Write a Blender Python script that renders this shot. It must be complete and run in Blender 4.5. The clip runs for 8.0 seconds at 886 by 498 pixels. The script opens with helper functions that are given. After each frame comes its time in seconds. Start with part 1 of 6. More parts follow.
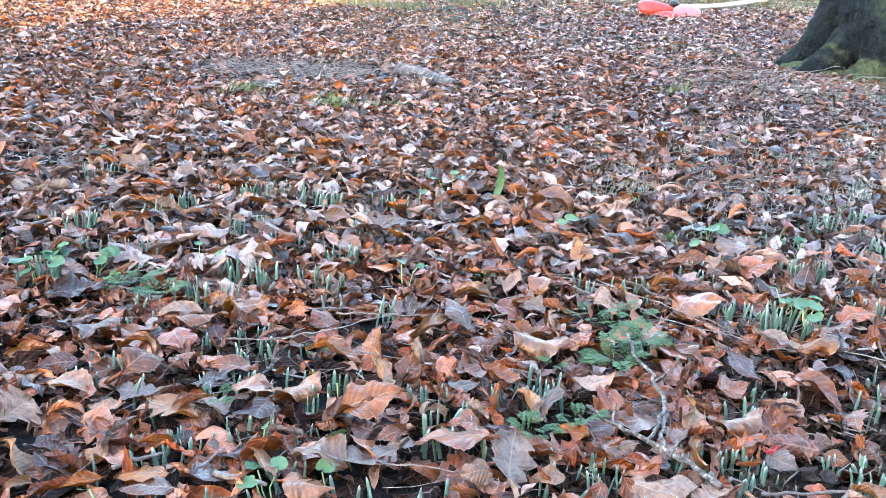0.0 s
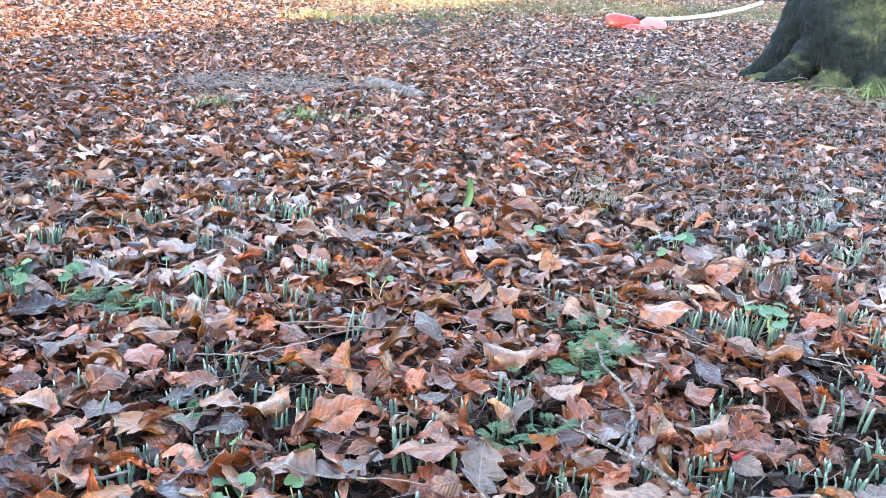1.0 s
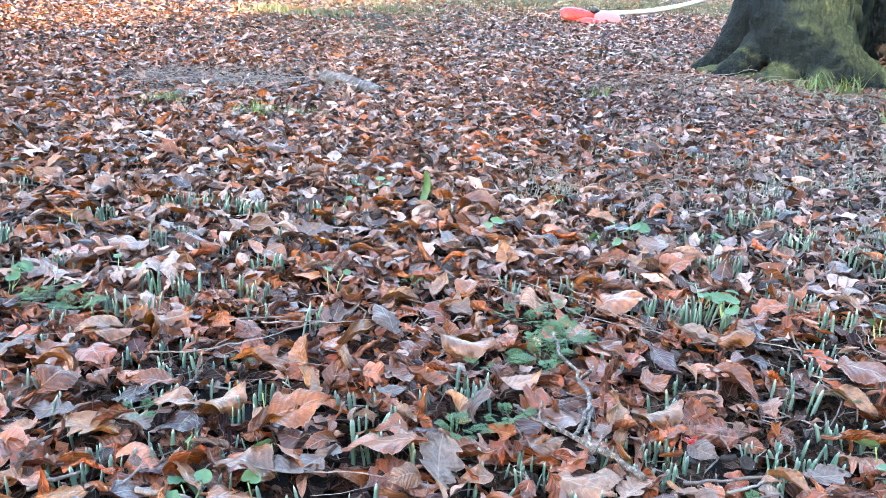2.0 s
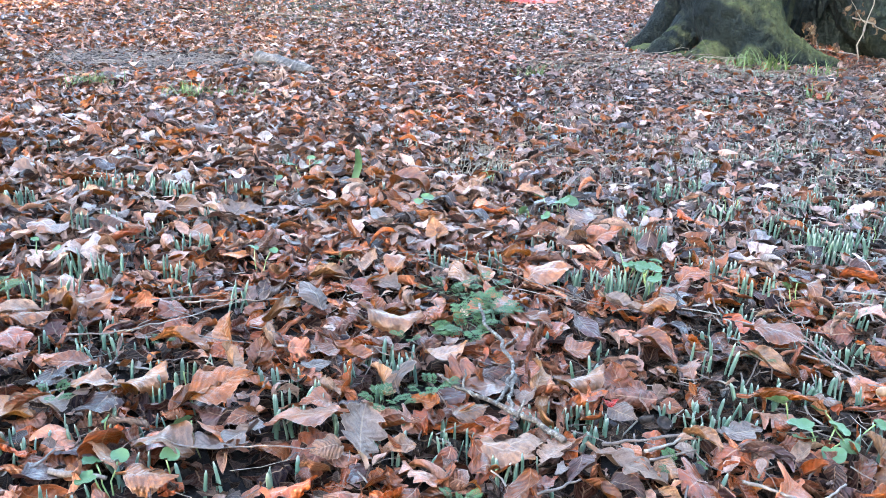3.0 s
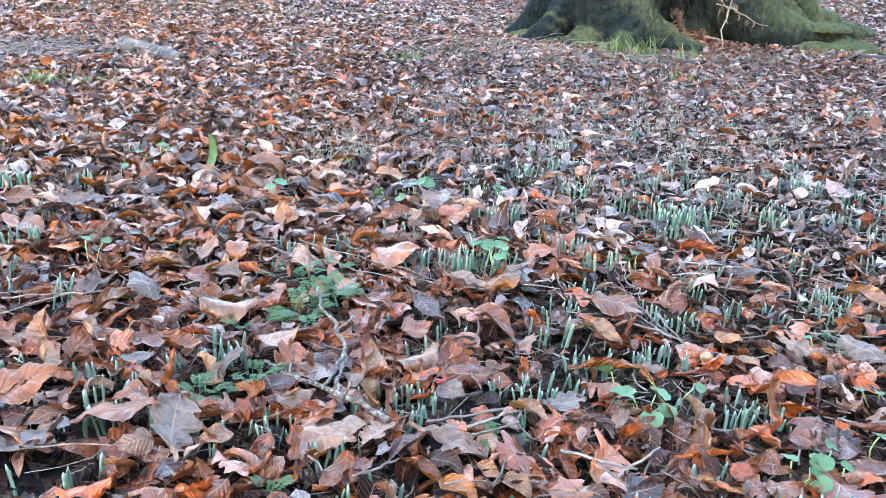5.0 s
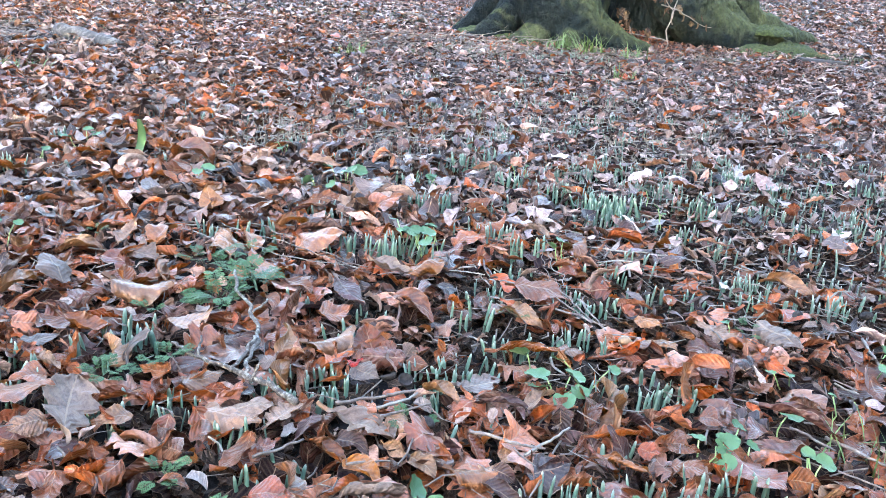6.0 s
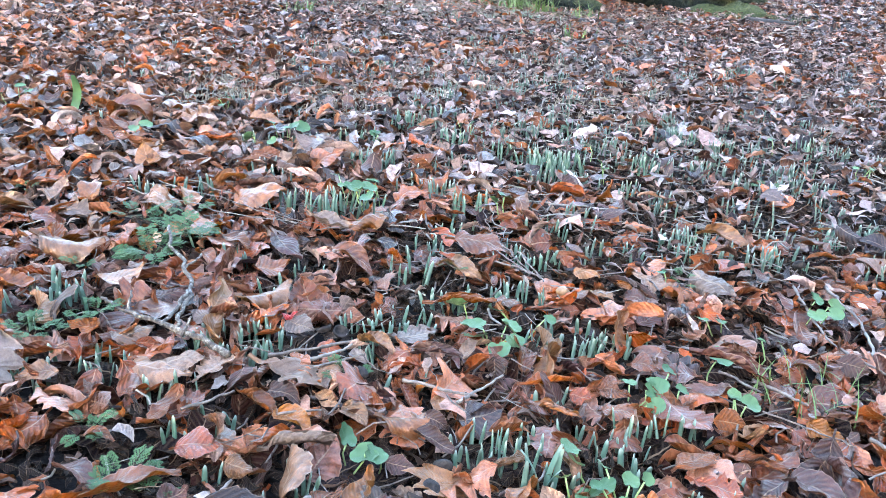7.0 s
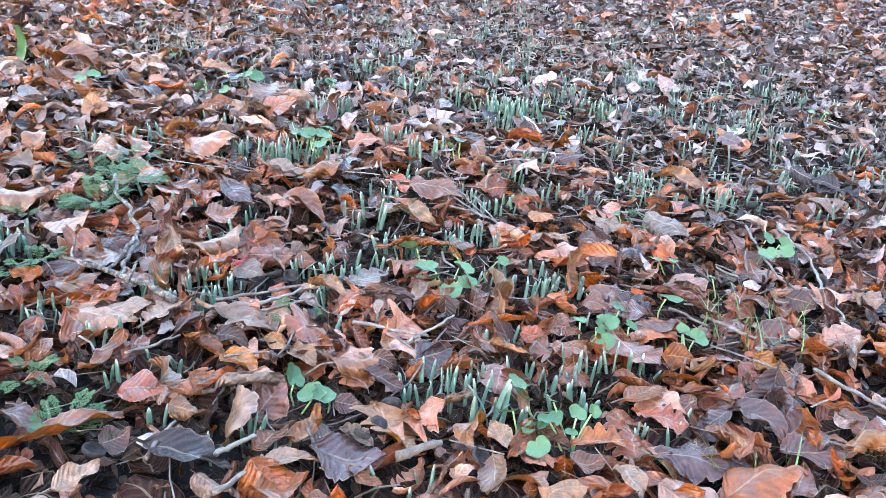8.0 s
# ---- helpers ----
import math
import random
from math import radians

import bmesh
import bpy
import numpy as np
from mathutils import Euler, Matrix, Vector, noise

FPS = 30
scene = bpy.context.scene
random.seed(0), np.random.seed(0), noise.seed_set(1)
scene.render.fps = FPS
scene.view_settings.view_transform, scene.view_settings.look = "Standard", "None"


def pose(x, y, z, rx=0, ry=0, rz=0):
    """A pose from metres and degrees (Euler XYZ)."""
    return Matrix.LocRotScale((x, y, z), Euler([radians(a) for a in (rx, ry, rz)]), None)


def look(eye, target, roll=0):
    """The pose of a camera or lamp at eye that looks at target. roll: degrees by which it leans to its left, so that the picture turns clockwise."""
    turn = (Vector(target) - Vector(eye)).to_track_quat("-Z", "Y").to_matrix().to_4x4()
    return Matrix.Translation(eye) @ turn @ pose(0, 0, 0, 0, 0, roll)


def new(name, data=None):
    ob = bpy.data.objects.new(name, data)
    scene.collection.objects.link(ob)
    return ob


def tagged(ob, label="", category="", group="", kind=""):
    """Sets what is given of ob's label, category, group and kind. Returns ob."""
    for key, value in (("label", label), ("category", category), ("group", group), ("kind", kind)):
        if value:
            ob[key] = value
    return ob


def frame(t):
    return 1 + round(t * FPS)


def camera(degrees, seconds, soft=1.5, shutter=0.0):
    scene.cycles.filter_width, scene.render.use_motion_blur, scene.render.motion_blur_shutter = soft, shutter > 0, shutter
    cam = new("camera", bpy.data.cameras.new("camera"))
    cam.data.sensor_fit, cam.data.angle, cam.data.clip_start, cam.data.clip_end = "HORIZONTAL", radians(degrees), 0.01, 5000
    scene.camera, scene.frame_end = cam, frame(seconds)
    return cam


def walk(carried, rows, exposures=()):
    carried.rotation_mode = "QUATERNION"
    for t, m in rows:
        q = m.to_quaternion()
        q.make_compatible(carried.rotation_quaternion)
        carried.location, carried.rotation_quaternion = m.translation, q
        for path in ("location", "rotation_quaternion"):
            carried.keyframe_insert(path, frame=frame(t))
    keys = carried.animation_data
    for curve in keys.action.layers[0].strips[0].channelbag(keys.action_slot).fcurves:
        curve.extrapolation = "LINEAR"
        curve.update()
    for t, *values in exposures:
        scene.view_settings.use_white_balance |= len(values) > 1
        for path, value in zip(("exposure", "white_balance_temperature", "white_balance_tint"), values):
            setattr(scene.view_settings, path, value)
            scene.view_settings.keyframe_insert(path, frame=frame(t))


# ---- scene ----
PATH = [
    (0, (0.023, -0.155, 0.599), (-0.046, 1.744, -0.023), 2.5),
    (0.5, (0.028, -0.157, 0.6), (-0.012, 1.749, -0.004), 2.4),
    (1, (0.03, -0.157, 0.599), (0.025, 1.754, 0.008), 2.4),
    (1.2, (0.03, -0.158, 0.599), (0.041, 1.754, 0.011), 2.4),
    (2.3, (0.044, -0.158, 0.591), (0.173, 1.743, -0.017), 2.4),
    (2.5, (0.053, -0.16, 0.587), (0.208, 1.737, -0.027), 2.4),
    (3, (0.071, -0.166, 0.58), (0.294, 1.718, -0.052), 2.3),
    (3.5, (0.085, -0.167, 0.574), (0.374, 1.704, -0.071), 2.3),
    (4, (0.102, -0.168, 0.565), (0.447, 1.689, -0.092), 2.3),
    (4.5, (0.129, -0.165, 0.563), (0.53, 1.68, -0.096), 2.5),
    (4.7, (0.15, -0.165, 0.565), (0.574, 1.677, -0.088), 2.5),
    (5.8, (0.229, -0.167, 0.545), (0.776, 1.647, -0.093), 4.1),
    (6, (0.235, -0.172, 0.537), (0.802, 1.635, -0.106), 4.3),
    (6.5, (0.256, -0.178, 0.526), (0.871, 1.603, -0.145), 4.5),
    (7, (0.267, -0.182, 0.52), (0.926, 1.565, -0.196), 4.8),
    (7.5, (0.277, -0.188, 0.509), (0.972, 1.526, -0.252), 4.9),
    (8, (0.293, -0.191, 0.498), (1.013, 1.493, -0.305), 4.8),
]
cam = camera(55.8, 8.0, soft=0.4)
walk(cam, [(t, look(e, g, r)) for t, e, g, r in PATH], [(0.0, 4.52, 6450, 13), (8.0, 4.52, 6450, 13)])

# ---------------------------------------------------------------- light
SUN_EL, SUN_AZ = 13.0, 201.0          # degrees; azimuth from +y towards +x, where the sun stands
world = bpy.data.worlds.new("world")
scene.world = world
world.use_nodes = True
wn = world.node_tree.nodes
sky = wn.new("ShaderNodeTexSky")
sky.sky_type, sky.sun_disc = "NISHITA", False
sky.sun_elevation, sky.sun_rotation = radians(SUN_EL), radians(SUN_AZ)
sky.air_density, sky.dust_density, sky.ozone_density = 1.0, 1.5, 1.0
wn["Background"].inputs[1].default_value = 0.15
world.node_tree.links.new(sky.outputs[0], wn["Background"].inputs[0])
sun_data = bpy.data.lights.new("sun", "SUN")
sun_data.energy, sun_data.angle, sun_data.color = 1.25, radians(1.0), (1.0, 0.70, 0.38)
sun = new("sun", sun_data)
sun_dir = Vector((math.sin(radians(SUN_AZ)) * math.cos(radians(SUN_EL)), math.cos(radians(SUN_AZ)) * math.cos(radians(SUN_EL)), math.sin(radians(SUN_EL))))
sun.matrix_world = look(sun_dir * 60, (0, 0, 0))


# ---------------------------------------------------------------- materials
def mat(name, rough=0.6, spec=0.5):
    m = bpy.data.materials.new(name)
    m.use_nodes = True
    b = m.node_tree.nodes["Principled BSDF"]
    b.inputs["Roughness"].default_value = rough
    b.inputs["Specular IOR Level"].default_value = spec
    return m, m.node_tree, b


def node(nt, kind, **sets):
    n = nt.nodes.new(kind)
    for k, v in sets.items():
        if k == "op":
            n.operation = v
        elif k == "blend":
            n.blend_type = v
    return n


def math_node(nt, op, a, b=None, c=None):
    n = node(nt, "ShaderNodeMath", op=op)
    for i, v in enumerate((a, b, c)):
        if v is None:
            continue
        if isinstance(v, (int, float)):
            n.inputs[i].default_value = v
        else:
            nt.links.new(v, n.inputs[i])
    return n.outputs[0]


def ramp(nt, fac, stops, constant=False):
    n = nt.nodes.new("ShaderNodeValToRGB")
    n.color_ramp.interpolation = "CONSTANT" if constant else "LINEAR"
    els = n.color_ramp.elements
    while len(els) < len(stops):
        els.new(0.5)
    for e, (p, c) in zip(els, stops):
        e.position, e.color = p, (*c, 1)
    nt.links.new(fac, n.inputs[0])
    return n.outputs[0]


def noise_tex(nt, scale, detail=3.0, rough=0.55, coord="Object", dist=0.0):
    tc = nt.nodes.new("ShaderNodeTexCoord")
    n = nt.nodes.new("ShaderNodeTexNoise")
    n.inputs["Scale"].default_value, n.inputs["Detail"].default_value = scale, detail
    n.inputs["Roughness"].default_value, n.inputs["Distortion"].default_value = rough, dist
    nt.links.new(tc.outputs[coord], n.inputs["Vector"])
    return n.outputs["Fac"]


def mix(nt, fac, a, b, blend="MIX"):
    n = nt.nodes.new("ShaderNodeMix")
    n.data_type, n.blend_type = "RGBA", blend
    for sock, v in ((n.inputs[0], fac), (n.inputs[6], a), (n.inputs[7], b)):
        if isinstance(v, (int, float)):
            sock.default_value = v
        elif isinstance(v, tuple):
            sock.default_value = (*v, 1)
        else:
            nt.links.new(v, sock)
    return n.outputs[2]


def bump(nt, b, height, strength=0.5, dist=0.002):
    n = nt.nodes.new("ShaderNodeBump")
    n.inputs["Strength"].default_value, n.inputs["Distance"].default_value = strength, dist
    nt.links.new(height, n.inputs["Height"])
    nt.links.new(n.outputs[0], b.inputs["Normal"])


LITTER = [(0.0, (0.455, 0.328, 0.283)), (0.12, (0.410, 0.255, 0.205)), (0.22, (0.171, 0.065, 0.034)), (0.32, (0.445, 0.340, 0.298)),
          (0.40, (0.044, 0.022, 0.020)), (0.51, (0.250, 0.092, 0.044)), (0.61, (0.470, 0.340, 0.296)), (0.70, (0.026, 0.015, 0.016)),
          (0.81, (0.490, 0.420, 0.390)), (0.86, (0.300, 0.100, 0.040)), (0.92, (0.230, 0.135, 0.110)), (0.975, (0.401, 0.149, 0.048))]
BLEACHED = [(0.0, (0.500, 0.400, 0.385)), (0.12, (0.313, 0.232, 0.222)), (0.22, (0.078, 0.039, 0.035)), (0.32, (0.460, 0.380, 0.370)),
          (0.41, (0.031, 0.026, 0.033)), (0.53, (0.185, 0.078, 0.047)), (0.62, (0.490, 0.395, 0.380)), (0.71, (0.016, 0.014, 0.019)),
          (0.82, (0.460, 0.420, 0.420)), (0.88, (0.322, 0.174, 0.138)), (0.92, (0.271, 0.239, 0.255)), (0.985, (0.404, 0.241, 0.180))]
WARM = [(0.0, (0.432, 0.198, 0.137)), (0.12, (0.276, 0.092, 0.048)), (0.24, (0.162, 0.051, 0.027)), (0.34, (0.432, 0.228, 0.168)),
          (0.43, (0.065, 0.027, 0.025)), (0.53, (0.232, 0.073, 0.036)), (0.63, (0.373, 0.156, 0.101)), (0.72, (0.033, 0.014, 0.016)),
          (0.79, (0.443, 0.264, 0.215)), (0.84, (0.314, 0.092, 0.037)), (0.91, (0.195, 0.092, 0.072)), (0.97, (0.400, 0.115, 0.032))]
# decayed lower leaves, with the shade of the gaps put into their colour
GAP_SHADE = [(0.0, (0.017, 0.008, 0.008)), (0.2, (0.008, 0.005, 0.006)), (0.4, (0.025, 0.010, 0.006)), (0.6, (0.012, 0.008, 0.011)),
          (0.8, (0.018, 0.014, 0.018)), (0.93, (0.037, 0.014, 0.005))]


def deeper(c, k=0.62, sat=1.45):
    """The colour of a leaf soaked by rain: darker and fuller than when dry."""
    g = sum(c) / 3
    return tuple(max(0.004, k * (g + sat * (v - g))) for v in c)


def leaf_mat(name, source, stops=LITTER, rough=0.40, gloss=0.5, damp=0.42, spread=1.45):
    """Dead leaf: colour by leaf, paler midrib, side veins as relief, blotches, a damp gloss."""
    m, nt, b = mat(name, rough, gloss)
    if source == "island":
        rnd = nt.nodes.new("ShaderNodeNewGeometry").outputs["Random Per Island"]
    else:
        rnd = nt.nodes.new("ShaderNodeObjectInfo").outputs["Random"]
    base = ramp(nt, rnd, [(p, deeper(c)) for p, c in stops], constant=True)
    uv = nt.nodes.new("ShaderNodeTexCoord").outputs["UV"]
    sep = nt.nodes.new("ShaderNodeSeparateXYZ")
    nt.links.new(uv, sep.inputs[0])
    u, v = sep.outputs[0], sep.outputs[1]
    av = math_node(nt, "ABSOLUTE", math_node(nt, "SUBTRACT", v, 0.5))
    slant = math_node(nt, "SUBTRACT", math_node(nt, "MULTIPLY", u, 54.0), math_node(nt, "MULTIPLY", av, 26.0))
    rib = math_node(nt, "SINE", slant)
    sharp = math_node(nt, "POWER", math_node(nt, "MULTIPLY_ADD", rib, 0.5, 0.5), 3.0)
    mid = math_node(nt, "LESS_THAN", av, 0.022)
    k = 1.0 if source == "island" else 0.075      # single leaves are unit leaves, scaled down
    blot = noise_tex(nt, 70.0 * k, 4.0, 0.65)
    fine = noise_tex(nt, 420.0 * k, 2.0, 0.6)
    r3 = math_node(nt, "FRACT", math_node(nt, "MULTIPLY", rnd, 91.3))
    tone = math_node(nt, "MULTIPLY_ADD", r3, spread, 0.98 - spread / 2)
    shade = math_node(nt, "MULTIPLY", tone, math_node(nt, "ADD", math_node(nt, "MULTIPLY_ADD", blot, 2.6, -0.66), math_node(nt, "MULTIPLY", fine, 0.7)))
    col = mix(nt, 1.0, base, shade, "MULTIPLY")
    speck = math_node(nt, "GREATER_THAN", fine, 0.66)
    col = mix(nt, math_node(nt, "MULTIPLY", speck, 0.35), col, (0.05, 0.035, 0.03))
    web = nt.nodes.new("ShaderNodeTexVoronoi")
    web.feature = "DISTANCE_TO_EDGE"
    web.inputs["Scale"].default_value = 1.0
    grid = nt.nodes.new("ShaderNodeVectorMath")
    grid.operation = "MULTIPLY"
    grid.inputs[1].default_value = (46.0, 26.0, 1.0)
    nt.links.new(uv, grid.inputs[0])
    nt.links.new(grid.outputs[0], web.inputs["Vector"])
    line = math_node(nt, "LESS_THAN", web.outputs["Distance"], 0.07)
    col = mix(nt, math_node(nt, "MULTIPLY", line, 0.22), col, (0.10, 0.05, 0.03))
    # pale margin painted in for the light that curled edges catch
    rim = math_node(nt, "GREATER_THAN", av, 0.480)
    col = mix(nt, math_node(nt, "MULTIPLY", rim, 0.22), col, (0.50, 0.36, 0.26))
    veins = math_node(nt, "MAXIMUM", math_node(nt, "MULTIPLY", sharp, 0.07), math_node(nt, "MULTIPLY", mid, 0.35))
    col = mix(nt, veins, col, (0.42, 0.29, 0.19))
    nt.links.new(col, b.inputs["Base Color"])
    r2 = math_node(nt, "FRACT", math_node(nt, "MULTIPLY", rnd, 37.7))
    rr = math_node(nt, "ADD", math_node(nt, "MULTIPLY", r2, 0.30), math_node(nt, "MULTIPLY_ADD", blot, 0.25, rough - 0.27))
    nt.links.new(rr, b.inputs["Roughness"])
    h = math_node(nt, "ADD", math_node(nt, "MULTIPLY", rib, 0.12), math_node(nt, "ADD", math_node(nt, "MULTIPLY", fine, 0.35), math_node(nt, "MULTIPLY", blot, 1.1)))
    bump(nt, b, h, 0.9, 0.0036)
    wet = math_node(nt, "MULTIPLY", math_node(nt, "GREATER_THAN", r2, 0.3), damp)
    nt.links.new(wet, b.inputs["Coat Weight"])
    b.inputs["Coat Roughness"].default_value = 0.24
    thin = nt.nodes.new("ShaderNodeBsdfTranslucent")
    glow = nt.nodes.new("ShaderNodeHueSaturation")
    glow.inputs["Saturation"].default_value, glow.inputs["Value"].default_value = 1.3, 1.2
    nt.links.new(col, glow.inputs["Color"])
    nt.links.new(glow.outputs[0], thin.inputs["Color"])
    both = nt.nodes.new("ShaderNodeMixShader")
    both.inputs[0].default_value = 0.17
    nt.links.new(b.outputs[0], both.inputs[1])
    nt.links.new(thin.outputs[0], both.inputs[2])
    nt.links.new(both.outputs[0], nt.nodes["Material Output"].inputs["Surface"])
    return m


def plain_mat(name, stops, scale=30.0, rough=0.6, bump_d=0.002, detail=4.0, coord="Object", spec=0.5, fine=8.0):
    """Natural surface with colour at two scales and relief."""
    m, nt, b = mat(name, rough, spec)
    n1 = noise_tex(nt, scale, detail, 0.6, coord)
    n2 = noise_tex(nt, scale * fine, 3.0, 0.6, coord)
    f = math_node(nt, "ADD", math_node(nt, "MULTIPLY", n1, 0.7), math_node(nt, "MULTIPLY", n2, 0.3))
    nt.links.new(ramp(nt, f, stops), b.inputs["Base Color"])
    nt.links.new(math_node(nt, "MULTIPLY_ADD", n2, 0.3, rough - 0.15), b.inputs["Roughness"])
    bump(nt, b, f, 0.7, bump_d)
    return m


M_LITTER = leaf_mat("leaf_litter", "island", LITTER, 0.46, 0.40, 0.25, 1.25)
M_BLEACHED = leaf_mat("bleached_litter", "island", BLEACHED, 0.55, 0.32, 0.2, 1.35)
M_GAP_SHADE = leaf_mat("wet_under_leaves", "island", GAP_SHADE, 0.6, 0.06, 0.0)
M_LEAF = leaf_mat("dead_leaf", "object", WARM, spread=1.15)
M_FRESH = leaf_mat("fresh_beech_litter", "island", WARM, spread=1.2)
M_ORANGE = leaf_mat("orange_leaf", "object", [(0.0, (0.320, 0.096, 0.014)), (0.5, (0.264, 0.074, 0.013))], 0.36, spread=0.7)
M_RUSSET = leaf_mat("russet_leaf", "object", [(0.0, (0.200, 0.077, 0.043)), (0.4, (0.130, 0.048, 0.027)), (0.7, (0.221, 0.081, 0.041))], 0.38, 0.4, 0.35, 0.8)
M_GREYLEAF = leaf_mat("grey_leaf", "object", [(0.0, (0.211, 0.164, 0.142)), (0.5, (0.155, 0.120, 0.106))], 0.5, 0.35, 0.2, 0.6)
M_TAN = leaf_mat("tan_leaf", "object", [(0.0, (0.329, 0.172, 0.104)), (0.35, (0.254, 0.110, 0.058)), (0.7, (0.292, 0.167, 0.112))], 0.42, spread=0.8)
M_WITHERED = leaf_mat("withered_leaf", "object", [(0.0, (0.128, 0.095, 0.071)), (0.4, (0.088, 0.059, 0.043)), (0.7, (0.160, 0.131, 0.104))], 0.6, 0.2, 0.05)
M_CREAM = leaf_mat("cream_leaf", "object", [(0.0, (0.381, 0.264, 0.206)), (0.4, (0.330, 0.224, 0.177)), (0.7, (0.372, 0.229, 0.159))], 0.5, 0.3, 0.15, 0.6)
M_AMBER = leaf_mat("amber_leaf", "object", [(0.0, (0.306, 0.112, 0.041)), (0.4, (0.255, 0.086, 0.030)), (0.7, (0.289, 0.122, 0.056))], 0.42, 0.4, 0.25, 0.7)
M_DARK = leaf_mat("dark_leaf", "object", [(0.0, (0.071, 0.043, 0.044)), (0.5, (0.076, 0.041, 0.037))], 0.36, 0.3, 0.2)
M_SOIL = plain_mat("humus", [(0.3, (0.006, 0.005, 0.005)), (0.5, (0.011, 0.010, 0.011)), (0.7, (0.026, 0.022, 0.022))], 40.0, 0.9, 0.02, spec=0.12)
M_WALL = plain_mat("wall_plaster", [(0.3, (0.22, 0.20, 0.17)), (0.7, (0.34, 0.31, 0.27))], 0.8, 0.9, 0.01)


# ---------------------------------------------------------------- ground
def gz(x, y):
    """Height of the soil: a gentle dip under the camera's walk that rises towards the distance."""
    x, y = np.asarray(x, float), np.asarray(y, float)
    r = np.hypot(x, y + 0.15)
    s = np.maximum(r - 7.0, 0.0)
    rise = 2.6 * (1 - np.exp(-0.0082 * s ** 1.45 / 2.6))
    rough = 0.005 * np.sin(3.1 * x + 1.3 * y + 0.4) * np.sin(2.3 * y - 0.9 * x) + 0.003 * np.sin(9.3 * x + 2.0) * np.sin(8.1 * y + 0.7)
    return rise + rough - 0.045


def grid_mesh(name, co, faces, uv=None, smooth=True):
    """A mesh from arrays: co (n, 3), faces (m, 4) or (m, 3)."""
    me = bpy.data.meshes.new(name)
    k = faces.shape[1]
    me.vertices.add(len(co))
    me.vertices.foreach_set("co", np.ascontiguousarray(co, dtype=np.float32).ravel())
    me.loops.add(faces.size)
    me.loops.foreach_set("vertex_index", np.ascontiguousarray(faces, dtype=np.int32).ravel())
    me.polygons.add(len(faces))
    me.polygons.foreach_set("loop_start", np.arange(0, faces.size, k, dtype=np.int32))
    if uv is not None:
        layer = me.uv_layers.new(name="UVMap")
        layer.data.foreach_set("uv", np.ascontiguousarray(uv[faces.ravel()], dtype=np.float32).ravel())
    me.update(calc_edges=True)
    if smooth:
        me.polygons.foreach_set("use_smooth", np.ones(len(faces), dtype=bool))
    me.validate()
    return me


def build_ground():
    rings = np.concatenate([np.linspace(0.0, 9.0, 90), np.geomspace(9.2, 2500, 70)])
    nth = 240
    th = np.linspace(0, 2 * np.pi, nth, endpoint=False)
    X, Y = rings[:, None] * np.sin(th), rings[:, None] * np.cos(th) + 0.2
    co = np.stack([X, Y, gz(X, Y)], -1).reshape(-1, 3)
    i, j = np.meshgrid(np.arange(len(rings) - 1), np.arange(nth), indexing="ij")
    j2 = (j + 1) % nth
    faces = np.stack([i * nth + j, (i + 1) * nth + j, (i + 1) * nth + j2, i * nth + j2], -1).reshape(-1, 4)
    me = grid_mesh("ground", co, faces)
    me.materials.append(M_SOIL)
    return tagged(new("ground", me), "dark damp woodland soil under fallen leaves", "ground", kind="structure")


ground = build_ground()


def box_mesh(name, x0, x1, y0, y1, z0, z1, m):
    bm = bmesh.new()
    bmesh.ops.create_cube(bm, size=1.0, matrix=Matrix.LocRotScale(((x0 + x1) / 2, (y0 + y1) / 2, (z0 + z1) / 2), None, (x1 - x0, y1 - y0, z1 - z0)))
    me = bpy.data.meshes.new(name)
    bm.to_mesh(me)
    bm.free()
    me.materials.append(m)
    return me


# a tall unseen wall added at the walker's back to keep the low sun off the ground
tagged(new("wall_south", box_mesh("wall_south", -16.7, 60.0, -26.0, -25.4, -0.5, 15.0, M_WALL)), "plain plastered wall, added unseen to block the low sun", "wall", kind="structure")


def build_sky_block():
    """Unseen ring of dark woods added to limit skylight, open towards the low sun."""
    az = np.radians(np.arange(-125, 202, 3.0))
    n = len(az)
    rng = np.random.default_rng(2)
    top = np.where(np.abs(az) < radians(75), 10.0, 34.0) + 3.0 * rng.uniform(-1, 1, n)
    rings = []
    for r, z in ((48.0, np.zeros(n)), (48.0, top), (52.0, top - 1.0), (52.0, np.zeros(n))):
        x, y = r * np.sin(az), r * np.cos(az)
        rings.append(np.stack([x, y, z], -1))
    co = np.concatenate(rings)
    i = np.arange(n - 1)
    f = np.concatenate([np.stack([q * n + i, q * n + i + 1, (q + 1) * n + i + 1, (q + 1) * n + i], -1) for q in range(3)])
    me = grid_mesh("backdrop", co, f, None, False)
    me.materials.append(M_SKY_BLOCK)
    tagged(new("backdrop", me), "unseen dark ring added round the glade to limit skylight", "woods", kind="structure")


M_SKY_BLOCK = plain_mat("winter_woods", [(0.3, (0.025, 0.022, 0.018)), (0.7, (0.08, 0.07, 0.055))], 0.6, 0.95, 0.05, spec=0.1)
build_sky_block()


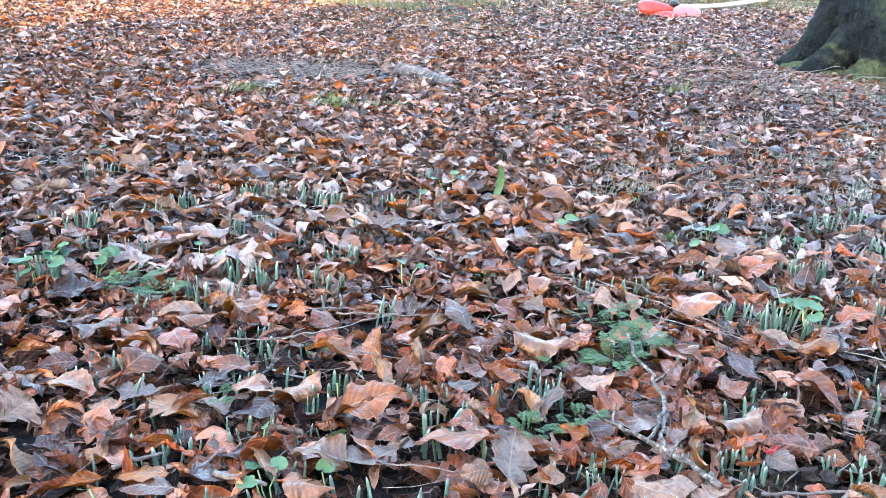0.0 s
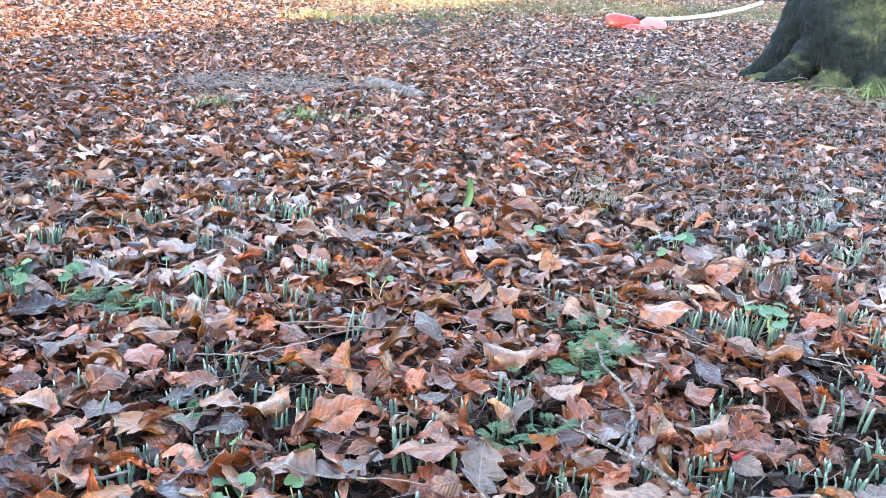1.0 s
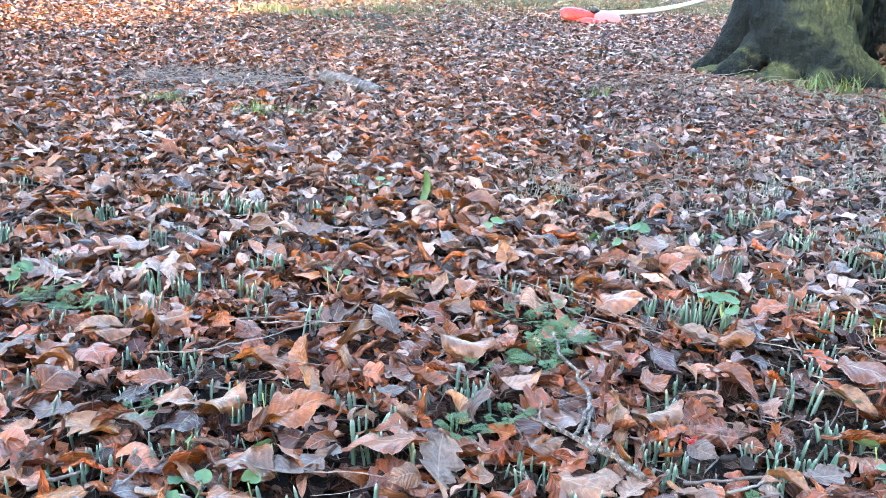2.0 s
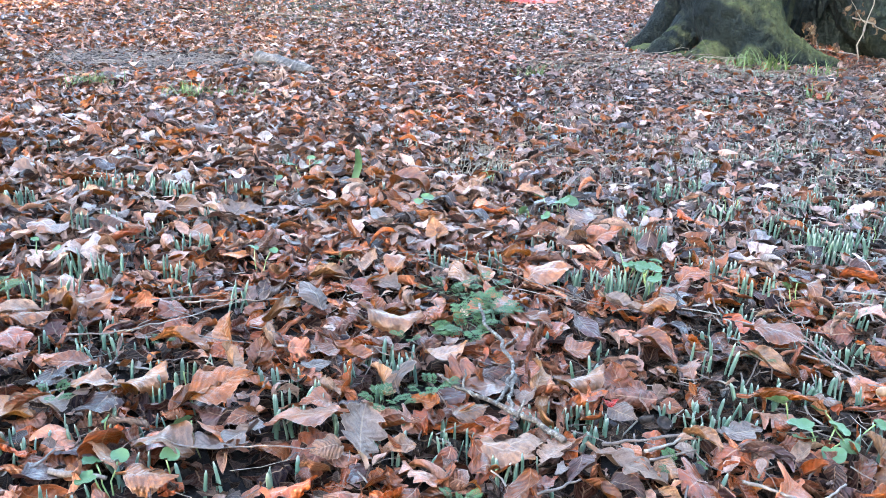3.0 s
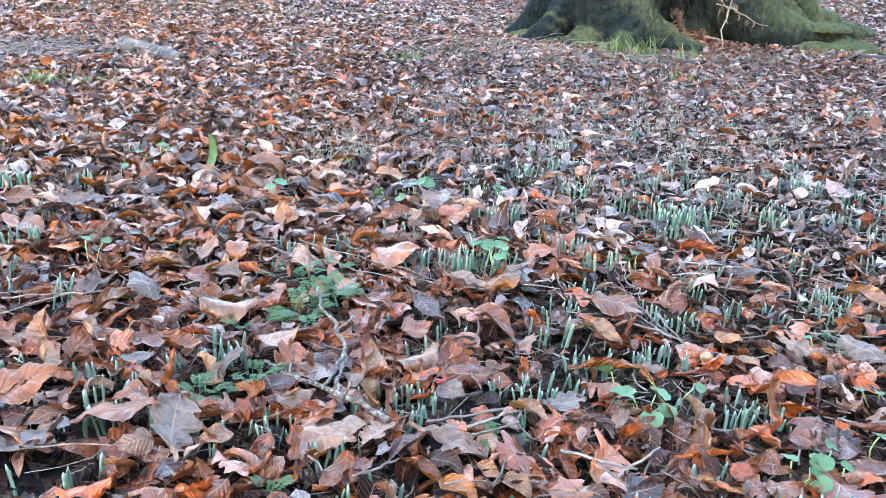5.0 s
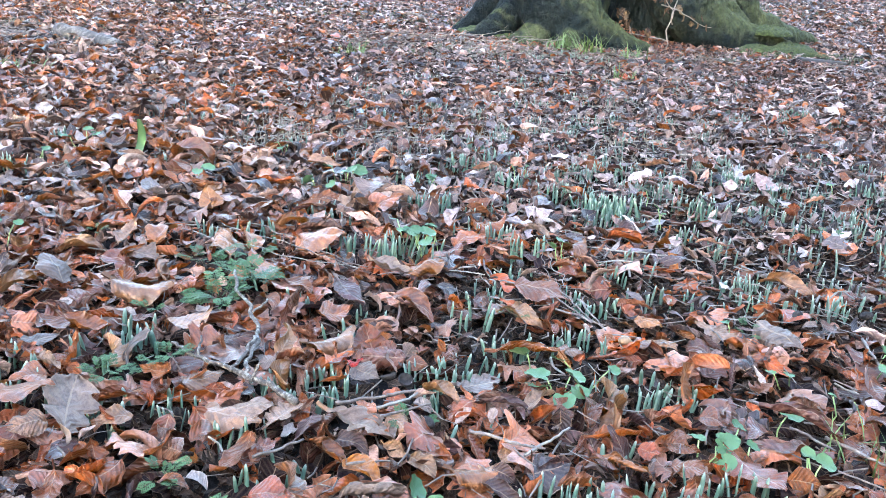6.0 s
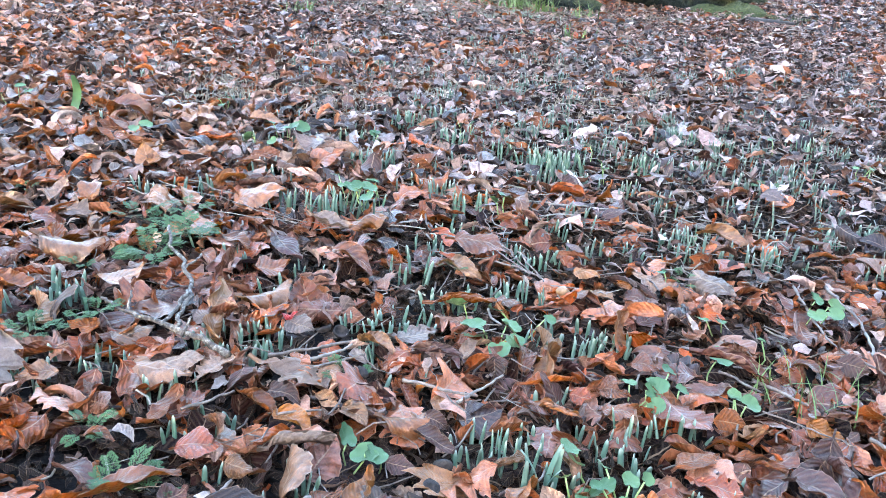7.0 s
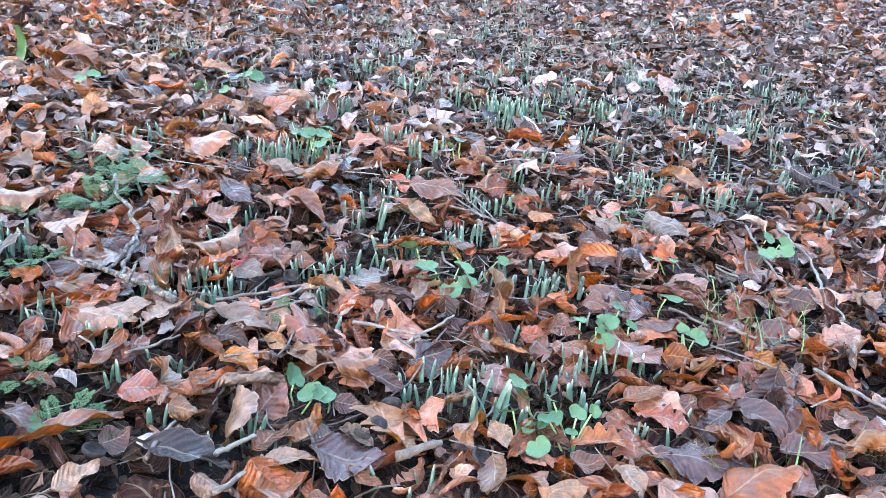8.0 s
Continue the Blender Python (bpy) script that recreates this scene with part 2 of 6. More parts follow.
# ---------------------------------------------------------------- leaves
def leaf_template(kind, nu, nv, rng, curl=1.0):
    """One dead leaf of unit length along +x, curled more or less: vertices, quads and uv."""
    u = np.linspace(0, 1, nu + 1)
    stalk = nu >= 14 and rng.random() < 0.6
    if stalk:
        u = np.concatenate([[-0.15, -0.06], u])
        nu += 2
    full, u = u, np.clip(u, 0, 1)
    v = np.linspace(-1, 1, nv + 1)
    if kind == "beech":
        w = 0.31 * np.sin(np.pi * u ** 0.8) ** 0.85 * (1 - 0.30 * u ** 2.5)
        w = w * (1 + 0.04 * np.sin(u * 60 + rng.uniform(0, 6)))
        wl = wr = w
    elif kind == "oak":
        env = 0.38 * np.sin(np.pi * u ** 1.35) ** 0.62
        ph = rng.uniform(-0.4, 0.4)
        wl = env * (0.50 + 0.50 * np.abs(np.sin(np.pi * 4.2 * u + ph)) ** 0.7)
        wr = env * (0.50 + 0.50 * np.abs(np.sin(np.pi * 4.2 * u + ph + 0.6)) ** 0.7)
    else:                                   # torn piece
        w = 0.30 * np.sin(np.pi * np.clip(u * 0.97 + 0.015, 0, 1)) ** 0.5
        wl = w * (1 + 0.25 * np.sin(u * rng.uniform(6, 14) + rng.uniform(0, 6)))
        wr = w * (1 + 0.25 * np.sin(u * rng.uniform(6, 14) + rng.uniform(0, 6)))
    fray = 0.02 if kind == "beech" else 0.05
    wl = wl * (1 + fray * rng.normal(0, 1, len(u)))
    wr = wr * (1 + fray * rng.normal(0, 1, len(u)))
    if rng.random() < 0.3:                  # a torn bite out of the margin
        wr = wr * (1 - rng.uniform(0.3, 0.7) * np.exp(-((u - rng.uniform(0.3, 0.9)) / 0.10) ** 2))
    wl, wr = np.maximum(wl, 0.008), np.maximum(wr, 0.008)
    U, V = np.meshgrid(u, v, indexing="ij")
    W = np.where(V < 0, wl[:, None], wr[:, None])
    x, y = full[:, None] - 0.5 + 0 * V, V * W
    rag = rng.uniform(-1, 1, 3)
    z = 0.06 * np.abs(V) ** 1.5 * (np.sin(U * rng.uniform(7, 13) + rng.uniform(0, 6)) * rag[0] + np.sin(U * rng.uniform(14, 22) + 2) * 0.6 * rag[1] * np.sign(V))
    if kind == "beech" and nu >= 14:
        z = z + 0.0022 * np.sin(54.0 * U - 13.0 * np.abs(V))
    z = z + rng.uniform(0.006, 0.03) * np.sin(rng.uniform(7, 11) * U + rng.uniform(2, 5) * V + rng.uniform(0, 6)) + rng.uniform(0.004, 0.018) * np.sin(rng.uniform(12, 18) * U - rng.uniform(3, 7) * V + rng.uniform(0, 6))
    z = z + rng.uniform(0.01, 0.045) * np.abs(np.sin(rng.uniform(3, 7) * U + rng.uniform(-4, 4) * V + rng.uniform(0, 6))) + rng.uniform(0.0, 0.02) * np.abs(np.sin(rng.uniform(8, 13) * U + rng.uniform(-6, 6) * V + rng.uniform(0, 6)))
    fold = rng.uniform(-0.2, 0.8)
    z = z + fold * np.abs(y)
    kc = rng.choice([-1, 1], p=[0.35, 0.65]) * abs(rng.normal(3.0, 2.1)) * curl           # roll across
    kl = rng.choice([-1, 1], p=[0.4, 0.6]) * abs(rng.normal(1.1, 1.1)) * curl              # bend along
    if rng.random() < 0.24 * curl ** 2:
        kc = rng.choice([-1, 1]) * rng.uniform(5.0, 9.0)
    kcu = kc * (1 + 0.7 * rng.uniform(-1, 1) * (2 * U - 1))
    kcu = np.where(np.abs(kcu) < 0.05, 0.05, kcu)
    y2 = np.sin(kcu * y) / kcu - z * np.sin(kcu * y)
    z2 = (1 - np.cos(kcu * y)) / kcu + z * np.cos(kcu * y)
    if abs(kl) < 0.05:
        kl = 0.05
    x3 = np.sin(kl * x) / kl - z2 * np.sin(kl * x)
    z3 = (1 - np.cos(kl * x)) / kl + z2 * np.cos(kl * x)
    tw = rng.normal(0, 0.5 * curl) * x
    y4, z4 = y2 * np.cos(tw) - z3 * np.sin(tw), y2 * np.sin(tw) + z3 * np.cos(tw)
    co = np.stack([x3, y4 + 0.05 * rng.uniform(-1, 1) * np.sin(3 * U), z4], -1).reshape(-1, 3)
    co[:, 2] -= np.percentile(co[:, 2], 30)
    uv = np.stack([U, V * 0.5 + 0.5], -1).reshape(-1, 2)
    i, j = np.meshgrid(np.arange(nu), np.arange(nv), indexing="ij")
    a = i * (nv + 1) + j
    faces = np.stack([a, a + nv + 1, a + nv + 2, a + 1], -1).reshape(-1, 4)
    return co, faces, uv


def templates(count, nu, nv, seed, curl=1.0):
    rng = np.random.default_rng(seed)
    out = []
    for k in range(count):
        kind = "oak" if k % 4 == 1 else ("piece" if k % 7 == 5 else "beech")
        n = max(nu, 2)
        if kind == "oak" and nu >= 8:
            n = nu + 8
        out.append((kind, *leaf_template(kind, n, nv, rng, curl)))
    return out


def turns(yaw, pitch, roll):
    """Rotation matrices Rz(yaw) Ry(pitch) Rx(roll) for arrays of angles."""
    cy, sy, cp, sp, cr, sr = np.cos(yaw), np.sin(yaw), np.cos(pitch), np.sin(pitch), np.cos(roll), np.sin(roll)
    R = np.empty((len(yaw), 3, 3))
    R[:, 0] = np.stack([cy * cp, cy * sp * sr - sy * cr, cy * sp * cr + sy * sr], -1)
    R[:, 1] = np.stack([sy * cp, sy * sp * sr + cy * cr, sy * sp * cr - cy * sr], -1)
    R[:, 2] = np.stack([-sp, cp * sr, cp * cr], -1)
    return R


def cover(x, y):
    """How thickly leaves lie, 0 to 1: thin in the bare damp hollow, in the trodden grey patch and in the far grass."""
    d = np.ones_like(x)
    d -= 0.60 * np.exp(-(((x - 1.75) / 0.75) ** 2 + ((y - 1.75) / 0.75) ** 2))
    d -= 0.52 * np.exp(-(((x - 1.25) / 0.5) ** 2 + ((y - 1.15) / 0.3) ** 2))
    d -= 0.45 * np.exp(-(((x - 0.68) / 0.28) ** 2 + ((y - 1.0) / 0.22) ** 2))
    d -= 1.25 * np.exp(-(((x + 1.15) / 1.0) ** 2 + ((y - 5.3) / 0.8) ** 2))
    d -= 0.6 * np.exp(-(((x - 3.2) / 1.8) ** 2 + ((y - 5.4) / 0.7) ** 2))
    d -= 0.6 * np.exp(-(((x - 2.5) / 1.6) ** 2 + ((y - 3.8) / 1.7) ** 2))
    d -= 0.75 * np.exp(-(((x + 0.8) / 2.0) ** 2 + ((y - 12.5) / 2.5) ** 2))
    d -= 1.1 * np.exp(-(((x + 1.45) / 0.28) ** 2 + ((y - 2.42) / 0.22) ** 2))
    for cx, cy, s in ((0.25, 0.49, 0.06), (0.18, 0.62, 0.05), (0.36, 0.46, 0.045), (0.5, 0.45, 0.04), (0.5, 0.82, 0.05), (1.15, 0.93, 0.05), (1.38, 0.95, 0.06), (-0.13, 0.74, 0.05), (0.86, 0.5, 0.03)):
        d -= 0.85 * np.exp(-((x - cx) / (1.5 * s)) ** 2 - ((y - cy) / s) ** 2)
    d -= 0.3 * np.clip((np.hypot(x, y) - 15.0) / 3.0, 0, 1)
    return np.clip(d, 0.04, 1)


def scatter(rng, density, r0, r1, a0, a1, clear=None):
    """Points over a ring sector about the walk, thinned by cover()."""
    n = int(density * radians(a1 - a0) / 2 * (r1 ** 2 - r0 ** 2))
    r = np.sqrt(rng.uniform(r0 ** 2, r1 ** 2, n))
    a = np.radians(rng.uniform(a0, a1, n))
    x, y = 0.1 + r * np.sin(a), -0.15 + r * np.cos(a)
    keep = rng.random(n) < cover(x, y)
    if clear and r0 < 1.9:
        for row in LYING:
            d = math.hypot(row[0] - 0.1, row[1] + 0.15)
            ux, uy = (0.1 - row[0]) / d, (-0.15 - row[1]) / d
            qx, qy = row[0] + 0.012 * ux, row[1] + 0.012 * uy
            keep &= np.hypot(x - qx, y - qy) > 0.0019 * row[3]
    for cx, cy, k, h in clear or []:
        if r0 < 4.0 and k > 1:
            keep &= np.hypot((x - cx) / 1.3, y + 0.012 - cy) > 0.010 + 0.007 * math.sqrt(k)
    return x[keep], y[keep]


def leaf_poses(rng, x, y, lift, size, tilt=0.4):
    n = len(x)
    yaw = rng.uniform(0, 2 * np.pi, n)
    pitch, roll = rng.normal(0, 0.85 * tilt, n), rng.normal(0, tilt, n)
    steep = rng.random(n) < 0.14
    pitch[steep] += rng.normal(0, 0.6, steep.sum())
    R = turns(yaw, pitch, roll)
    s = size * np.clip(rng.normal(1, 0.22, n), 0.45, 1.5)
    z = gz(x, y) + rng.uniform(lift[0], lift[1], n)
    return R, s, np.stack([x, y, z], -1)


def joined(name, groups):
    """One mesh of many leaves: groups of (template, R, s, places)."""
    cos, fcs, uvs, at = [], [], [], 0
    for (kind, co, faces, uv), R, s, p in groups:
        if len(s) == 0:
            continue
        c = np.einsum("nij,vj->nvi", R, co) * s[:, None, None] + p[:, None, :]
        k = len(co)
        cos.append(c.reshape(-1, 3))
        fcs.append((faces[None] + (np.arange(len(s)) * k)[:, None, None] + at).reshape(-1, 4))
        uvs.append(np.tile(uv, (len(s), 1)))
        at += k * len(s)
    return grid_mesh(name, np.concatenate(cos), np.concatenate(fcs), np.concatenate(uvs))


def litter_groups(rng, temps, x, y, lift, size, tilt=0.4):
    pick = rng.integers(0, len(temps), len(x))
    R, s, p = leaf_poses(rng, x, y, lift, size, tilt)
    return [(t, R[pick == k], s[pick == k], p[pick == k]) for k, t in enumerate(temps)]


# ---------------------------------------------------------------- helpers for things
def part(name, me, parent, m=None, label=""):
    """One mesh object under a thing or a part."""
    ob = new(name, me)
    if m is not None and not me.materials:
        me.materials.append(m)
    ob.parent = parent
    if label:
        tagged(ob, label)
    return ob


def thing(name, label, category, at=(0, 0, 0), yaw=0.0, group="", kind=""):
    ob = new(name)
    ob.empty_display_size = 0.02
    ob.matrix_world = pose(*at, 0, 0, yaw)
    return tagged(ob, label, category, group, kind)


def tube_arrays(pts, radii, sides=7, seed=0, rough=0.0, squash=1.0):
    """A closed tapering tube along points, with uneven skin; uv runs along and round it."""
    rng = np.random.default_rng(seed)
    pts = np.asarray(pts, float)
    n = len(pts)
    tan = np.gradient(pts, axis=0)
    tan /= np.linalg.norm(tan, axis=1)[:, None] + 1e-9
    ref = np.array([0.0, 0.0, 1.0]) if abs(tan[:, 2]).mean() < 0.7 else np.array([1.0, 0.0, 0.0])
    a = np.cross(tan, ref)
    a /= np.linalg.norm(a, axis=1)[:, None] + 1e-9
    b = np.cross(a, tan)
    th = np.linspace(0, 2 * np.pi, sides, endpoint=False)
    rad = np.asarray(radii, float)[:, None] * (1 + rough * rng.uniform(-1, 1, (n, sides)))
    co = pts[:, None] + rad[..., None] * (np.cos(th)[None, :, None] * a[:, None] + squash * np.sin(th)[None, :, None] * b[:, None])
    co = co.reshape(-1, 3)
    uv = np.stack(np.meshgrid(np.linspace(0, 1, n), np.linspace(0, 1, sides), indexing="ij"), -1).reshape(-1, 2)
    i, j = np.meshgrid(np.arange(n - 1), np.arange(sides), indexing="ij")
    j2 = (j + 1) % sides
    quads = np.stack([i * sides + j, i * sides + j2, (i + 1) * sides + j2, (i + 1) * sides + j], -1).reshape(-1, 4)
    c0, c1 = len(co), len(co) + 1
    co = np.concatenate([co, pts[:1], pts[-1:]])
    uv = np.concatenate([uv, [[0, 0.5]], [[1, 0.5]]])
    k = np.arange(sides)
    k2 = (k + 1) % sides
    caps = np.concatenate([np.stack([np.full(sides, c0), k2, k], -1), np.stack([np.full(sides, c1), (n - 1) * sides + k, (n - 1) * sides + k2], -1)])
    tris = np.concatenate([quads[:, [0, 1, 2]], quads[:, [0, 2, 3]], caps])
    return co, tris, uv


def tube(name, pts, radii, sides=7, m=None, seed=0, rough=0.0, squash=1.0):
    me = grid_mesh(name, *tube_arrays(pts, radii, sides, seed, rough, squash))
    if m is not None:
        me.materials.append(m)
    return me


def merge_arrays(items):
    """Joins (co, faces, uv) sets that have faces of one size."""
    cos, fcs, uvs, at = [], [], [], 0
    for co, f, uv in items:
        cos.append(co), fcs.append(f + at), uvs.append(uv)
        at += len(co)
    return np.concatenate(cos), np.concatenate(fcs), np.concatenate(uvs)


def crooked(a, b, n, wander, rng, sag=0.0):
    """Points from a to b with a crooked run."""
    t = np.linspace(0, 1, n)
    a, b = np.asarray(a, float), np.asarray(b, float)
    L = np.linalg.norm(b - a)
    off = np.cumsum(rng.normal(0, 1, (n, 3)), axis=0)
    off -= off[0] + (off[-1] - off[0]) * t[:, None]
    off[:, 2] *= 0.35
    return a + (b - a) * t[:, None] + off * wander * L / max(n, 1) + np.array([0, 0, -1.0]) * (sag * np.sin(np.pi * t))[:, None]


def green_mat(name, base, pale, rough=0.42, tip=None, spec=0.5, sss=0.0):
    m, nt, b = mat(name, rough, spec)
    n1 = noise_tex(nt, 90.0, 3.0)
    info = nt.nodes.new("ShaderNodeObjectInfo")
    f = math_node(nt, "ADD", math_node(nt, "MULTIPLY", n1, 0.6), math_node(nt, "MULTIPLY", info.outputs["Random"], 0.5))
    col = ramp(nt, f, [(0.2, base), (0.85, pale)])
    if tip:
        uv = nt.nodes.new("ShaderNodeTexCoord").outputs["UV"]
        sep = nt.nodes.new("ShaderNodeSeparateXYZ")
        nt.links.new(uv, sep.inputs[0])
        k = ramp(nt, sep.outputs[0], [(0.0, (0.55, 0.55, 0.55)), (0.3, (0, 0, 0)), (0.84, (0, 0, 0)), (0.98, (1, 1, 1))])
        col = mix(nt, k, col, tip)
    nt.links.new(col, b.inputs["Base Color"])
    b.inputs["Roughness"].default_value = rough
    bump(nt, b, n1, 0.3, 0.001)
    return m


M_SHOOT = green_mat("shoot_green", (0.056, 0.124, 0.083), (0.131, 0.211, 0.162), 0.45, (0.288, 0.351, 0.294))
M_CARPET = green_mat("far_shoot_green", (0.060, 0.112, 0.081), (0.120, 0.176, 0.140), 0.5, (0.306, 0.353, 0.323))
M_ROUND = green_mat("round_leaf_green", (0.036, 0.090, 0.042), (0.098, 0.172, 0.080), 0.5, spec=0.25)
M_FERN = green_mat("feathery_green", (0.026, 0.062, 0.026), (0.068, 0.125, 0.048), 0.6, spec=0.2)
M_GRASS = green_mat("grass_green", (0.060, 0.119, 0.030), (0.136, 0.204, 0.060), 0.5)
M_STRAP = green_mat("strap_green", (0.068, 0.160, 0.072), (0.120, 0.240, 0.112), 0.45)
M_STALK = green_mat("stalk_green", (0.20, 0.30, 0.10), (0.28, 0.38, 0.15), 0.45)
M_TWIG = plain_mat("twig_bark", [(0.3, (0.045, 0.035, 0.03)), (0.5, (0.13, 0.10, 0.085)), (0.7, (0.26, 0.22, 0.19))], 60.0, 0.7, 0.002)
M_PALE = plain_mat("weathered_twig", [(0.3, (0.10, 0.085, 0.072)), (0.5, (0.20, 0.175, 0.15)), (0.7, (0.34, 0.31, 0.275))], 60.0, 0.7, 0.002)
M_LICHEN = plain_mat("lichen_twig", [(0.40, (0.035, 0.028, 0.025)), (0.52, (0.10, 0.085, 0.072)), (0.64, (0.27, 0.26, 0.235))], 130.0, 0.85, 0.003)
M_LOG = plain_mat("grey_log", [(0.3, (0.025, 0.025, 0.026)), (0.48, (0.075, 0.073, 0.074)), (0.66, (0.22, 0.21, 0.20))], 26.0, 0.9, 0.02, spec=0.2)
M_STRAW = plain_mat("withered_stalk", [(0.3, (0.07, 0.06, 0.048)), (0.5, (0.22, 0.19, 0.15)), (0.7, (0.38, 0.345, 0.29))], 55.0, 0.75, 0.001, spec=0.2)
M_ROT = plain_mat("rotten_wood", [(0.3, (0.008, 0.007, 0.007)), (0.5, (0.022, 0.018, 0.017)), (0.7, (0.06, 0.048, 0.04))], 30.0, 0.8, 0.006)
M_HUSK = plain_mat("husk", [(0.3, (0.012, 0.011, 0.012)), (0.6, (0.045, 0.038, 0.036)), (0.8, (0.07, 0.055, 0.045))], 160.0, 0.8, 0.004, spec=0.2)
M_NUT = plain_mat("nut", [(0.3, (0.13, 0.075, 0.04)), (0.6, (0.30, 0.19, 0.11))], 80.0, 0.4, 0.001)
M_MOSS = plain_mat("moss", [(0.3, (0.013, 0.022, 0.007)), (0.5, (0.038, 0.056, 0.014)), (0.7, (0.093, 0.112, 0.027))], 45.0, 0.95, 0.04)
M_RED = plain_mat("red_plastic", [(0.3, (0.42, 0.018, 0.010)), (0.7, (0.55, 0.03, 0.015))], 4.0, 0.3, 0.0005)
M_PINK = plain_mat("faded_red_plastic", [(0.3, (0.55, 0.10, 0.10)), (0.7, (0.65, 0.15, 0.15))], 4.0, 0.35, 0.0005)
M_BLACK = plain_mat("black_rubber", [(0.3, (0.008, 0.008, 0.008)), (0.7, (0.02, 0.02, 0.02))], 20.0, 0.5, 0.0005)
M_WHITE = plain_mat("white_plastic", [(0.3, (0.74, 0.75, 0.74)), (0.7, (0.86, 0.86, 0.85))], 4.0, 0.35, 0.0005)
M_REDLEAF = leaf_mat("red_leaf", "object", [(0.0, (0.55, 0.06, 0.04)), (0.5, (0.5, 0.05, 0.03))], 0.36)


def bark_mat():
    m, nt, b = mat("beech_bark", 0.85, 0.12)
    n1 = noise_tex(nt, 0.9, 3.0, 0.5, dist=0.4)
    n2 = noise_tex(nt, 9.0, 5.0, 0.65)
    n3 = noise_tex(nt, 60.0, 3.0, 0.6)
    f = math_node(nt, "ADD", math_node(nt, "MULTIPLY", n1, 0.75), math_node(nt, "MULTIPLY", n2, 0.25))
    col = ramp(nt, f, [(0.40, (0.008, 0.014, 0.017)), (0.54, (0.017, 0.026, 0.027)), (0.64, (0.030, 0.040, 0.028)), (0.76, (0.075, 0.082, 0.055))])
    nz = nt.nodes.new("ShaderNodeSeparateXYZ")
    nt.links.new(nt.nodes.new("ShaderNodeNewGeometry").outputs["Normal"], nz.inputs[0])
    n4 = noise_tex(nt, 4.5, 4.0, 0.65)
    moss = ramp(nt, math_node(nt, "ADD", math_node(nt, "MULTIPLY", nz.outputs[2], 0.55), n4), [(0.86, (0, 0, 0)), (1.0, (1, 1, 1))])
    col = mix(nt, math_node(nt, "MULTIPLY", moss, 0.8), col, ramp(nt, n3, [(0.35, (0.020, 0.034, 0.009)), (0.65, (0.07, 0.095, 0.022))]))
    olive = ramp(nt, math_node(nt, "ADD", math_node(nt, "MULTIPLY_ADD", nz.outputs[2], 0.65, math_node(nt, "MULTIPLY", nz.outputs[0], 0.45)), math_node(nt, "MULTIPLY", n1, 0.8)), [(0.28, (0, 0, 0)), (0.82, (1, 1, 1))])
    col = mix(nt, math_node(nt, "MULTIPLY", olive, 0.85), col, ramp(nt, n2, [(0.35, (0.040, 0.052, 0.024)), (0.65, (0.092, 0.104, 0.048))]))
    crack = noise_tex(nt, 22.0, 5.0, 0.7, dist=1.2)
    col = mix(nt, math_node(nt, "MULTIPLY", math_node(nt, "LESS_THAN", crack, 0.42), 0.5), col, (0.008, 0.010, 0.009))
    dark = math_node(nt, "LESS_THAN", n3, 0.40)
    col = mix(nt, math_node(nt, "MULTIPLY", dark, 0.22), col, (0.03, 0.034, 0.028))
    nt.links.new(col, b.inputs["Base Color"])
    tall = nt.nodes.new("ShaderNodeMapping")
    tall.inputs["Scale"].default_value = (1.0, 1.0, 0.22)
    nt.links.new(nt.nodes.new("ShaderNodeTexCoord").outputs["Object"], tall.inputs["Vector"])
    wrinkle = nt.nodes.new("ShaderNodeTexNoise")
    wrinkle.inputs["Scale"].default_value, wrinkle.inputs["Detail"].default_value = 17.0, 4.0
    nt.links.new(tall.outputs[0], wrinkle.inputs["Vector"])
    relief = math_node(nt, "ADD", math_node(nt, "MULTIPLY", n2, 0.7), math_node(nt, "MULTIPLY_ADD", n3, 0.2, wrinkle.outputs["Fac"]))
    bump(nt, b, relief, 1.0, 0.10)
    return m


M_BARK = bark_mat()


# ---------------------------------------------------------------- the great beech
TREE = (4.05, 7.45)
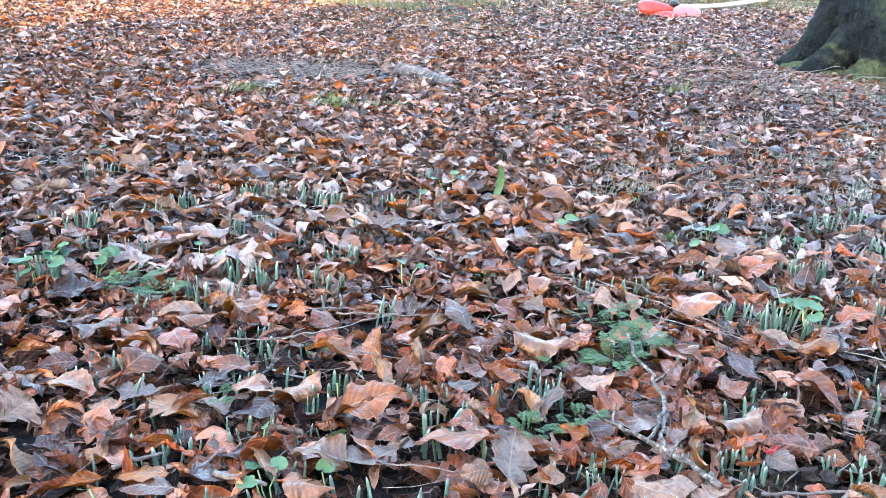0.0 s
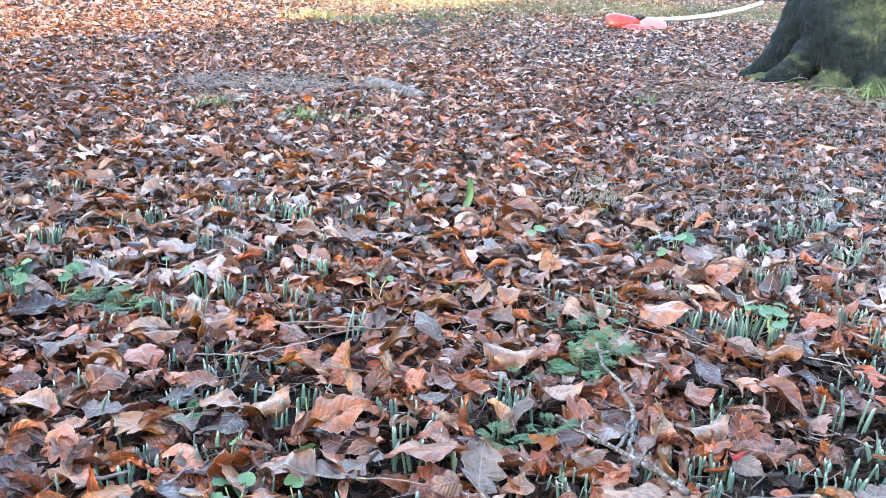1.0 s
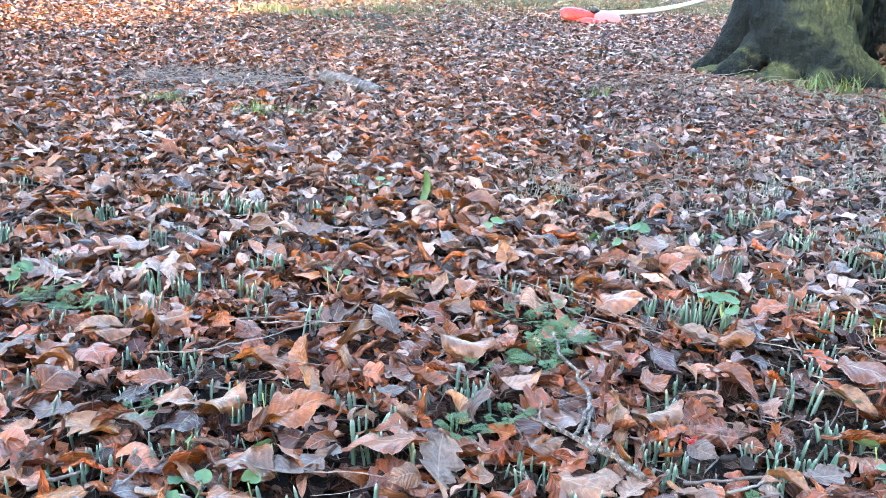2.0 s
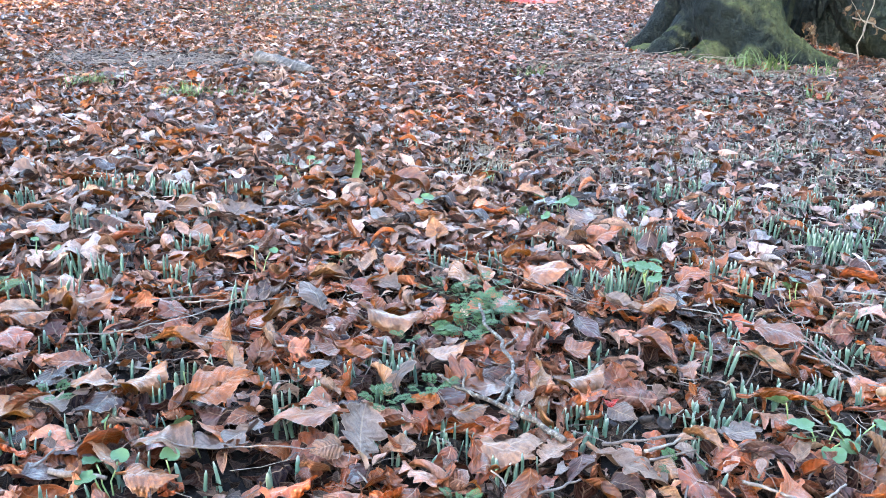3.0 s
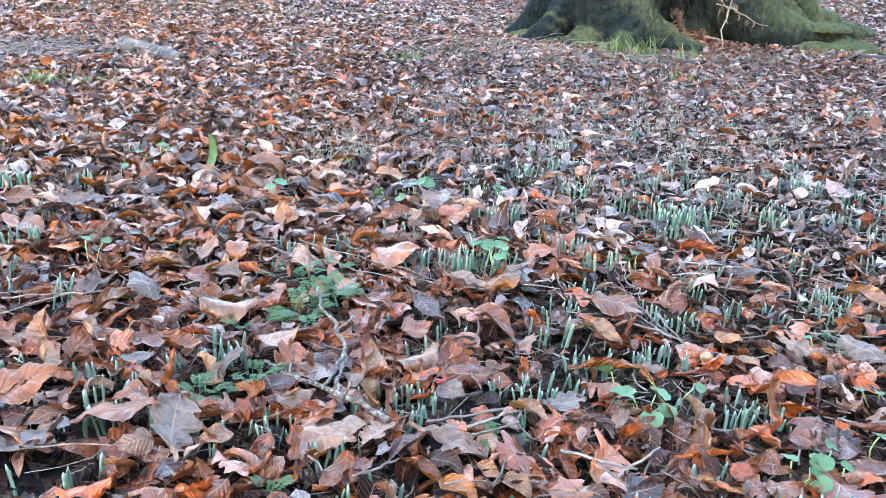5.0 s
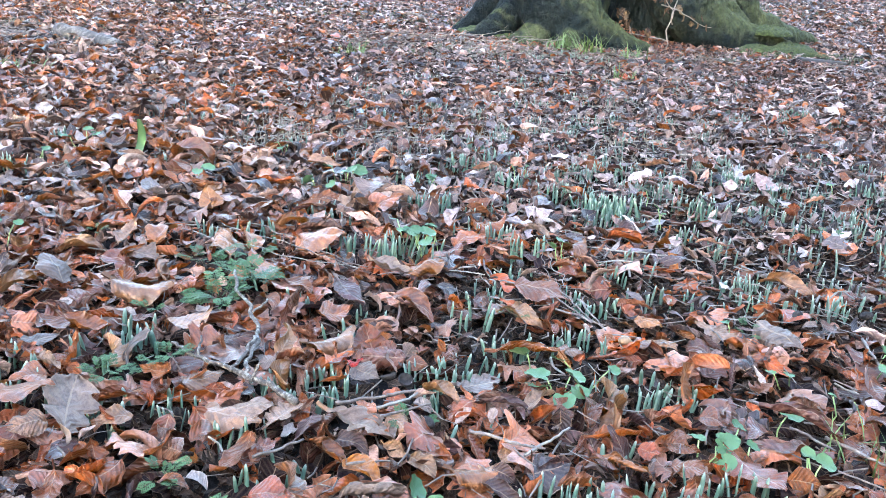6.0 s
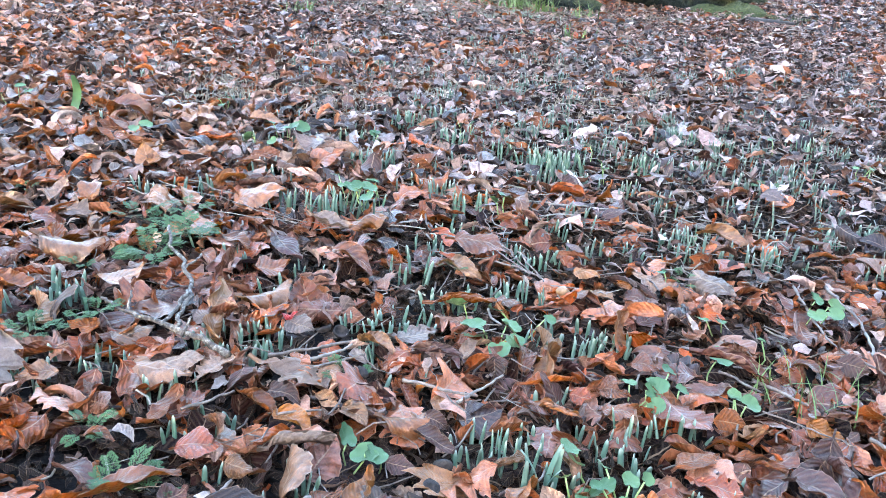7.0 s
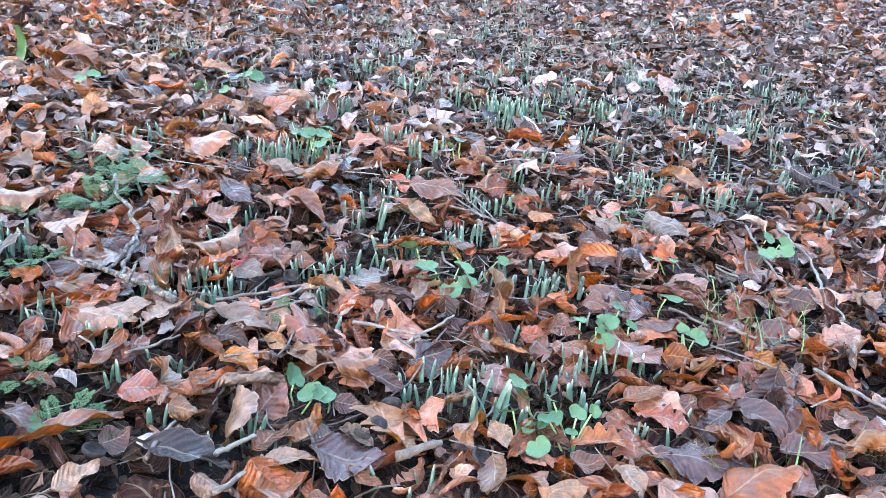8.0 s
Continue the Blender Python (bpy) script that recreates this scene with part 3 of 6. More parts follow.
# root spurs, each a run of (x, y, z, radius) in the world
ROOTS = [
    [(3.02, 7.02, 0.75, 0.22), (2.80, 6.94, 0.34, 0.16), (2.64, 6.94, 0.10, 0.11), (2.44, 7.06, -0.05, 0.07)],
    [(3.08, 6.74, 0.60, 0.20), (2.86, 6.60, 0.26, 0.15), (2.68, 6.54, 0.07, 0.12), (2.46, 6.62, -0.05, 0.07)],
    [(3.25, 6.48, 0.28, 0.20), (3.02, 6.32, 0.08, 0.13), (2.84, 6.18, 0.00, 0.10), (2.58, 5.98, -0.08, 0.06)],
    [(3.20, 6.85, 1.00, 0.44), (3.10, 6.58, 0.55, 0.42), (3.12, 6.40, 0.28, 0.35), (3.30, 6.22, 0.10, 0.25), (3.54, 6.08, 0.01, 0.15), (3.78, 5.98, -0.05, 0.09)],
    [(4.45, 7.05, 0.90, 0.36), (4.46, 6.76, 0.40, 0.32), (4.70, 6.62, 0.15, 0.23), (5.10, 6.58, 0.07, 0.16), (5.60, 6.50, -0.04, 0.10)],
    [(4.85, 7.30, 0.95, 0.40), (5.15, 7.20, 0.42, 0.30), (5.55, 7.20, 0.15, 0.20), (6.20, 7.42, 0.06, 0.13), (6.85, 7.66, -0.06, 0.07)],
    [(3.20, 6.50, 0.42, 0.13), (3.00, 6.38, 0.16, 0.10), (2.82, 6.30, 0.03, 0.08), (2.62, 6.26, -0.06, 0.05)],
    [(3.30, 6.30, 0.20, 0.15), (3.12, 6.10, 0.04, 0.11), (2.98, 5.92, -0.05, 0.07)],
    [(4.75, 6.85, 0.50, 0.20), (4.98, 6.78, 0.22, 0.15), (5.35, 6.86, 0.08, 0.11), (5.85, 6.92, -0.06, 0.06)],
    [(4.10, 8.30, 0.6, 0.40), (4.0, 8.9, 0.15, 0.25), (3.9, 9.6, -0.06, 0.1)],
]


def bole_radius(deg, z):
    """The fluted bole, hollowed between the two front spurs."""
    zc = np.clip(z, 0, 10)
    r = 0.96 - 0.02 * zc - 0.10 * np.exp(-zc / 0.3)
    d = (deg - 268 + 180) % 360 - 180
    r = r - 0.66 * np.exp(-(d / 27) ** 2) * np.exp(-zc / 1.4)
    t = np.radians(deg)
    for k, (n, f, amp) in enumerate([(7, 0.9, 0.05), (13, 1.6, 0.06), (23, 1.2, 0.05), (37, 2.4, 0.032)]):
        r = r + amp * np.sin(n * t + 0.8 * np.sin(f * z + k) + 0.5 * f * z + 2.1 * k)
    return r


def build_tree():
    tree = thing("beech_tree", "massive old beech with green algae on fluted roots", "tree", (*TREE, 0))
    nth = 300
    zs = np.concatenate([np.linspace(-0.15, 1.6, 50), np.linspace(1.8, 9.0, 20)])
    deg = np.linspace(0, 360, nth, endpoint=False)
    Z, D = np.meshgrid(zs, deg, indexing="ij")
    R = bole_radius(D, np.maximum(Z, -0.1))
    co = np.stack([R * np.cos(np.radians(D)), R * np.sin(np.radians(D)), Z], -1).reshape(-1, 3)
    i, j = np.meshgrid(np.arange(len(zs) - 1), np.arange(nth), indexing="ij")
    j2 = (j + 1) % nth
    q = np.stack([i * nth + j, i * nth + j2, (i + 1) * nth + j2, (i + 1) * nth + j], -1).reshape(-1, 4)
    k = np.arange(nth)
    ends = [np.stack([np.full(nth, len(co)), (k + 1) % nth, k], -1), np.stack([np.full(nth, len(co) + 1), (len(zs) - 1) * nth + k, (len(zs) - 1) * nth + (k + 1) % nth], -1)]
    co = np.concatenate([co, [[0, 0, zs[0]], [0, 0, zs[-1]]]])
    sets = [(co, np.concatenate([q[:, [0, 1, 2]], q[:, [0, 2, 3]]] + ends), np.zeros((len(co), 2)))]
    for n, run in enumerate(ROOTS):
        r = np.array(run) - np.array([*TREE, 0, 0])
        t = np.linspace(0, len(r) - 1, 8 * len(r))
        r = np.stack([np.interp(t, np.arange(len(r)), r[:, c]) for c in range(4)], -1)
        for _ in range(6):
            r[1:-1] = 0.25 * r[:-2] + 0.5 * r[1:-1] + 0.25 * r[2:]
        sets.append(tube_arrays(r[:, :3], r[:, 3], 14, 30 + n, 0.05))
    me = grid_mesh("trunk", *merge_arrays(sets)[:2])
    trunk = part("trunk", me, tree, M_BARK, "algae-green fluted trunk with spreading root spurs")
    fuse = trunk.modifiers.new("fuse", "REMESH")
    fuse.mode, fuse.voxel_size, fuse.use_smooth_shade = "VOXEL", 0.022, True
    soft = trunk.modifiers.new("soft", "SMOOTH")
    soft.factor, soft.iterations = 0.5, 2
    for label, size, push in (("folds", 0.34, 0.08), ("lumps", 0.06, 0.025)):
        tex = bpy.data.textures.new(label, "CLOUDS")
        tex.noise_scale, tex.noise_depth = size, 3
        mod = trunk.modifiers.new(label, "DISPLACE")
        mod.texture, mod.strength, mod.mid_level, mod.texture_coords = tex, push, 0.5, "LOCAL"
    rng = np.random.default_rng(5)
    # moss cushions on the roots
    for k, (x, y, z, s) in enumerate([(5.25, 6.50, 0.14, 0.22), (5.40, 6.36, -0.02, 0.28), (5.05, 6.34, -0.02, 0.22), (2.72, 6.42, -0.03, 0.18), (2.98, 6.15, -0.04, 0.17), (2.58, 6.80, 0.0, 0.16)]):
        part("moss_cushion", cushion("moss_cushion", s, 60 + k), tree, M_MOSS, "bright green moss cushion").matrix_local = pose(x - TREE[0], y - TREE[1], z)
    # bare limbs above
    for k, (a, b, r0) in enumerate([((0, 0, 8.6), (3.5, 1.0, 15), 0.34), ((0, 0, 8.4), (-3.0, 1.5, 15.5), 0.32), ((0, 0, 8.8), (0.6, -2.0, 17), 0.36), ((0, 0, 7.0), (2.0, 3.4, 12), 0.24)]):
        part("limb", tube("limb", crooked(a, b, 12, 0.5, rng), np.linspace(r0, 0.05, 12), 9, M_BARK, 40 + k, 0.05), tree)
    return tree


def cushion(name, s, seed):
    """A lumpy low cushion."""
    rng = np.random.default_rng(seed)
    n, k = 18, 9
    th, ph = np.meshgrid(np.linspace(0, 2 * np.pi, n, endpoint=False), np.linspace(0.02, np.pi / 2, k), indexing="ij")
    r = s * (1 + 0.12 * np.sin(3 * th + rng.uniform(0, 6)) + 0.08 * np.sin(7 * th + 4 * ph + rng.uniform(0, 6)))
    co = np.stack([r * np.sin(ph) * np.cos(th), r * np.sin(ph) * np.sin(th) * 0.8, 0.35 * s * np.cos(ph) * (1 + 0.2 * np.sin(5 * th + 6 * ph))], -1).reshape(-1, 3)
    i, j = np.meshgrid(np.arange(n), np.arange(k - 1), indexing="ij")
    i2 = (i + 1) % n
    faces = np.stack([i * k + j, i * k + j + 1, i2 * k + j + 1, i2 * k + j], -1).reshape(-1, 4)
    return grid_mesh(name, co, faces)


build_tree()


def stub_mesh(name, L, r, seed, m):
    rng = np.random.default_rng(seed)
    pts = crooked((-L / 2, 0, r * 0.6), (L / 2, 0, r * 0.5), 12, 0.25, rng)
    rad = r * (0.75 + 0.25 * np.sin(np.linspace(0.4, 2.8, 12))) * np.linspace(1, 0.75, 12)
    return tube(name, pts, rad, 14, m, seed, 0.12)


def rest(x, y, dz=0.0):
    return (x, y, float(gz(x, y)) + dz)


def lay(name, label, category, a, b, r, seed, m):
    """A log or branch that lies from a to b."""
    L = math.hypot(b[0] - a[0], b[1] - a[1])
    ob = new(name, stub_mesh(name, L, r, seed, m))
    ob.matrix_world = pose(*rest((a[0] + b[0]) / 2, (a[1] + b[1]) / 2, 0.015), 0, 0, math.degrees(math.atan2(b[1] - a[1], b[0] - a[0])))
    return tagged(ob, label, category)


lay("log", "short grey weathered log lying on fallen leaves", "log", (-0.50, 5.32), (-0.13, 4.70), 0.055, 71, M_LOG)
lay("rotten_log", "dark rotten flattened log beside the beech roots", "log", (3.08, 5.1), (3.62, 5.2), 0.035, 72, M_ROT)
lay("rotten_log", "dark mossy stub of rotten wood on leaves", "log", (4.9, 5.62), (5.25, 5.45), 0.05, 73, M_ROT)


def build_sapling():
    """A thin pale forked shoot before the hollow of the trunk that still holds withered leaves."""
    sap = thing("sapling", "thin pale forked sapling holding withered brown leaves", "sapling", rest(3.95, 6.08))
    rng = np.random.default_rng(8)
    runs = [((0, 0, 0), (0.20, 0.10, 0.80), 0.006), ((0.08, 0.04, 0.25), (-0.06, 0.08, 0.55), 0.005), ((-0.02, 0.08, 0.40), (0.48, 0.08, 0.24), 0.006),
            ((0.03, 0.02, 0.12), (-0.52, -0.02, 0.20), 0.006), ((-0.30, 0.0, 0.17), (-0.42, 0.02, 0.34), 0.005), ((-0.04, 0, 0.05), (-0.50, -0.06, 0.10), 0.006)]
    stems = []
    for k, (a, b, r) in enumerate(runs):
        stems.append(part("stem" if k == 0 else "twig", tube("sapling_stem", crooked(a, b, 9, 0.35, rng), np.linspace(r, r * 0.45, 9), 7, M_PALE, 80 + k, 0.08), sap))
    temps = templates(8, 12, 4, 77)
    meshes = []
    for kind, co, f, uv in temps:
        me = grid_mesh("withered_leaf", co, f, uv)
        me.materials.append(M_WITHERED)
        meshes.append(me)
    for k in range(64):
        q = [1, 3, 4, 5, 4, 2, 3][k % 7]
        a, b, r = runs[q]
        t = rng.uniform(0.3, 1.0)
        p = np.array(a) + (np.array(b) - np.array(a)) * t + rng.normal(0, 0.03, 3)
        ob = part("withered_leaf", meshes[k % 8], stems[q])
        ob.matrix_local = pose(p[0], p[1], max(p[2], 0.03), rng.uniform(-90, 90), rng.uniform(20, 100), rng.uniform(0, 360)) @ Matrix.Scale(rng.uniform(0.045, 0.085), 4)
    return sap


build_sapling()


# ---------------------------------------------------------------- the red paddle on the far slope
def build_paddle():
    at = rest(3.06, 14.0, -0.02)
    pad = thing("paddle", "red plastic paddle with black collar and white pole on leaves", "paddle", at)

    def lobe(name, L, W, T, m, x, y, z, rx, ry, rz):
        n, k = 20, 10
        th, ph = np.meshgrid(np.linspace(0, 2 * np.pi, n, endpoint=False), np.linspace(0.03, np.pi - 0.03, k), indexing="ij")
        co = np.stack([L / 2 * np.cos(ph), W / 2 * np.sin(ph) ** 0.7 * np.cos(th) * (1 - 0.25 * np.cos(ph)), T / 2 * np.sin(ph) ** 0.7 * np.sin(th)], -1).reshape(-1, 3)
        i, j = np.meshgrid(np.arange(n), np.arange(k - 1), indexing="ij")
        i2 = (i + 1) % n
        ob = part(name, grid_mesh(name, co, np.stack([i * k + j, i * k + j + 1, i2 * k + j + 1, i2 * k + j], -1).reshape(-1, 4)), pad, m)
        ob.matrix_local = pose(x, y, z, rx, ry, rz)
        return ob

    lobe("blade", 0.58, 0.26, 0.14, M_RED, -0.28, 0.05, 0.15, 50, 4, 0)
    lobe("blade", 0.42, 0.24, 0.09, M_RED, -0.16, -0.12, 0.05, 30, -4, -20)
    tagged(lobe("blade_back", 0.46, 0.30, 0.10, M_PINK, 0.20, -0.05, 0.10, 50, -6, 12), "faded pink plastic blade")
    part("collar", tube("collar", [(-0.06, 0.06, 0.235), (0.0, 0.08, 0.225), (0.07, 0.11, 0.21)], [0.045, 0.062, 0.05], 12, M_BLACK, 3), pad, label="black rubber collar")
    t = np.linspace(0, 1, 22)
    x, y = 0.06 + 2.35 * t, 0.1 + 1.3 * t
    z = 0.19 + 0.02 * t + 0.32 * t ** 2.2
    part("pole", tube("pole", np.stack([x, y, z], -1), np.linspace(0.036, 0.036, 22), 12, M_WHITE, 4), pad, label="long white curved plastic pole")
    return pad


build_paddle()

# ---------------------------------------------------------------- where leaves, shoots and plants lie
SHOOTS_A = [
    (-0.4, 0.78, 4, 3.2), (-0.43, 0.73, 1, 4.2), (-0.36, 0.8, 4, 3), (-0.34, 0.82, 4, 3.2), (-0.43, 0.92, 3, 3), (-0.24, 0.69, 5, 3.6),
    (-0.36, 0.68, 3, 3), (-0.34, 0.98, 8, 2.8), (-0.39, 1.03, 3, 2.6), (-0.35, 1.09, 8, 2.8), (-0.4, 1.12, 4, 2.8), (-0.34, 1.17, 6, 2.8),
    (-0.28, 1.14, 5, 2.4), (-0.25, 0.86, 4, 2.8), (-0.29, 0.86, 3, 2.4), (-0.23, 1.0, 8, 3), (-0.2, 0.95, 4, 3), (-0.18, 0.86, 3, 2.6),
    (-0.18, 0.75, 3, 3.6), (-0.17, 1.01, 2, 3.4), (-0.14, 0.9, 1, 3.2), (-0.13, 1.05, 3, 3.6), (-0.03, 0.98, 5, 3.6), (-0.0, 0.9, 7, 3.8),
]
SHOOTS_B = [
    (0.02, 0.85, 5, 3.2), (-0.0, 0.85, 4, 3), (-0.01, 0.72, 3, 3.6), (-0.11, 0.72, 3, 3.2), (0.11, 0.99, 7, 4.2), (0.14, 1.05, 7, 4.0),
    (0.15, 1.01, 3, 3.4), (0.14, 0.81, 5, 3), (0.11, 0.92, 2, 3), (0.08, 0.81, 1, 3.6), (0.15, 0.76, 2, 2.8), (0.2, 0.81, 4, 2.8),
    (0.33, 0.86, 6, 2.6), (-0.48, 1.31, 9, 3.4), (-0.47, 1.46, 6, 3.2), (-0.4, 1.44, 6, 3), (-0.52, 1.75, 8, 4.2), (-0.78, 1.82, 4, 4.4),
    (-0.76, 1.98, 8, 2.6), (-0.64, 2.09, 6, 3), (-0.61, 2.17, 8, 2.6), (-0.4, 2.05, 14, 3.2), (-0.48, 2.11, 6, 3.2), (-0.22, 2.07, 8, 3.2),
]
SHOOTS_C = [
    (-0.26, 1.88, 4, 2.6), (-0.25, 1.61, 8, 2.8), (-0.25, 1.41, 4, 2.8), (-0.13, 1.3, 3, 2.6), (-0.91, 1.7, 6, 3.4), (-0.88, 1.73, 6, 3.8),
    (-0.71, 1.58, 6, 2.6), (-0.84, 1.37, 7, 4.5), (-1.08, 2.23, 12, 2.6), (-0.58, 2.16, 5, 2.6), (0.33, 1.48, 3, 2.6), (0.38, 1.49, 3, 2.6),
    (-0.8, 1.54, 4, 3), (-0.52, 2.1, 5, 2.8), (-1.0, 1.73, 4, 2.6), (-0.3, 1.46, 3, 2.8), (-0.6, 1.2, 4, 2.4), (0.38, 0.83, 12, 2.8),
    (0.41, 0.85, 7, 2.6), (0.58, 0.84, 12, 2.8), (0.55, 0.81, 9, 2.8), (0.62, 0.85, 8, 2.4), (0.82, 0.77, 12, 3), (0.85, 0.75, 8, 2.8),
]
SHOOTS_D = [
    (0.9, 0.73, 9, 2.4), (0.27, 0.73, 3, 3.4), (0.29, 0.62, 3, 4), (0.32, 0.65, 3, 2.4), (0.3, 0.73, 2, 2.8), (0.32, 0.56, 2, 2.4),
    (0.39, 0.49, 4, 3.2), (0.4, 0.53, 3, 2.6), (0.43, 0.48, 1, 2.6), (0.63, 0.54, 9, 3.8), (0.59, 0.53, 4, 3.6), (0.63, 0.49, 5, 4.6),
    (0.73, 0.51, 8, 3), (0.68, 0.47, 3, 2.8), (0.82, 0.52, 7, 4), (0.86, 0.51, 3, 3.2), (0.81, 0.4, 5, 2.6), (0.81, 0.37, 1, 4.2),
    (0.72, 0.42, 2, 3), (0.78, 0.48, 4, 2.6), (0.52, 0.39, 3, 2.6), (0.47, 0.46, 2, 2.4), (0.59, 0.71, 1, 2.6), (0.53, 0.69, 1, 2.6),
]
SHOOTS_E = [
    (0.74, 0.61, 2, 2.6), (0.71, 0.62, 1, 2.4), (0.23, 0.8, 4, 3), (0.22, 0.76, 3, 2.8), (0.64, 1.36, 12, 3), (0.6, 1.37, 8, 2.6),
    (0.67, 1.04, 5, 5), (0.74, 1.15, 8, 2.6), (1.2, 1.59, 18, 3.4), (1.19, 1.64, 10, 3), (1.26, 1.61, 10, 3), (1.06, 1.85, 12, 3),
    (0.77, 1.64, 10, 3), (1.14, 1.75, 8, 2.6), (1.48, 1.57, 12, 2.8), (1.26, 1.14, 8, 2.8), (1.31, 1.14, 9, 2.8), (1.22, 1.04, 8, 2.8),
    (1.02, 1.21, 8, 2.8), (0.92, 1.07, 8, 2.4), (0.88, 1.09, 8, 2.8), (1.4, 0.98, 8, 3), (1.64, 1.09, 14, 3.2), (1.55, 1.05, 6, 2.6),
]
SHOOTS_F = [
    (1.7, 1.1, 6, 2.6), (1.54, 0.9, 5, 2.4), (0.82, 0.92, 10, 2.8), (0.89, 1.34, 6, 2.6), (0.82, 1.25, 6, 2.4), (0.52, 1.4, 5, 2.4),
    (0.34, 1.23, 4, 2.8), (0.38, 1.15, 5, 2.8), (0.45, 0.99, 4, 3.6), (0.51, 1.08, 4, 2.4), (2.08, 1.72, 8, 2.6), (1.73, 1.86, 10, 2.4),
    (1.1, 2.16, 10, 2.4), (0.96, 2.08, 10, 2.4), (1.43, 2.01, 8, 2.2), (2.91, 3.09, 16, 2.6), (0.78, 1.89, 8, 2.4), (1.1, 1.08, 6, 2.2),
    (0.7, 0.92, 6, 2.6), (0.76, 0.93, 5, 2.4), (0.69, 0.93, 4, 2.2),
]
ORANGE_LEAVES = [
    (1.14, 1.38, 8.5, -10, "beech"), (2.32, 2.17, 9.4, 0, "beech"), (3.05, 2.48, 10.4, 80, "beech"), (-0.41, 1.62, 7.6, 15, "beech"), (0.26, 2.84, 6.9, 20, "oak"), (0.12, 1.92, 8.5, -20, "beech"),
    (0.43, 1.83, 9.0, 10, "beech"),
]
RUSSET_LEAVES = [
    (0.86, 1.49, 9.6, 30, "beech"), (0.24, 2.05, 12.1, -15, "beech"), (0.08, 1.04, 8.2, -15, "beech"), (-0.48, 1.01, 7.3, 40, "beech"), (0.06, 1.89, 8.4, 60, "beech"), (-0.65, 2.14, 14.7, 5, "beech"),
    (0.27, 1.79, 9.4, 10, "beech"),
]
TAN_LEAVES_A = [
    (0.28, 1.74, 9.8, 80, "beech"), (0.98, 1.3, 8.9, -60, "beech"), (1.33, 1.08, 10.1, -10, "beech"), (0.57, 2.01, 9.0, 20, "beech"),
]
TAN_LEAVES_B = [
    (-0.45, 1.2, 12.7, 5, "beech"), (-0.38, 1.26, 10.4, 20, "beech"), (-0.31, 1.86, 8.4, 10, "beech"), (-0.75, 1.86, 12.7, -10, "beech"), (-1.04, 2.44, 11.5, 10, "beech"), (-0.19, 1.09, 8.2, -20, "beech"),
    (-0.07, 1.43, 8.3, 70, "oak"),
]
GREY_LEAVES = [
    (-0.2, 1.81, 10.9, 60, "oak"), (-0.49, 1.81, 8.4, 10, "oak"), (-1.1, 1.96, 11.5, -30, "oak"), (-0.61, 1.13, 7.7, 60, "oak"),
]
DARK_LEAVES = [
    (-0.73, 1.31, 11.6, 20, "oak"), (0.47, 1.47, 9.3, 5, "oak"),
]
# fallen leaves that lie on top: place, lift, length and width in cm, heading, pitch, roll and kind
RUSSET_LYING_A = [
    (-0.538, 0.997, 3.9, 7, 4.3, -116, 0, -24, "beech"), (-0.353, 1.036, 3.9, 7.3, 4.4, 180, 0, -15, "beech"), (-0.55, 1.15, 3.9, 7.9, 4.6, 167, 0, 3, "beech"),
    (-0.141, 0.906, 4.3, 8.7, 5.4, 43, -5, 0, "beech"), (-0.354, 0.697, 3.9, 6.9, 4.2, -171, 0, 6, "beech"), (-0.322, 0.742, 3.9, 6.7, 4, 159, 0, 3, "beech"),
    (0.036, 1.063, 3.9, 7.9, 4.5, -30, 0, -6, "beech"), (-0.072, 0.847, 3.9, 5.5, 3.2, -150, 0, -21, "beech"), (0.025, 0.889, 3.9, 4.9, 3, -164, 0, -9, "beech"),
    (0.009, 0.834, 4.6, 10.3, 6.4, -177, 7, 15, "beech"), (0.122, 1.239, 4.5, 8.8, 5.3, 95, -8, 24, "beech"), (0.158, 1.226, 4, 8.7, 4.8, 20, -1, -9, "beech"),
]
RUSSET_LYING_B = [
    (0.348, 1.116, 3.9, 6.2, 3.7, -80, 0, -9, "beech"), (-0.712, 2.051, 4.4, 10.5, 7.2, 19, 4, 3, "beech"), (-0.493, 1.941, 3.9, 7.7, 4.5, 32, 0, 15, "beech"),
    (-0.389, 1.962, 3.9, 5.8, 3.6, -17, 0, 18, "beech"), (-0.542, 1.578, 3.9, 7, 4, -47, 0, -9, "beech"), (-0.651, 1.473, 3.9, 6.4, 3.7, -24, 0, 0, "beech"),
    (0.194, 1.965, 5, 9.6, 5.7, 176, -13, -27, "beech"), (0.524, 1.663, 4.7, 9.3, 5.7, -10, -10, 24, "beech"), (0.646, 1.592, 6.3, 8.9, 5.2, -7, -33, 21, "beech"),
    (0.239, 1.88, 4.6, 9.2, 5.6, -2, -9, 15, "beech"), (0.703, 1.459, 3.9, 6.4, 3.9, -66, 0, 0, "beech"), (0.401, 1.187, 3.9, 8.6, 5.3, -56, 0, -3, "beech"),
]
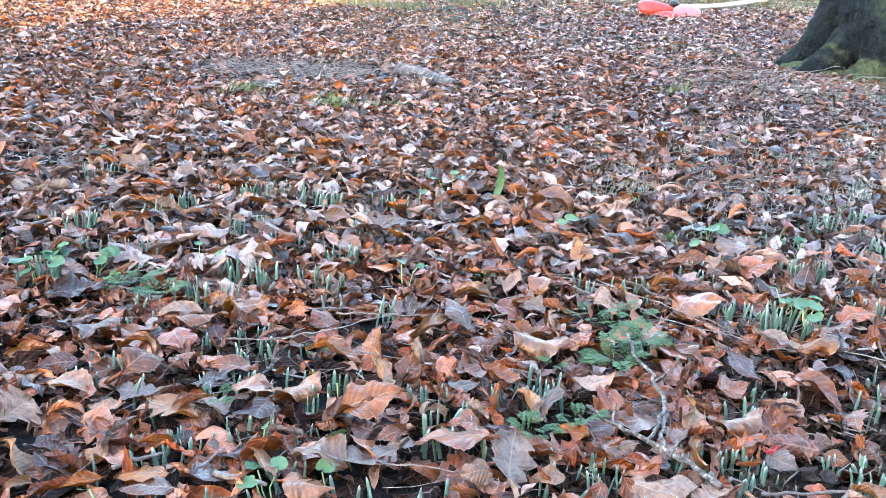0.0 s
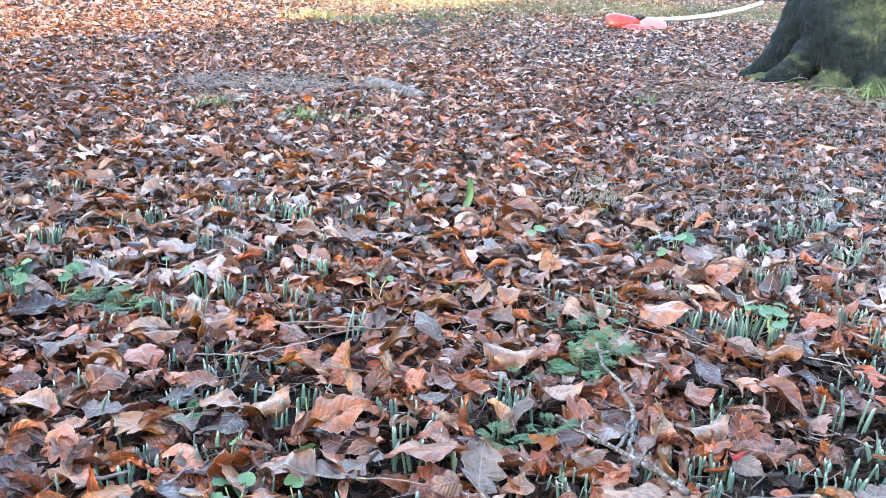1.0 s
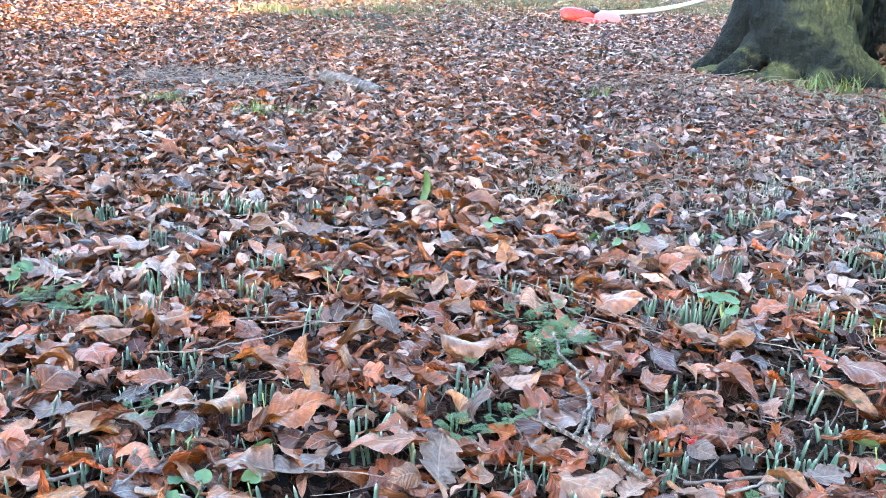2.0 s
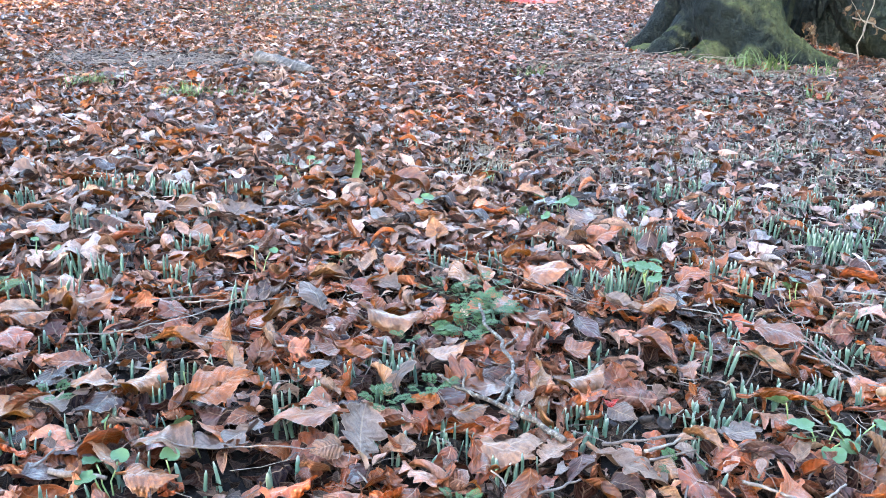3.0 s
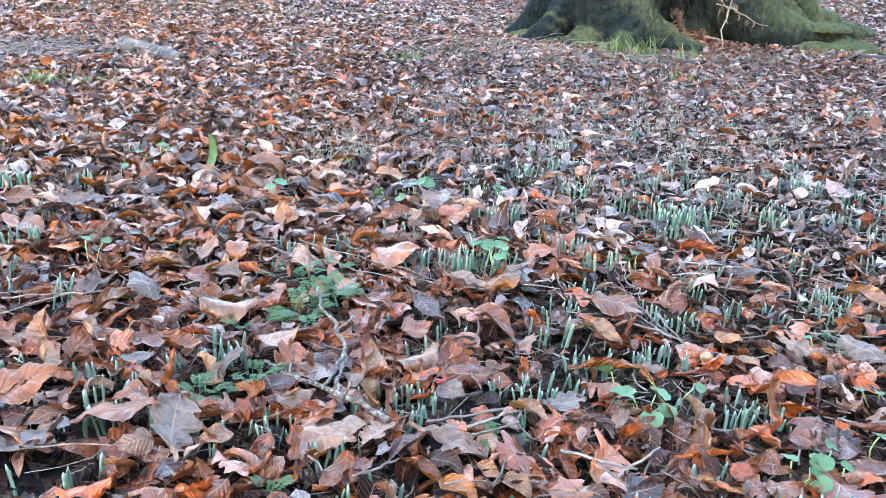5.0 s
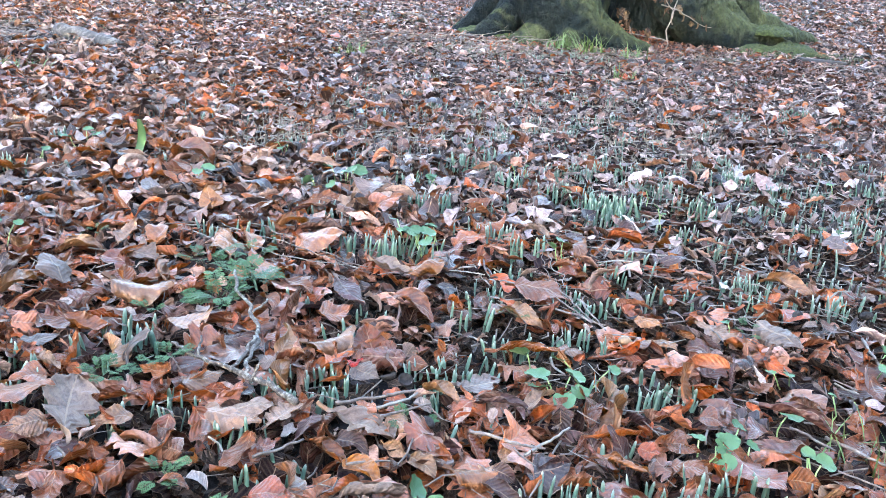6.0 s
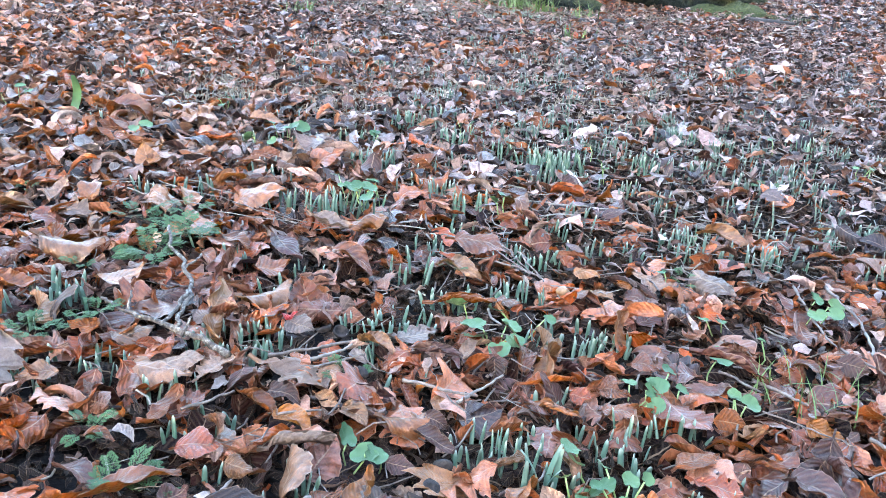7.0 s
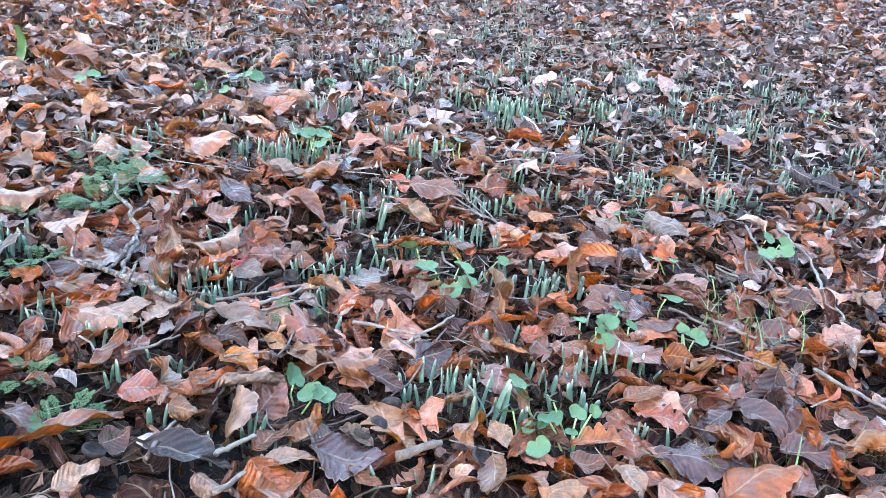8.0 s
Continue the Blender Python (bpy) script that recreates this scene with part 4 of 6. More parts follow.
RUSSET_LYING_C = [
    (0.573, 1.047, 5.2, 8.8, 5.3, -49, 17, 6, "beech"), (0.424, 1.709, 5.3, 8.7, 5.2, 53, -19, -12, "beech"), (0.451, 1.065, 3.9, 7.3, 4.5, 12, 0, 12, "beech"),
    (0.374, 0.658, 3.9, 7.1, 4.4, -63, 0, -21, "beech"), (0.535, 0.866, 3.9, 3.5, 2.4, -37, 0, 45, "beech"), (0.706, 0.874, 4.7, 9.9, 6, -27, -10, -9, "beech"),
    (0.69, 0.704, 3.9, 4.3, 2.6, -27, 0, 24, "beech"), (0.731, 0.718, 3.9, 8.2, 4.8, 70, 0, 39, "beech"), (0.807, 0.603, 3.9, 4.5, 2.6, -41, 0, 18, "beech"),
    (0.792, 0.555, 3.9, 4.9, 3, -28, 0, 3, "beech"), (0.648, 0.559, 3.9, 6.2, 3.5, 7, 0, -18, "beech"), (0.238, 0.525, 4.5, 9.4, 5.8, 5, -7, -21, "beech"),
]
RUSSET_LYING_D = [
    (0.206, 0.622, 3.9, 3.7, 2.2, -31, 0, 0, "beech"), (0.418, 0.474, 3.9, 5.3, 3.1, 34, 0, -15, "beech"), (0.412, 0.402, 3.9, 6.2, 3.7, 5, 0, -9, "beech"),
    (0.68, 0.412, 3.9, 6.1, 3.7, -60, 0, 12, "beech"), (0.827, 0.45, 3.9, 6.1, 3.8, 7, 0, -12, "beech"), (0.893, 0.424, 3.9, 6.2, 3.7, -42, 0, 12, "beech"),
    (0.701, 0.362, 3.9, 4.8, 2.9, -5, 0, 6, "beech"), (1.114, 0.603, 3.9, 4.6, 2.9, -47, 0, 6, "beech"), (0.885, 0.655, 3.9, 4, 2.4, -50, 0, 18, "beech"),
    (0.826, 1.101, 4.7, 10.5, 6.5, -23, 9, 6, "beech"),
]
ORANGE_LYING_A = [
    (-0.338, 0.783, 3.9, 7.8, 4.8, 155, 0, -6, "beech"), (0.259, 0.832, 3.9, 3.4, 2, -17, 0, 30, "beech"), (0.045, 1.357, 3.9, 4.1, 2.5, -36, 0, 18, "beech"),
    (-0.938, 1.537, 3.9, 7, 4.3, -135, 0, -6, "beech"), (-0.864, 1.635, 3.9, 6.6, 4.1, 51, 0, 12, "beech"), (-0.688, 1.645, 4.2, 8.7, 5.4, -19, 5, 0, "beech"),
    (-0.463, 1.664, 3.9, 8, 4.7, 43, 0, 3, "beech"), (0.086, 1.671, 3.9, 7.3, 4.2, -32, 0, -3, "beech"), (0.31, 0.684, 3.9, 4, 2.3, 10, 0, 3, "beech"),
    (0.679, 0.81, 3.9, 4.5, 2.9, 26, 0, 30, "beech"), (0.762, 0.6, 3.9, 3.2, 1.9, -42, 0, 36, "beech"), (0.305, 0.581, 3.9, 5, 3, -15, 0, 15, "beech"),
]
ORANGE_LYING_B = [
    (0.863, 0.536, 3.9, 9, 5.9, -77, 0, -3, "oak"), (0.816, 0.4, 3.9, 5.4, 3.6, -43, 0, 9, "oak"),
]
TAN_LYING_A = [
    (-0.569, 0.938, 4, 8.8, 5.4, 172, -1, 3, "beech"), (-0.518, 1.082, 3.9, 8.1, 4.9, 172, 0, 3, "beech"), (-0.442, 1.282, 4, 9.9, 6.9, 162, -2, 0, "oak"),
    (-0.296, 0.966, 3.9, 7.3, 4.6, -180, 0, 0, "beech"), (-0.221, 0.972, 3.9, 8.5, 5.1, 58, 0, -9, "beech"), (-0.446, 0.767, 3.9, 4.4, 2.7, 178, 0, -24, "beech"),
    (-0.391, 0.894, 3.9, 9.9, 6.3, 152, 0, 15, "oak"), (-0.508, 0.688, 3.9, 3.8, 2.3, -136, 0, -30, "beech"), (-0.161, 0.718, 3.9, 6.6, 4, -9, 0, -6, "beech"),
    (-0.234, 0.784, 4.1, 8.8, 5.1, 119, -2, 42, "beech"), (-0.159, 0.78, 4.2, 8.8, 5.2, 166, -3, 3, "beech"), (-0.491, 0.889, 3.9, 4.9, 3, -163, 0, -12, "beech"),
]
TAN_LYING_B = [
    (-0.124, 1.123, 5.6, 8.7, 5.1, 96, -22, -48, "beech"), (-0.046, 1.209, 5, 8.7, 5.2, 44, -14, 21, "beech"), (0.043, 0.768, 3.9, 4.5, 2.7, -157, 0, -27, "beech"),
    (0.136, 0.772, 3.9, 4.4, 2.6, -174, 0, -30, "beech"), (0.149, 1.176, 4.4, 10.5, 6.9, -5, 5, -6, "beech"), (0.226, 1.034, 4.7, 8.8, 5.1, 13, -10, 0, "beech"),
    (0.241, 0.862, 3.9, 6.1, 3.6, 27, 0, 9, "beech"), (0.033, 1.424, 3.9, 8, 5, -2, 0, 9, "beech"), (0.289, 1.378, 5.2, 8.7, 5.2, 96, -17, 21, "beech"),
    (-1.049, 2.35, 5.8, 8.8, 5.3, -177, -25, -48, "beech"), (-0.843, 2.22, 4.4, 10.5, 6.4, -160, 6, -18, "beech"), (-0.99, 2.11, 4.6, 10.5, 7.2, -156, 6, 3, "beech"),
]
TAN_LYING_C = [
    (-0.715, 1.528, 3.9, 8.3, 5.1, -34, 0, -6, "beech"), (-0.505, 2.536, 5.4, 8.7, 5.2, -15, 20, 24, "beech"), (-0.594, 1.693, 5, 8.7, 5.1, -36, 15, -3, "beech"),
    (-0.258, 1.673, 4.5, 8.7, 5.3, -44, 8, 24, "beech"), (-0.286, 1.489, 3.9, 6.7, 3.9, 25, 0, 21, "beech"), (0.268, 1.655, 6.2, 8.7, 5.3, 105, -31, -9, "beech"),
    (0.314, 2.011, 3.9, 6.9, 4.2, 134, 0, -45, "beech"), (0.591, 1.617, 4, 8.8, 5.2, -158, 1, -15, "beech"), (0.659, 1.794, 4.6, 10.5, 7, -15, -7, 6, "beech"),
    (0.401, 2.044, 6.3, 10.5, 6.8, -2, -26, 21, "beech"), (0.177, 1.479, 4.4, 8.8, 5.3, 61, -6, -9, "beech"), (0.301, 1.403, 4.8, 8.7, 5.3, 103, -13, 27, "beech"),
]
TAN_LYING_D = [
    (0.334, 1.418, 4.8, 8.8, 5.4, 98, -12, 36, "beech"), (0.426, 1.512, 4.5, 8.8, 5.5, 25, -7, 3, "beech"), (0.472, 1.394, 5.5, 10.5, 6.7, -8, -17, 9, "beech"),
    (0.367, 1.252, 3.9, 7.9, 4.9, 40, 0, -6, "beech"), (0.428, 0.947, 4.2, 8.8, 5, 25, -4, -21, "beech"), (0.341, 0.852, 4.2, 8.7, 5.1, 82, -4, 60, "beech"),
    (0.271, 0.753, 3.9, 8, 4.7, -27, 0, 6, "beech"), (0.547, 0.775, 3.9, 6.3, 3.7, -53, 0, 0, "beech"), (0.472, 0.706, 3.9, 4.5, 2.7, -69, 0, 9, "beech"),
    (0.782, 0.882, 3.9, 4.2, 2.6, -34, 0, 12, "beech"), (0.76, 0.685, 3.9, 8.8, 5.2, 52, 0, -60, "beech"), (0.901, 0.751, 5, 8.8, 5.2, 53, -14, 69, "beech"),
]
TAN_LYING_E = [
    (0.716, 0.58, 3.9, 6.9, 4.4, -49, 0, 0, "oak"), (1.009, 0.921, 3.9, 3.8, 2.3, -62, 0, 48, "beech"), (0.97, 0.976, 3.9, 4.9, 2.8, -39, 0, 6, "beech"),
    (0.921, 0.9, 3.9, 4.9, 2.8, 32, 0, -12, "beech"), (0.536, 0.589, 3.9, 7, 4.1, 1, 0, -15, "beech"), (0.582, 0.614, 3.9, 4.1, 2.5, -87, 0, -12, "beech"),
    (0.389, 0.516, 4.2, 8.8, 5, 74, -3, -63, "beech"), (0.321, 0.61, 3.9, 6.8, 4, 91, 0, 66, "beech"), (0.34, 0.538, 3.9, 3.3, 2, -41, 0, 33, "beech"),
    (0.616, 0.494, 3.9, 5.9, 4.3, -162, 0, -33, "oak"), (0.612, 0.436, 3.9, 5.5, 3.3, -125, 0, 48, "beech"), (0.6, 0.366, 3.9, 6.4, 3.7, -119, 0, 39, "beech"),
]
TAN_LYING_F = [
    (0.532, 0.463, 3.9, 8.5, 5.5, 94, 0, 27, "oak"), (0.68, 0.478, 3.9, 5.6, 3.4, -90, 0, -6, "beech"), (0.658, 0.329, 3.9, 5.1, 3, 6, 0, -12, "beech"),
    (0.726, 0.324, 3.9, 5.1, 3.1, -95, 0, -9, "beech"),
]
PALE_LYING_A = [
    (-0.603, 0.863, 3.9, 6.7, 4.9, 79, 0, 39, "oak"), (-0.503, 1.235, 3.9, 8.4, 5.2, -159, 0, -6, "beech"), (-0.547, 0.753, 4.1, 8.7, 5.4, 123, -3, 57, "beech"),
    (-0.649, 0.956, 3.9, 5.7, 3.5, -172, 0, 6, "beech"), (-0.11, 1.039, 4.2, 8.8, 5.4, 103, -4, 51, "beech"), (-0.057, 1.115, 4.2, 8.7, 5, 101, -3, 45, "beech"),
    (0.042, 0.935, 3.9, 5.9, 3.8, 130, 0, 3, "oak"), (0.18, 1.266, 4.3, 9.9, 6.6, 98, -4, 30, "oak"), (0.356, 0.966, 4.5, 8.8, 5.2, 76, -7, 54, "beech"),
    (0.117, 0.963, 4.1, 8.7, 5.2, 102, -3, 51, "beech"), (0.297, 0.772, 3.9, 7.1, 4.4, 16, 0, -9, "beech"), (-1.177, 1.962, 5, 9.8, 6.4, 151, -13, 3, "oak"),
]
PALE_LYING_B = [
    (-0.818, 1.769, 4, 10, 6.4, -32, 1, 0, "oak"), (-0.45, 1.948, 5.1, 8.8, 5.4, -58, 16, -24, "beech"), (0.575, 1.652, 5.7, 8.7, 5.3, 49, -24, -21, "beech"),
    (0.738, 1.739, 4.6, 8.8, 5.3, 114, -9, 6, "beech"), (0.112, 1.467, 5.3, 8.7, 5.2, 66, -18, -15, "beech"), (0.334, 0.752, 3.9, 6.6, 4.3, 49, 0, -12, "oak"),
    (0.422, 0.709, 4.4, 10, 6.6, -42, 6, -18, "oak"), (0.453, 0.649, 3.9, 4.1, 2.8, -54, 0, 36, "beech"), (0.676, 0.743, 3.9, 6.8, 4, 34, 0, -18, "beech"),
    (0.773, 0.744, 4.1, 8.8, 5.1, 72, -2, 39, "beech"), (0.953, 0.891, 3.9, 4.8, 2.8, -63, 0, -3, "beech"), (1.067, 0.925, 3.9, 7.5, 5.2, -52, 0, 6, "oak"),
]
PALE_LYING_C = [
    (0.476, 0.614, 3.9, 5, 3.1, -70, 0, 15, "beech"), (0.425, 0.432, 3.9, 5.7, 3.5, -3, 0, -9, "beech"), (0.243, 0.46, 3.9, 5.1, 3.2, 38, 0, 9, "beech"),
    (0.353, 0.416, 3.9, 4.4, 2.5, -52, 0, -12, "beech"), (0.636, 0.427, 3.9, 4.8, 2.9, 86, 0, -18, "beech"), (1.298, 0.583, 3.9, 5.2, 3.4, -56, 0, 21, "oak"),
    (1.152, 0.458, 3.9, 9, 5.8, 36, 0, -57, "oak"), (0.932, 0.478, 3.9, 5.9, 3.6, 11, 0, -15, "beech"), (0.753, 1.015, 4.1, 8.8, 5.4, -61, 2, 3, "beech"),
]
GREY_LYING_A = [
    (-0.457, 0.941, 3.9, 7.4, 4.6, -173, 0, 0, "oak"), (-0.342, 0.908, 3.9, 6.6, 4.3, -32, 0, -12, "oak"), (-0.22, 0.844, 3.9, 6.4, 3.7, 166, 0, 3, "beech"),
    (-0.088, 0.792, 3.9, 8.7, 5.5, -146, 0, 9, "oak"), (0.089, 0.778, 5.4, 10, 6.5, 86, -17, 39, "oak"), (0.15, 0.973, 4.1, 8.7, 5.4, 75, -2, -48, "beech"),
    (0.005, 1.279, 5.4, 8.7, 5.2, 119, -20, 18, "beech"), (-0.067, 1.315, 4.9, 8.8, 5.3, 56, -14, -6, "beech"), (0.022, 1.008, 3.9, 5.4, 3.3, 17, 0, 3, "beech"),
    (-0.802, 1.395, 3.9, 6.9, 4.2, 38, 0, 36, "beech"), (0.13, 1.362, 3.9, 8.8, 5.6, -26, 0, 18, "oak"), (0.589, 1.256, 4.6, 8.8, 5.3, -20, 9, 6, "beech"),
]
GREY_LYING_B = [
    (0.457, 0.85, 3.9, 4.9, 3, -50, 0, 21, "beech"), (0.602, 0.791, 3.9, 7.4, 4.8, 5, 0, -3, "oak"), (0.415, 0.563, 3.9, 8.5, 4.8, -15, 0, -9, "beech"),
    (0.494, 0.456, 3.9, 4.3, 2.8, 125, 0, -15, "oak"), (1.158, 0.879, 4, 10, 6.7, 100, -2, -18, "oak"),
]
DARK_LYING_A = [
    (-0.617, 1.005, 3.9, 6.5, 3.9, -154, 0, -27, "beech"), (-0.517, 0.773, 3.9, 6.8, 4.2, 169, 0, 9, "beech"), (-0.277, 0.9, 3.9, 7.2, 4.2, -120, 0, 12, "beech"),
    (0.291, 0.983, 3.9, 6, 3.6, 24, 0, 15, "beech"), (0.023, 1.114, 3.9, 7.5, 4.3, 153, 0, 0, "beech"), (0.483, 1.122, 4.9, 8.7, 5.5, -68, 14, -18, "beech"),
    (0.405, 0.665, 3.9, 5.6, 3.4, -48, 0, 15, "beech"), (0.354, 0.71, 3.9, 6.8, 4.1, -118, 0, 45, "beech"), (0.617, 0.736, 3.9, 7.4, 4.5, -19, 0, 0, "beech"),
    (0.336, 0.458, 4.3, 8.8, 5.1, -35, 6, -9, "beech"), (0.191, 0.557, 3.9, 6.8, 4, -57, 0, -24, "beech"), (0.276, 0.506, 3.9, 3.9, 3.2, 26, 0, 33, "beech"),
]
DARK_LYING_B = [
    (0.502, 0.513, 3.9, 3.4, 2.1, -32, 0, 42, "beech"), (0.552, 0.55, 3.9, 6.5, 3.9, -58, 0, 12, "beech"), (0.478, 0.428, 3.9, 8.1, 4.8, -28, 0, -6, "beech"),
    (0.8, 0.334, 3.9, 7.6, 5, -36, 0, 6, "oak"), (0.957, 0.378, 3.9, 8.7, 4.9, -120, 0, -39, "beech"), (0.94, 0.309, 3.9, 8, 4.7, -15, 0, 3, "beech"),
    (0.912, 0.363, 3.9, 7.9, 4.9, -77, 0, 3, "beech"), (1.187, 0.595, 3.9, 4.5, 3.3, -47, 0, 51, "beech"), (0.988, 0.593, 5.5, 10.5, 6.8, -46, 16, -6, "beech"),
]
AMBER_LYING_A = [
    (-0.438, 0.702, 3.9, 5.1, 3.1, -146, 0, -6, "beech"), (-0.7, 1.041, 3.9, 5.1, 3.1, -134, 0, -45, "beech"), (-0.511, 1.043, 3.9, 5.5, 3.4, -179, 0, -9, "beech"),
    (-0.371, 0.727, 3.9, 6.6, 4.2, -163, 0, 9, "beech"), (-0.109, 0.914, 5.4, 9.8, 5.8, 14, -18, 9, "beech"), (0.18, 0.892, 3.9, 5.5, 3.3, 143, 0, -24, "beech"),
    (-0.819, 1.95, 4.7, 10, 6, 21, 10, 12, "beech"), (0.429, 1.911, 3.9, 8.8, 5.1, 16, 0, 18, "beech"), (0.654, 1.246, 4.5, 8.7, 5.1, 13, -8, 0, "beech"),
    (0.788, 1.403, 4.3, 8.7, 5.3, 15, -6, 3, "beech"), (0.271, 0.661, 4.1, 8.8, 5, -125, 3, 33, "beech"), (0.408, 0.608, 3.9, 6.5, 3.9, -63, 0, 3, "beech"),
]
AMBER_LYING_B = [
    (0.74, 0.644, 3.9, 7.3, 4.8, 2, 0, -21, "beech"), (0.454, 0.482, 3.9, 7.9, 4.6, 54, 0, -21, "beech"), (0.484, 0.393, 3.9, 4.7, 2.8, -57, 0, -12, "beech"),
    (0.728, 0.386, 3.9, 5.9, 4, -15, 0, -3, "oak"), (0.909, 0.503, 3.9, 4, 2.4, -33, 0, 48, "beech"), (1.014, 0.461, 3.9, 5.3, 3.2, -72, 0, 33, "beech"),
    (1.025, 0.364, 3.9, 5.3, 3.9, -52, 0, 45, "beech"), (0.84, 0.273, 5.1, 8.8, 5.4, -8, -16, -18, "beech"), (1.006, 0.306, 3.9, 6.7, 4.1, 10, 0, -27, "beech"),
]
LYING = RUSSET_LYING_A + RUSSET_LYING_B + RUSSET_LYING_C + RUSSET_LYING_D + ORANGE_LYING_A + ORANGE_LYING_B + TAN_LYING_A + TAN_LYING_B + TAN_LYING_C + TAN_LYING_D + TAN_LYING_E + TAN_LYING_F + PALE_LYING_A + PALE_LYING_B + PALE_LYING_C + GREY_LYING_A + GREY_LYING_B + DARK_LYING_A + DARK_LYING_B + AMBER_LYING_A + AMBER_LYING_B
TWIGS_A = [
    (-0.15, 0.78, 0.03, 0.76, 3), (-0.22, 1.26, -0.02, 1.29, 4), (-1.03, 1.68, -0.94, 1.86, 13),
    (0.29, 1.53, 0.42, 1.38, 3), (0.42, 1.38, 0.52, 1.25, 3), (0.51, 1.74, 0.73, 1.88, 4), (-0.23, 1.13, -0.06, 1.07, 3), (0.55, 0.67, 0.63, 0.62, 6), (0.6, 0.61, 0.68, 0.66, 5),
    (0.52, 0.41, 0.57, 0.42, 13), (1.29, 0.84, 1.2, 0.64, 6), (1.2, 0.64, 1.21, 0.55, 6), (0.97, 0.61, 0.99, 0.55, 5), (0.45, 0.74, 0.51, 0.77, 6), (0.45, 0.72, 0.52, 0.74, 5),
    (0.96, 0.51, 1.02, 0.42, 3),
]
TWIGS_B = [
    (0.77, 1.17, 0.84, 1.12, 3), (0.84, 1.12, 0.86, 0.97, 4), (0.21, 1.5, 0.53, 1.25, 3), (0.5, 2.3, 0.84, 2.45, 4), (1.28, 2.3, 1.5, 2.5, 6), (0.93, 1.36, 0.85, 1.12, 2),
    (0.3, 0.46, 0.33, 0.51, 6), (0.36, 0.45, 0.4, 0.47, 7), (3.44, 2.85, 4.58, 3.71, 9), (1.04, 2.42, 1.52, 2.56, 4), (1.2, 1.28, 1.54, 1.36, 4), (1.61, 2.01, 1.77, 1.94, 4),
    (0.99, 1.34, 1.2, 1.26, 5), (0.39, 0.62, 0.44, 0.62, 4), (1.59, 1.12, 1.65, 1.0, 4),
]
TWIGS_C = [
    (0.32, 1.55, 0.44, 1.41, 4), (0.44, 1.41, 0.54, 1.26, 3.5), (0.20, 1.53, 0.31, 1.49, 3), (0.33, 1.75, 0.54, 1.91, 4), (0.54, 1.91, 0.74, 1.97, 3),
    (0.29, 0.65, 0.35, 0.68, 5), (1.35, 0.83, 1.28, 0.67, 7),
    (1.28, 0.67, 1.20, 0.53, 6), (1.05, 0.43, 1.07, 0.34, 7), (1.00, 0.58, 1.03, 0.51, 7), (0.78, 1.16, 0.86, 1.12, 4), (0.86, 1.12, 0.87, 0.95, 4),
    (0.95, 1.38, 0.88, 1.13, 3), (0.88, 1.07, 0.87, 0.94, 4), (0.35, 0.40, 0.40, 0.44, 7),
]
TWIGS_D = [
    (-0.41, 0.73, -0.36, 0.77, 8), (-0.31, 0.73, -0.29, 0.78, 5), (-0.28, 0.73, -0.21, 0.71, 10),
    (-1.12, 1.74, -1.07, 1.81, 16), (-1.07, 1.81, -1.03, 1.93, 14), (-0.38, 1.12, -0.27, 1.14, 4), (-0.28, 1.27, -0.17, 1.30, 4), (-0.29, 1.13, -0.11, 1.28, 3),
    (0.82, 1.03, 0.88, 0.96, 5), (0.91, 1.57, 1.00, 1.40, 3), (0.40, 0.76, 0.47, 0.77, 6), (0.47, 0.77, 0.52, 0.78, 6), 
    (1.57, 1.28, 1.74, 1.35, 4), (3.23, 3.08, 3.88, 3.57, 8), (1.18, 3.81, 1.49, 3.69, 6), (0.60, 2.36, 1.09, 2.83, 5),
]
ROUND_LEAVED_A = [
    (0.47, 0.57, 2, 2.6), (0.51, 0.57, 1, 2.8), (0.73, 0.88, 1, 2.6), (0.74, 0.81, 5, 3.2), (0.8, 0.84, 2, 2.4), (0.69, 0.45, 2, 2.6),
    (0.73, 0.48, 4, 2.4), (0.74, 0.43, 5, 1.7), (0.86, 0.62, 4, 2.3), (0.91, 0.61, 3, 1.8), (1.02, 0.67, 1, 3.2), (1.13, 0.7, 1, 1.4),
    (0.96, 0.54, 3, 2.2), (1.31, 0.8, 4, 2.8), (0.7, 1.41, 5, 3.0), (0.745, 1.46, 2, 3.2), (0.69, 1.51, 3, 2.6), (0.97, 1.32, 2, 2.6), (1.4, 1.73, 1, 2.4),
    (2.06, 1.82, 1, 2.6), (0.63, 1.98, 4, 3.4), (0.56, 1.89, 3, 3.0), (0.26, 2.0, 1, 3), (1.14, 0.8, 2, 1.8), (1.08, 0.61, 1, 1.6),
]
ROUND_LEAVED_B = [
    (0.86, 1.88, 2, 2.6), (1.15, 0.98, 1, 1.8), (1.35, 1.58, 2, 1.8), (2.07, 1.47, 3, 1.6), (1.15, 2.01, 2, 1.8), (-0.13, 0.86, 1, 2.6),
    (-0.22, 0.76, 3, 2.2), (-0.16, 0.78, 1, 2.4), (-0.86, 1.43, 5, 3.6), (-0.88, 1.53, 4, 3.6), (-0.78, 1.49, 4, 3.0), (-0.06, 2.39, 3, 3),
    (-0.15, 2.19, 2, 2.2), (0.26, 1.96, 1, 3), (-1.23, 2.6, 1, 3), (-0.26, 0.88, 1, 1.4), (-0.57, 1.58, 2, 1.8), (-0.17, 1.01, 1, 1.6),
    (-0.12, 1.54, 2, 1.8), (-0.43, 0.72, 1, 1.4), (0.51, 2.29, 3, 2.4),
]
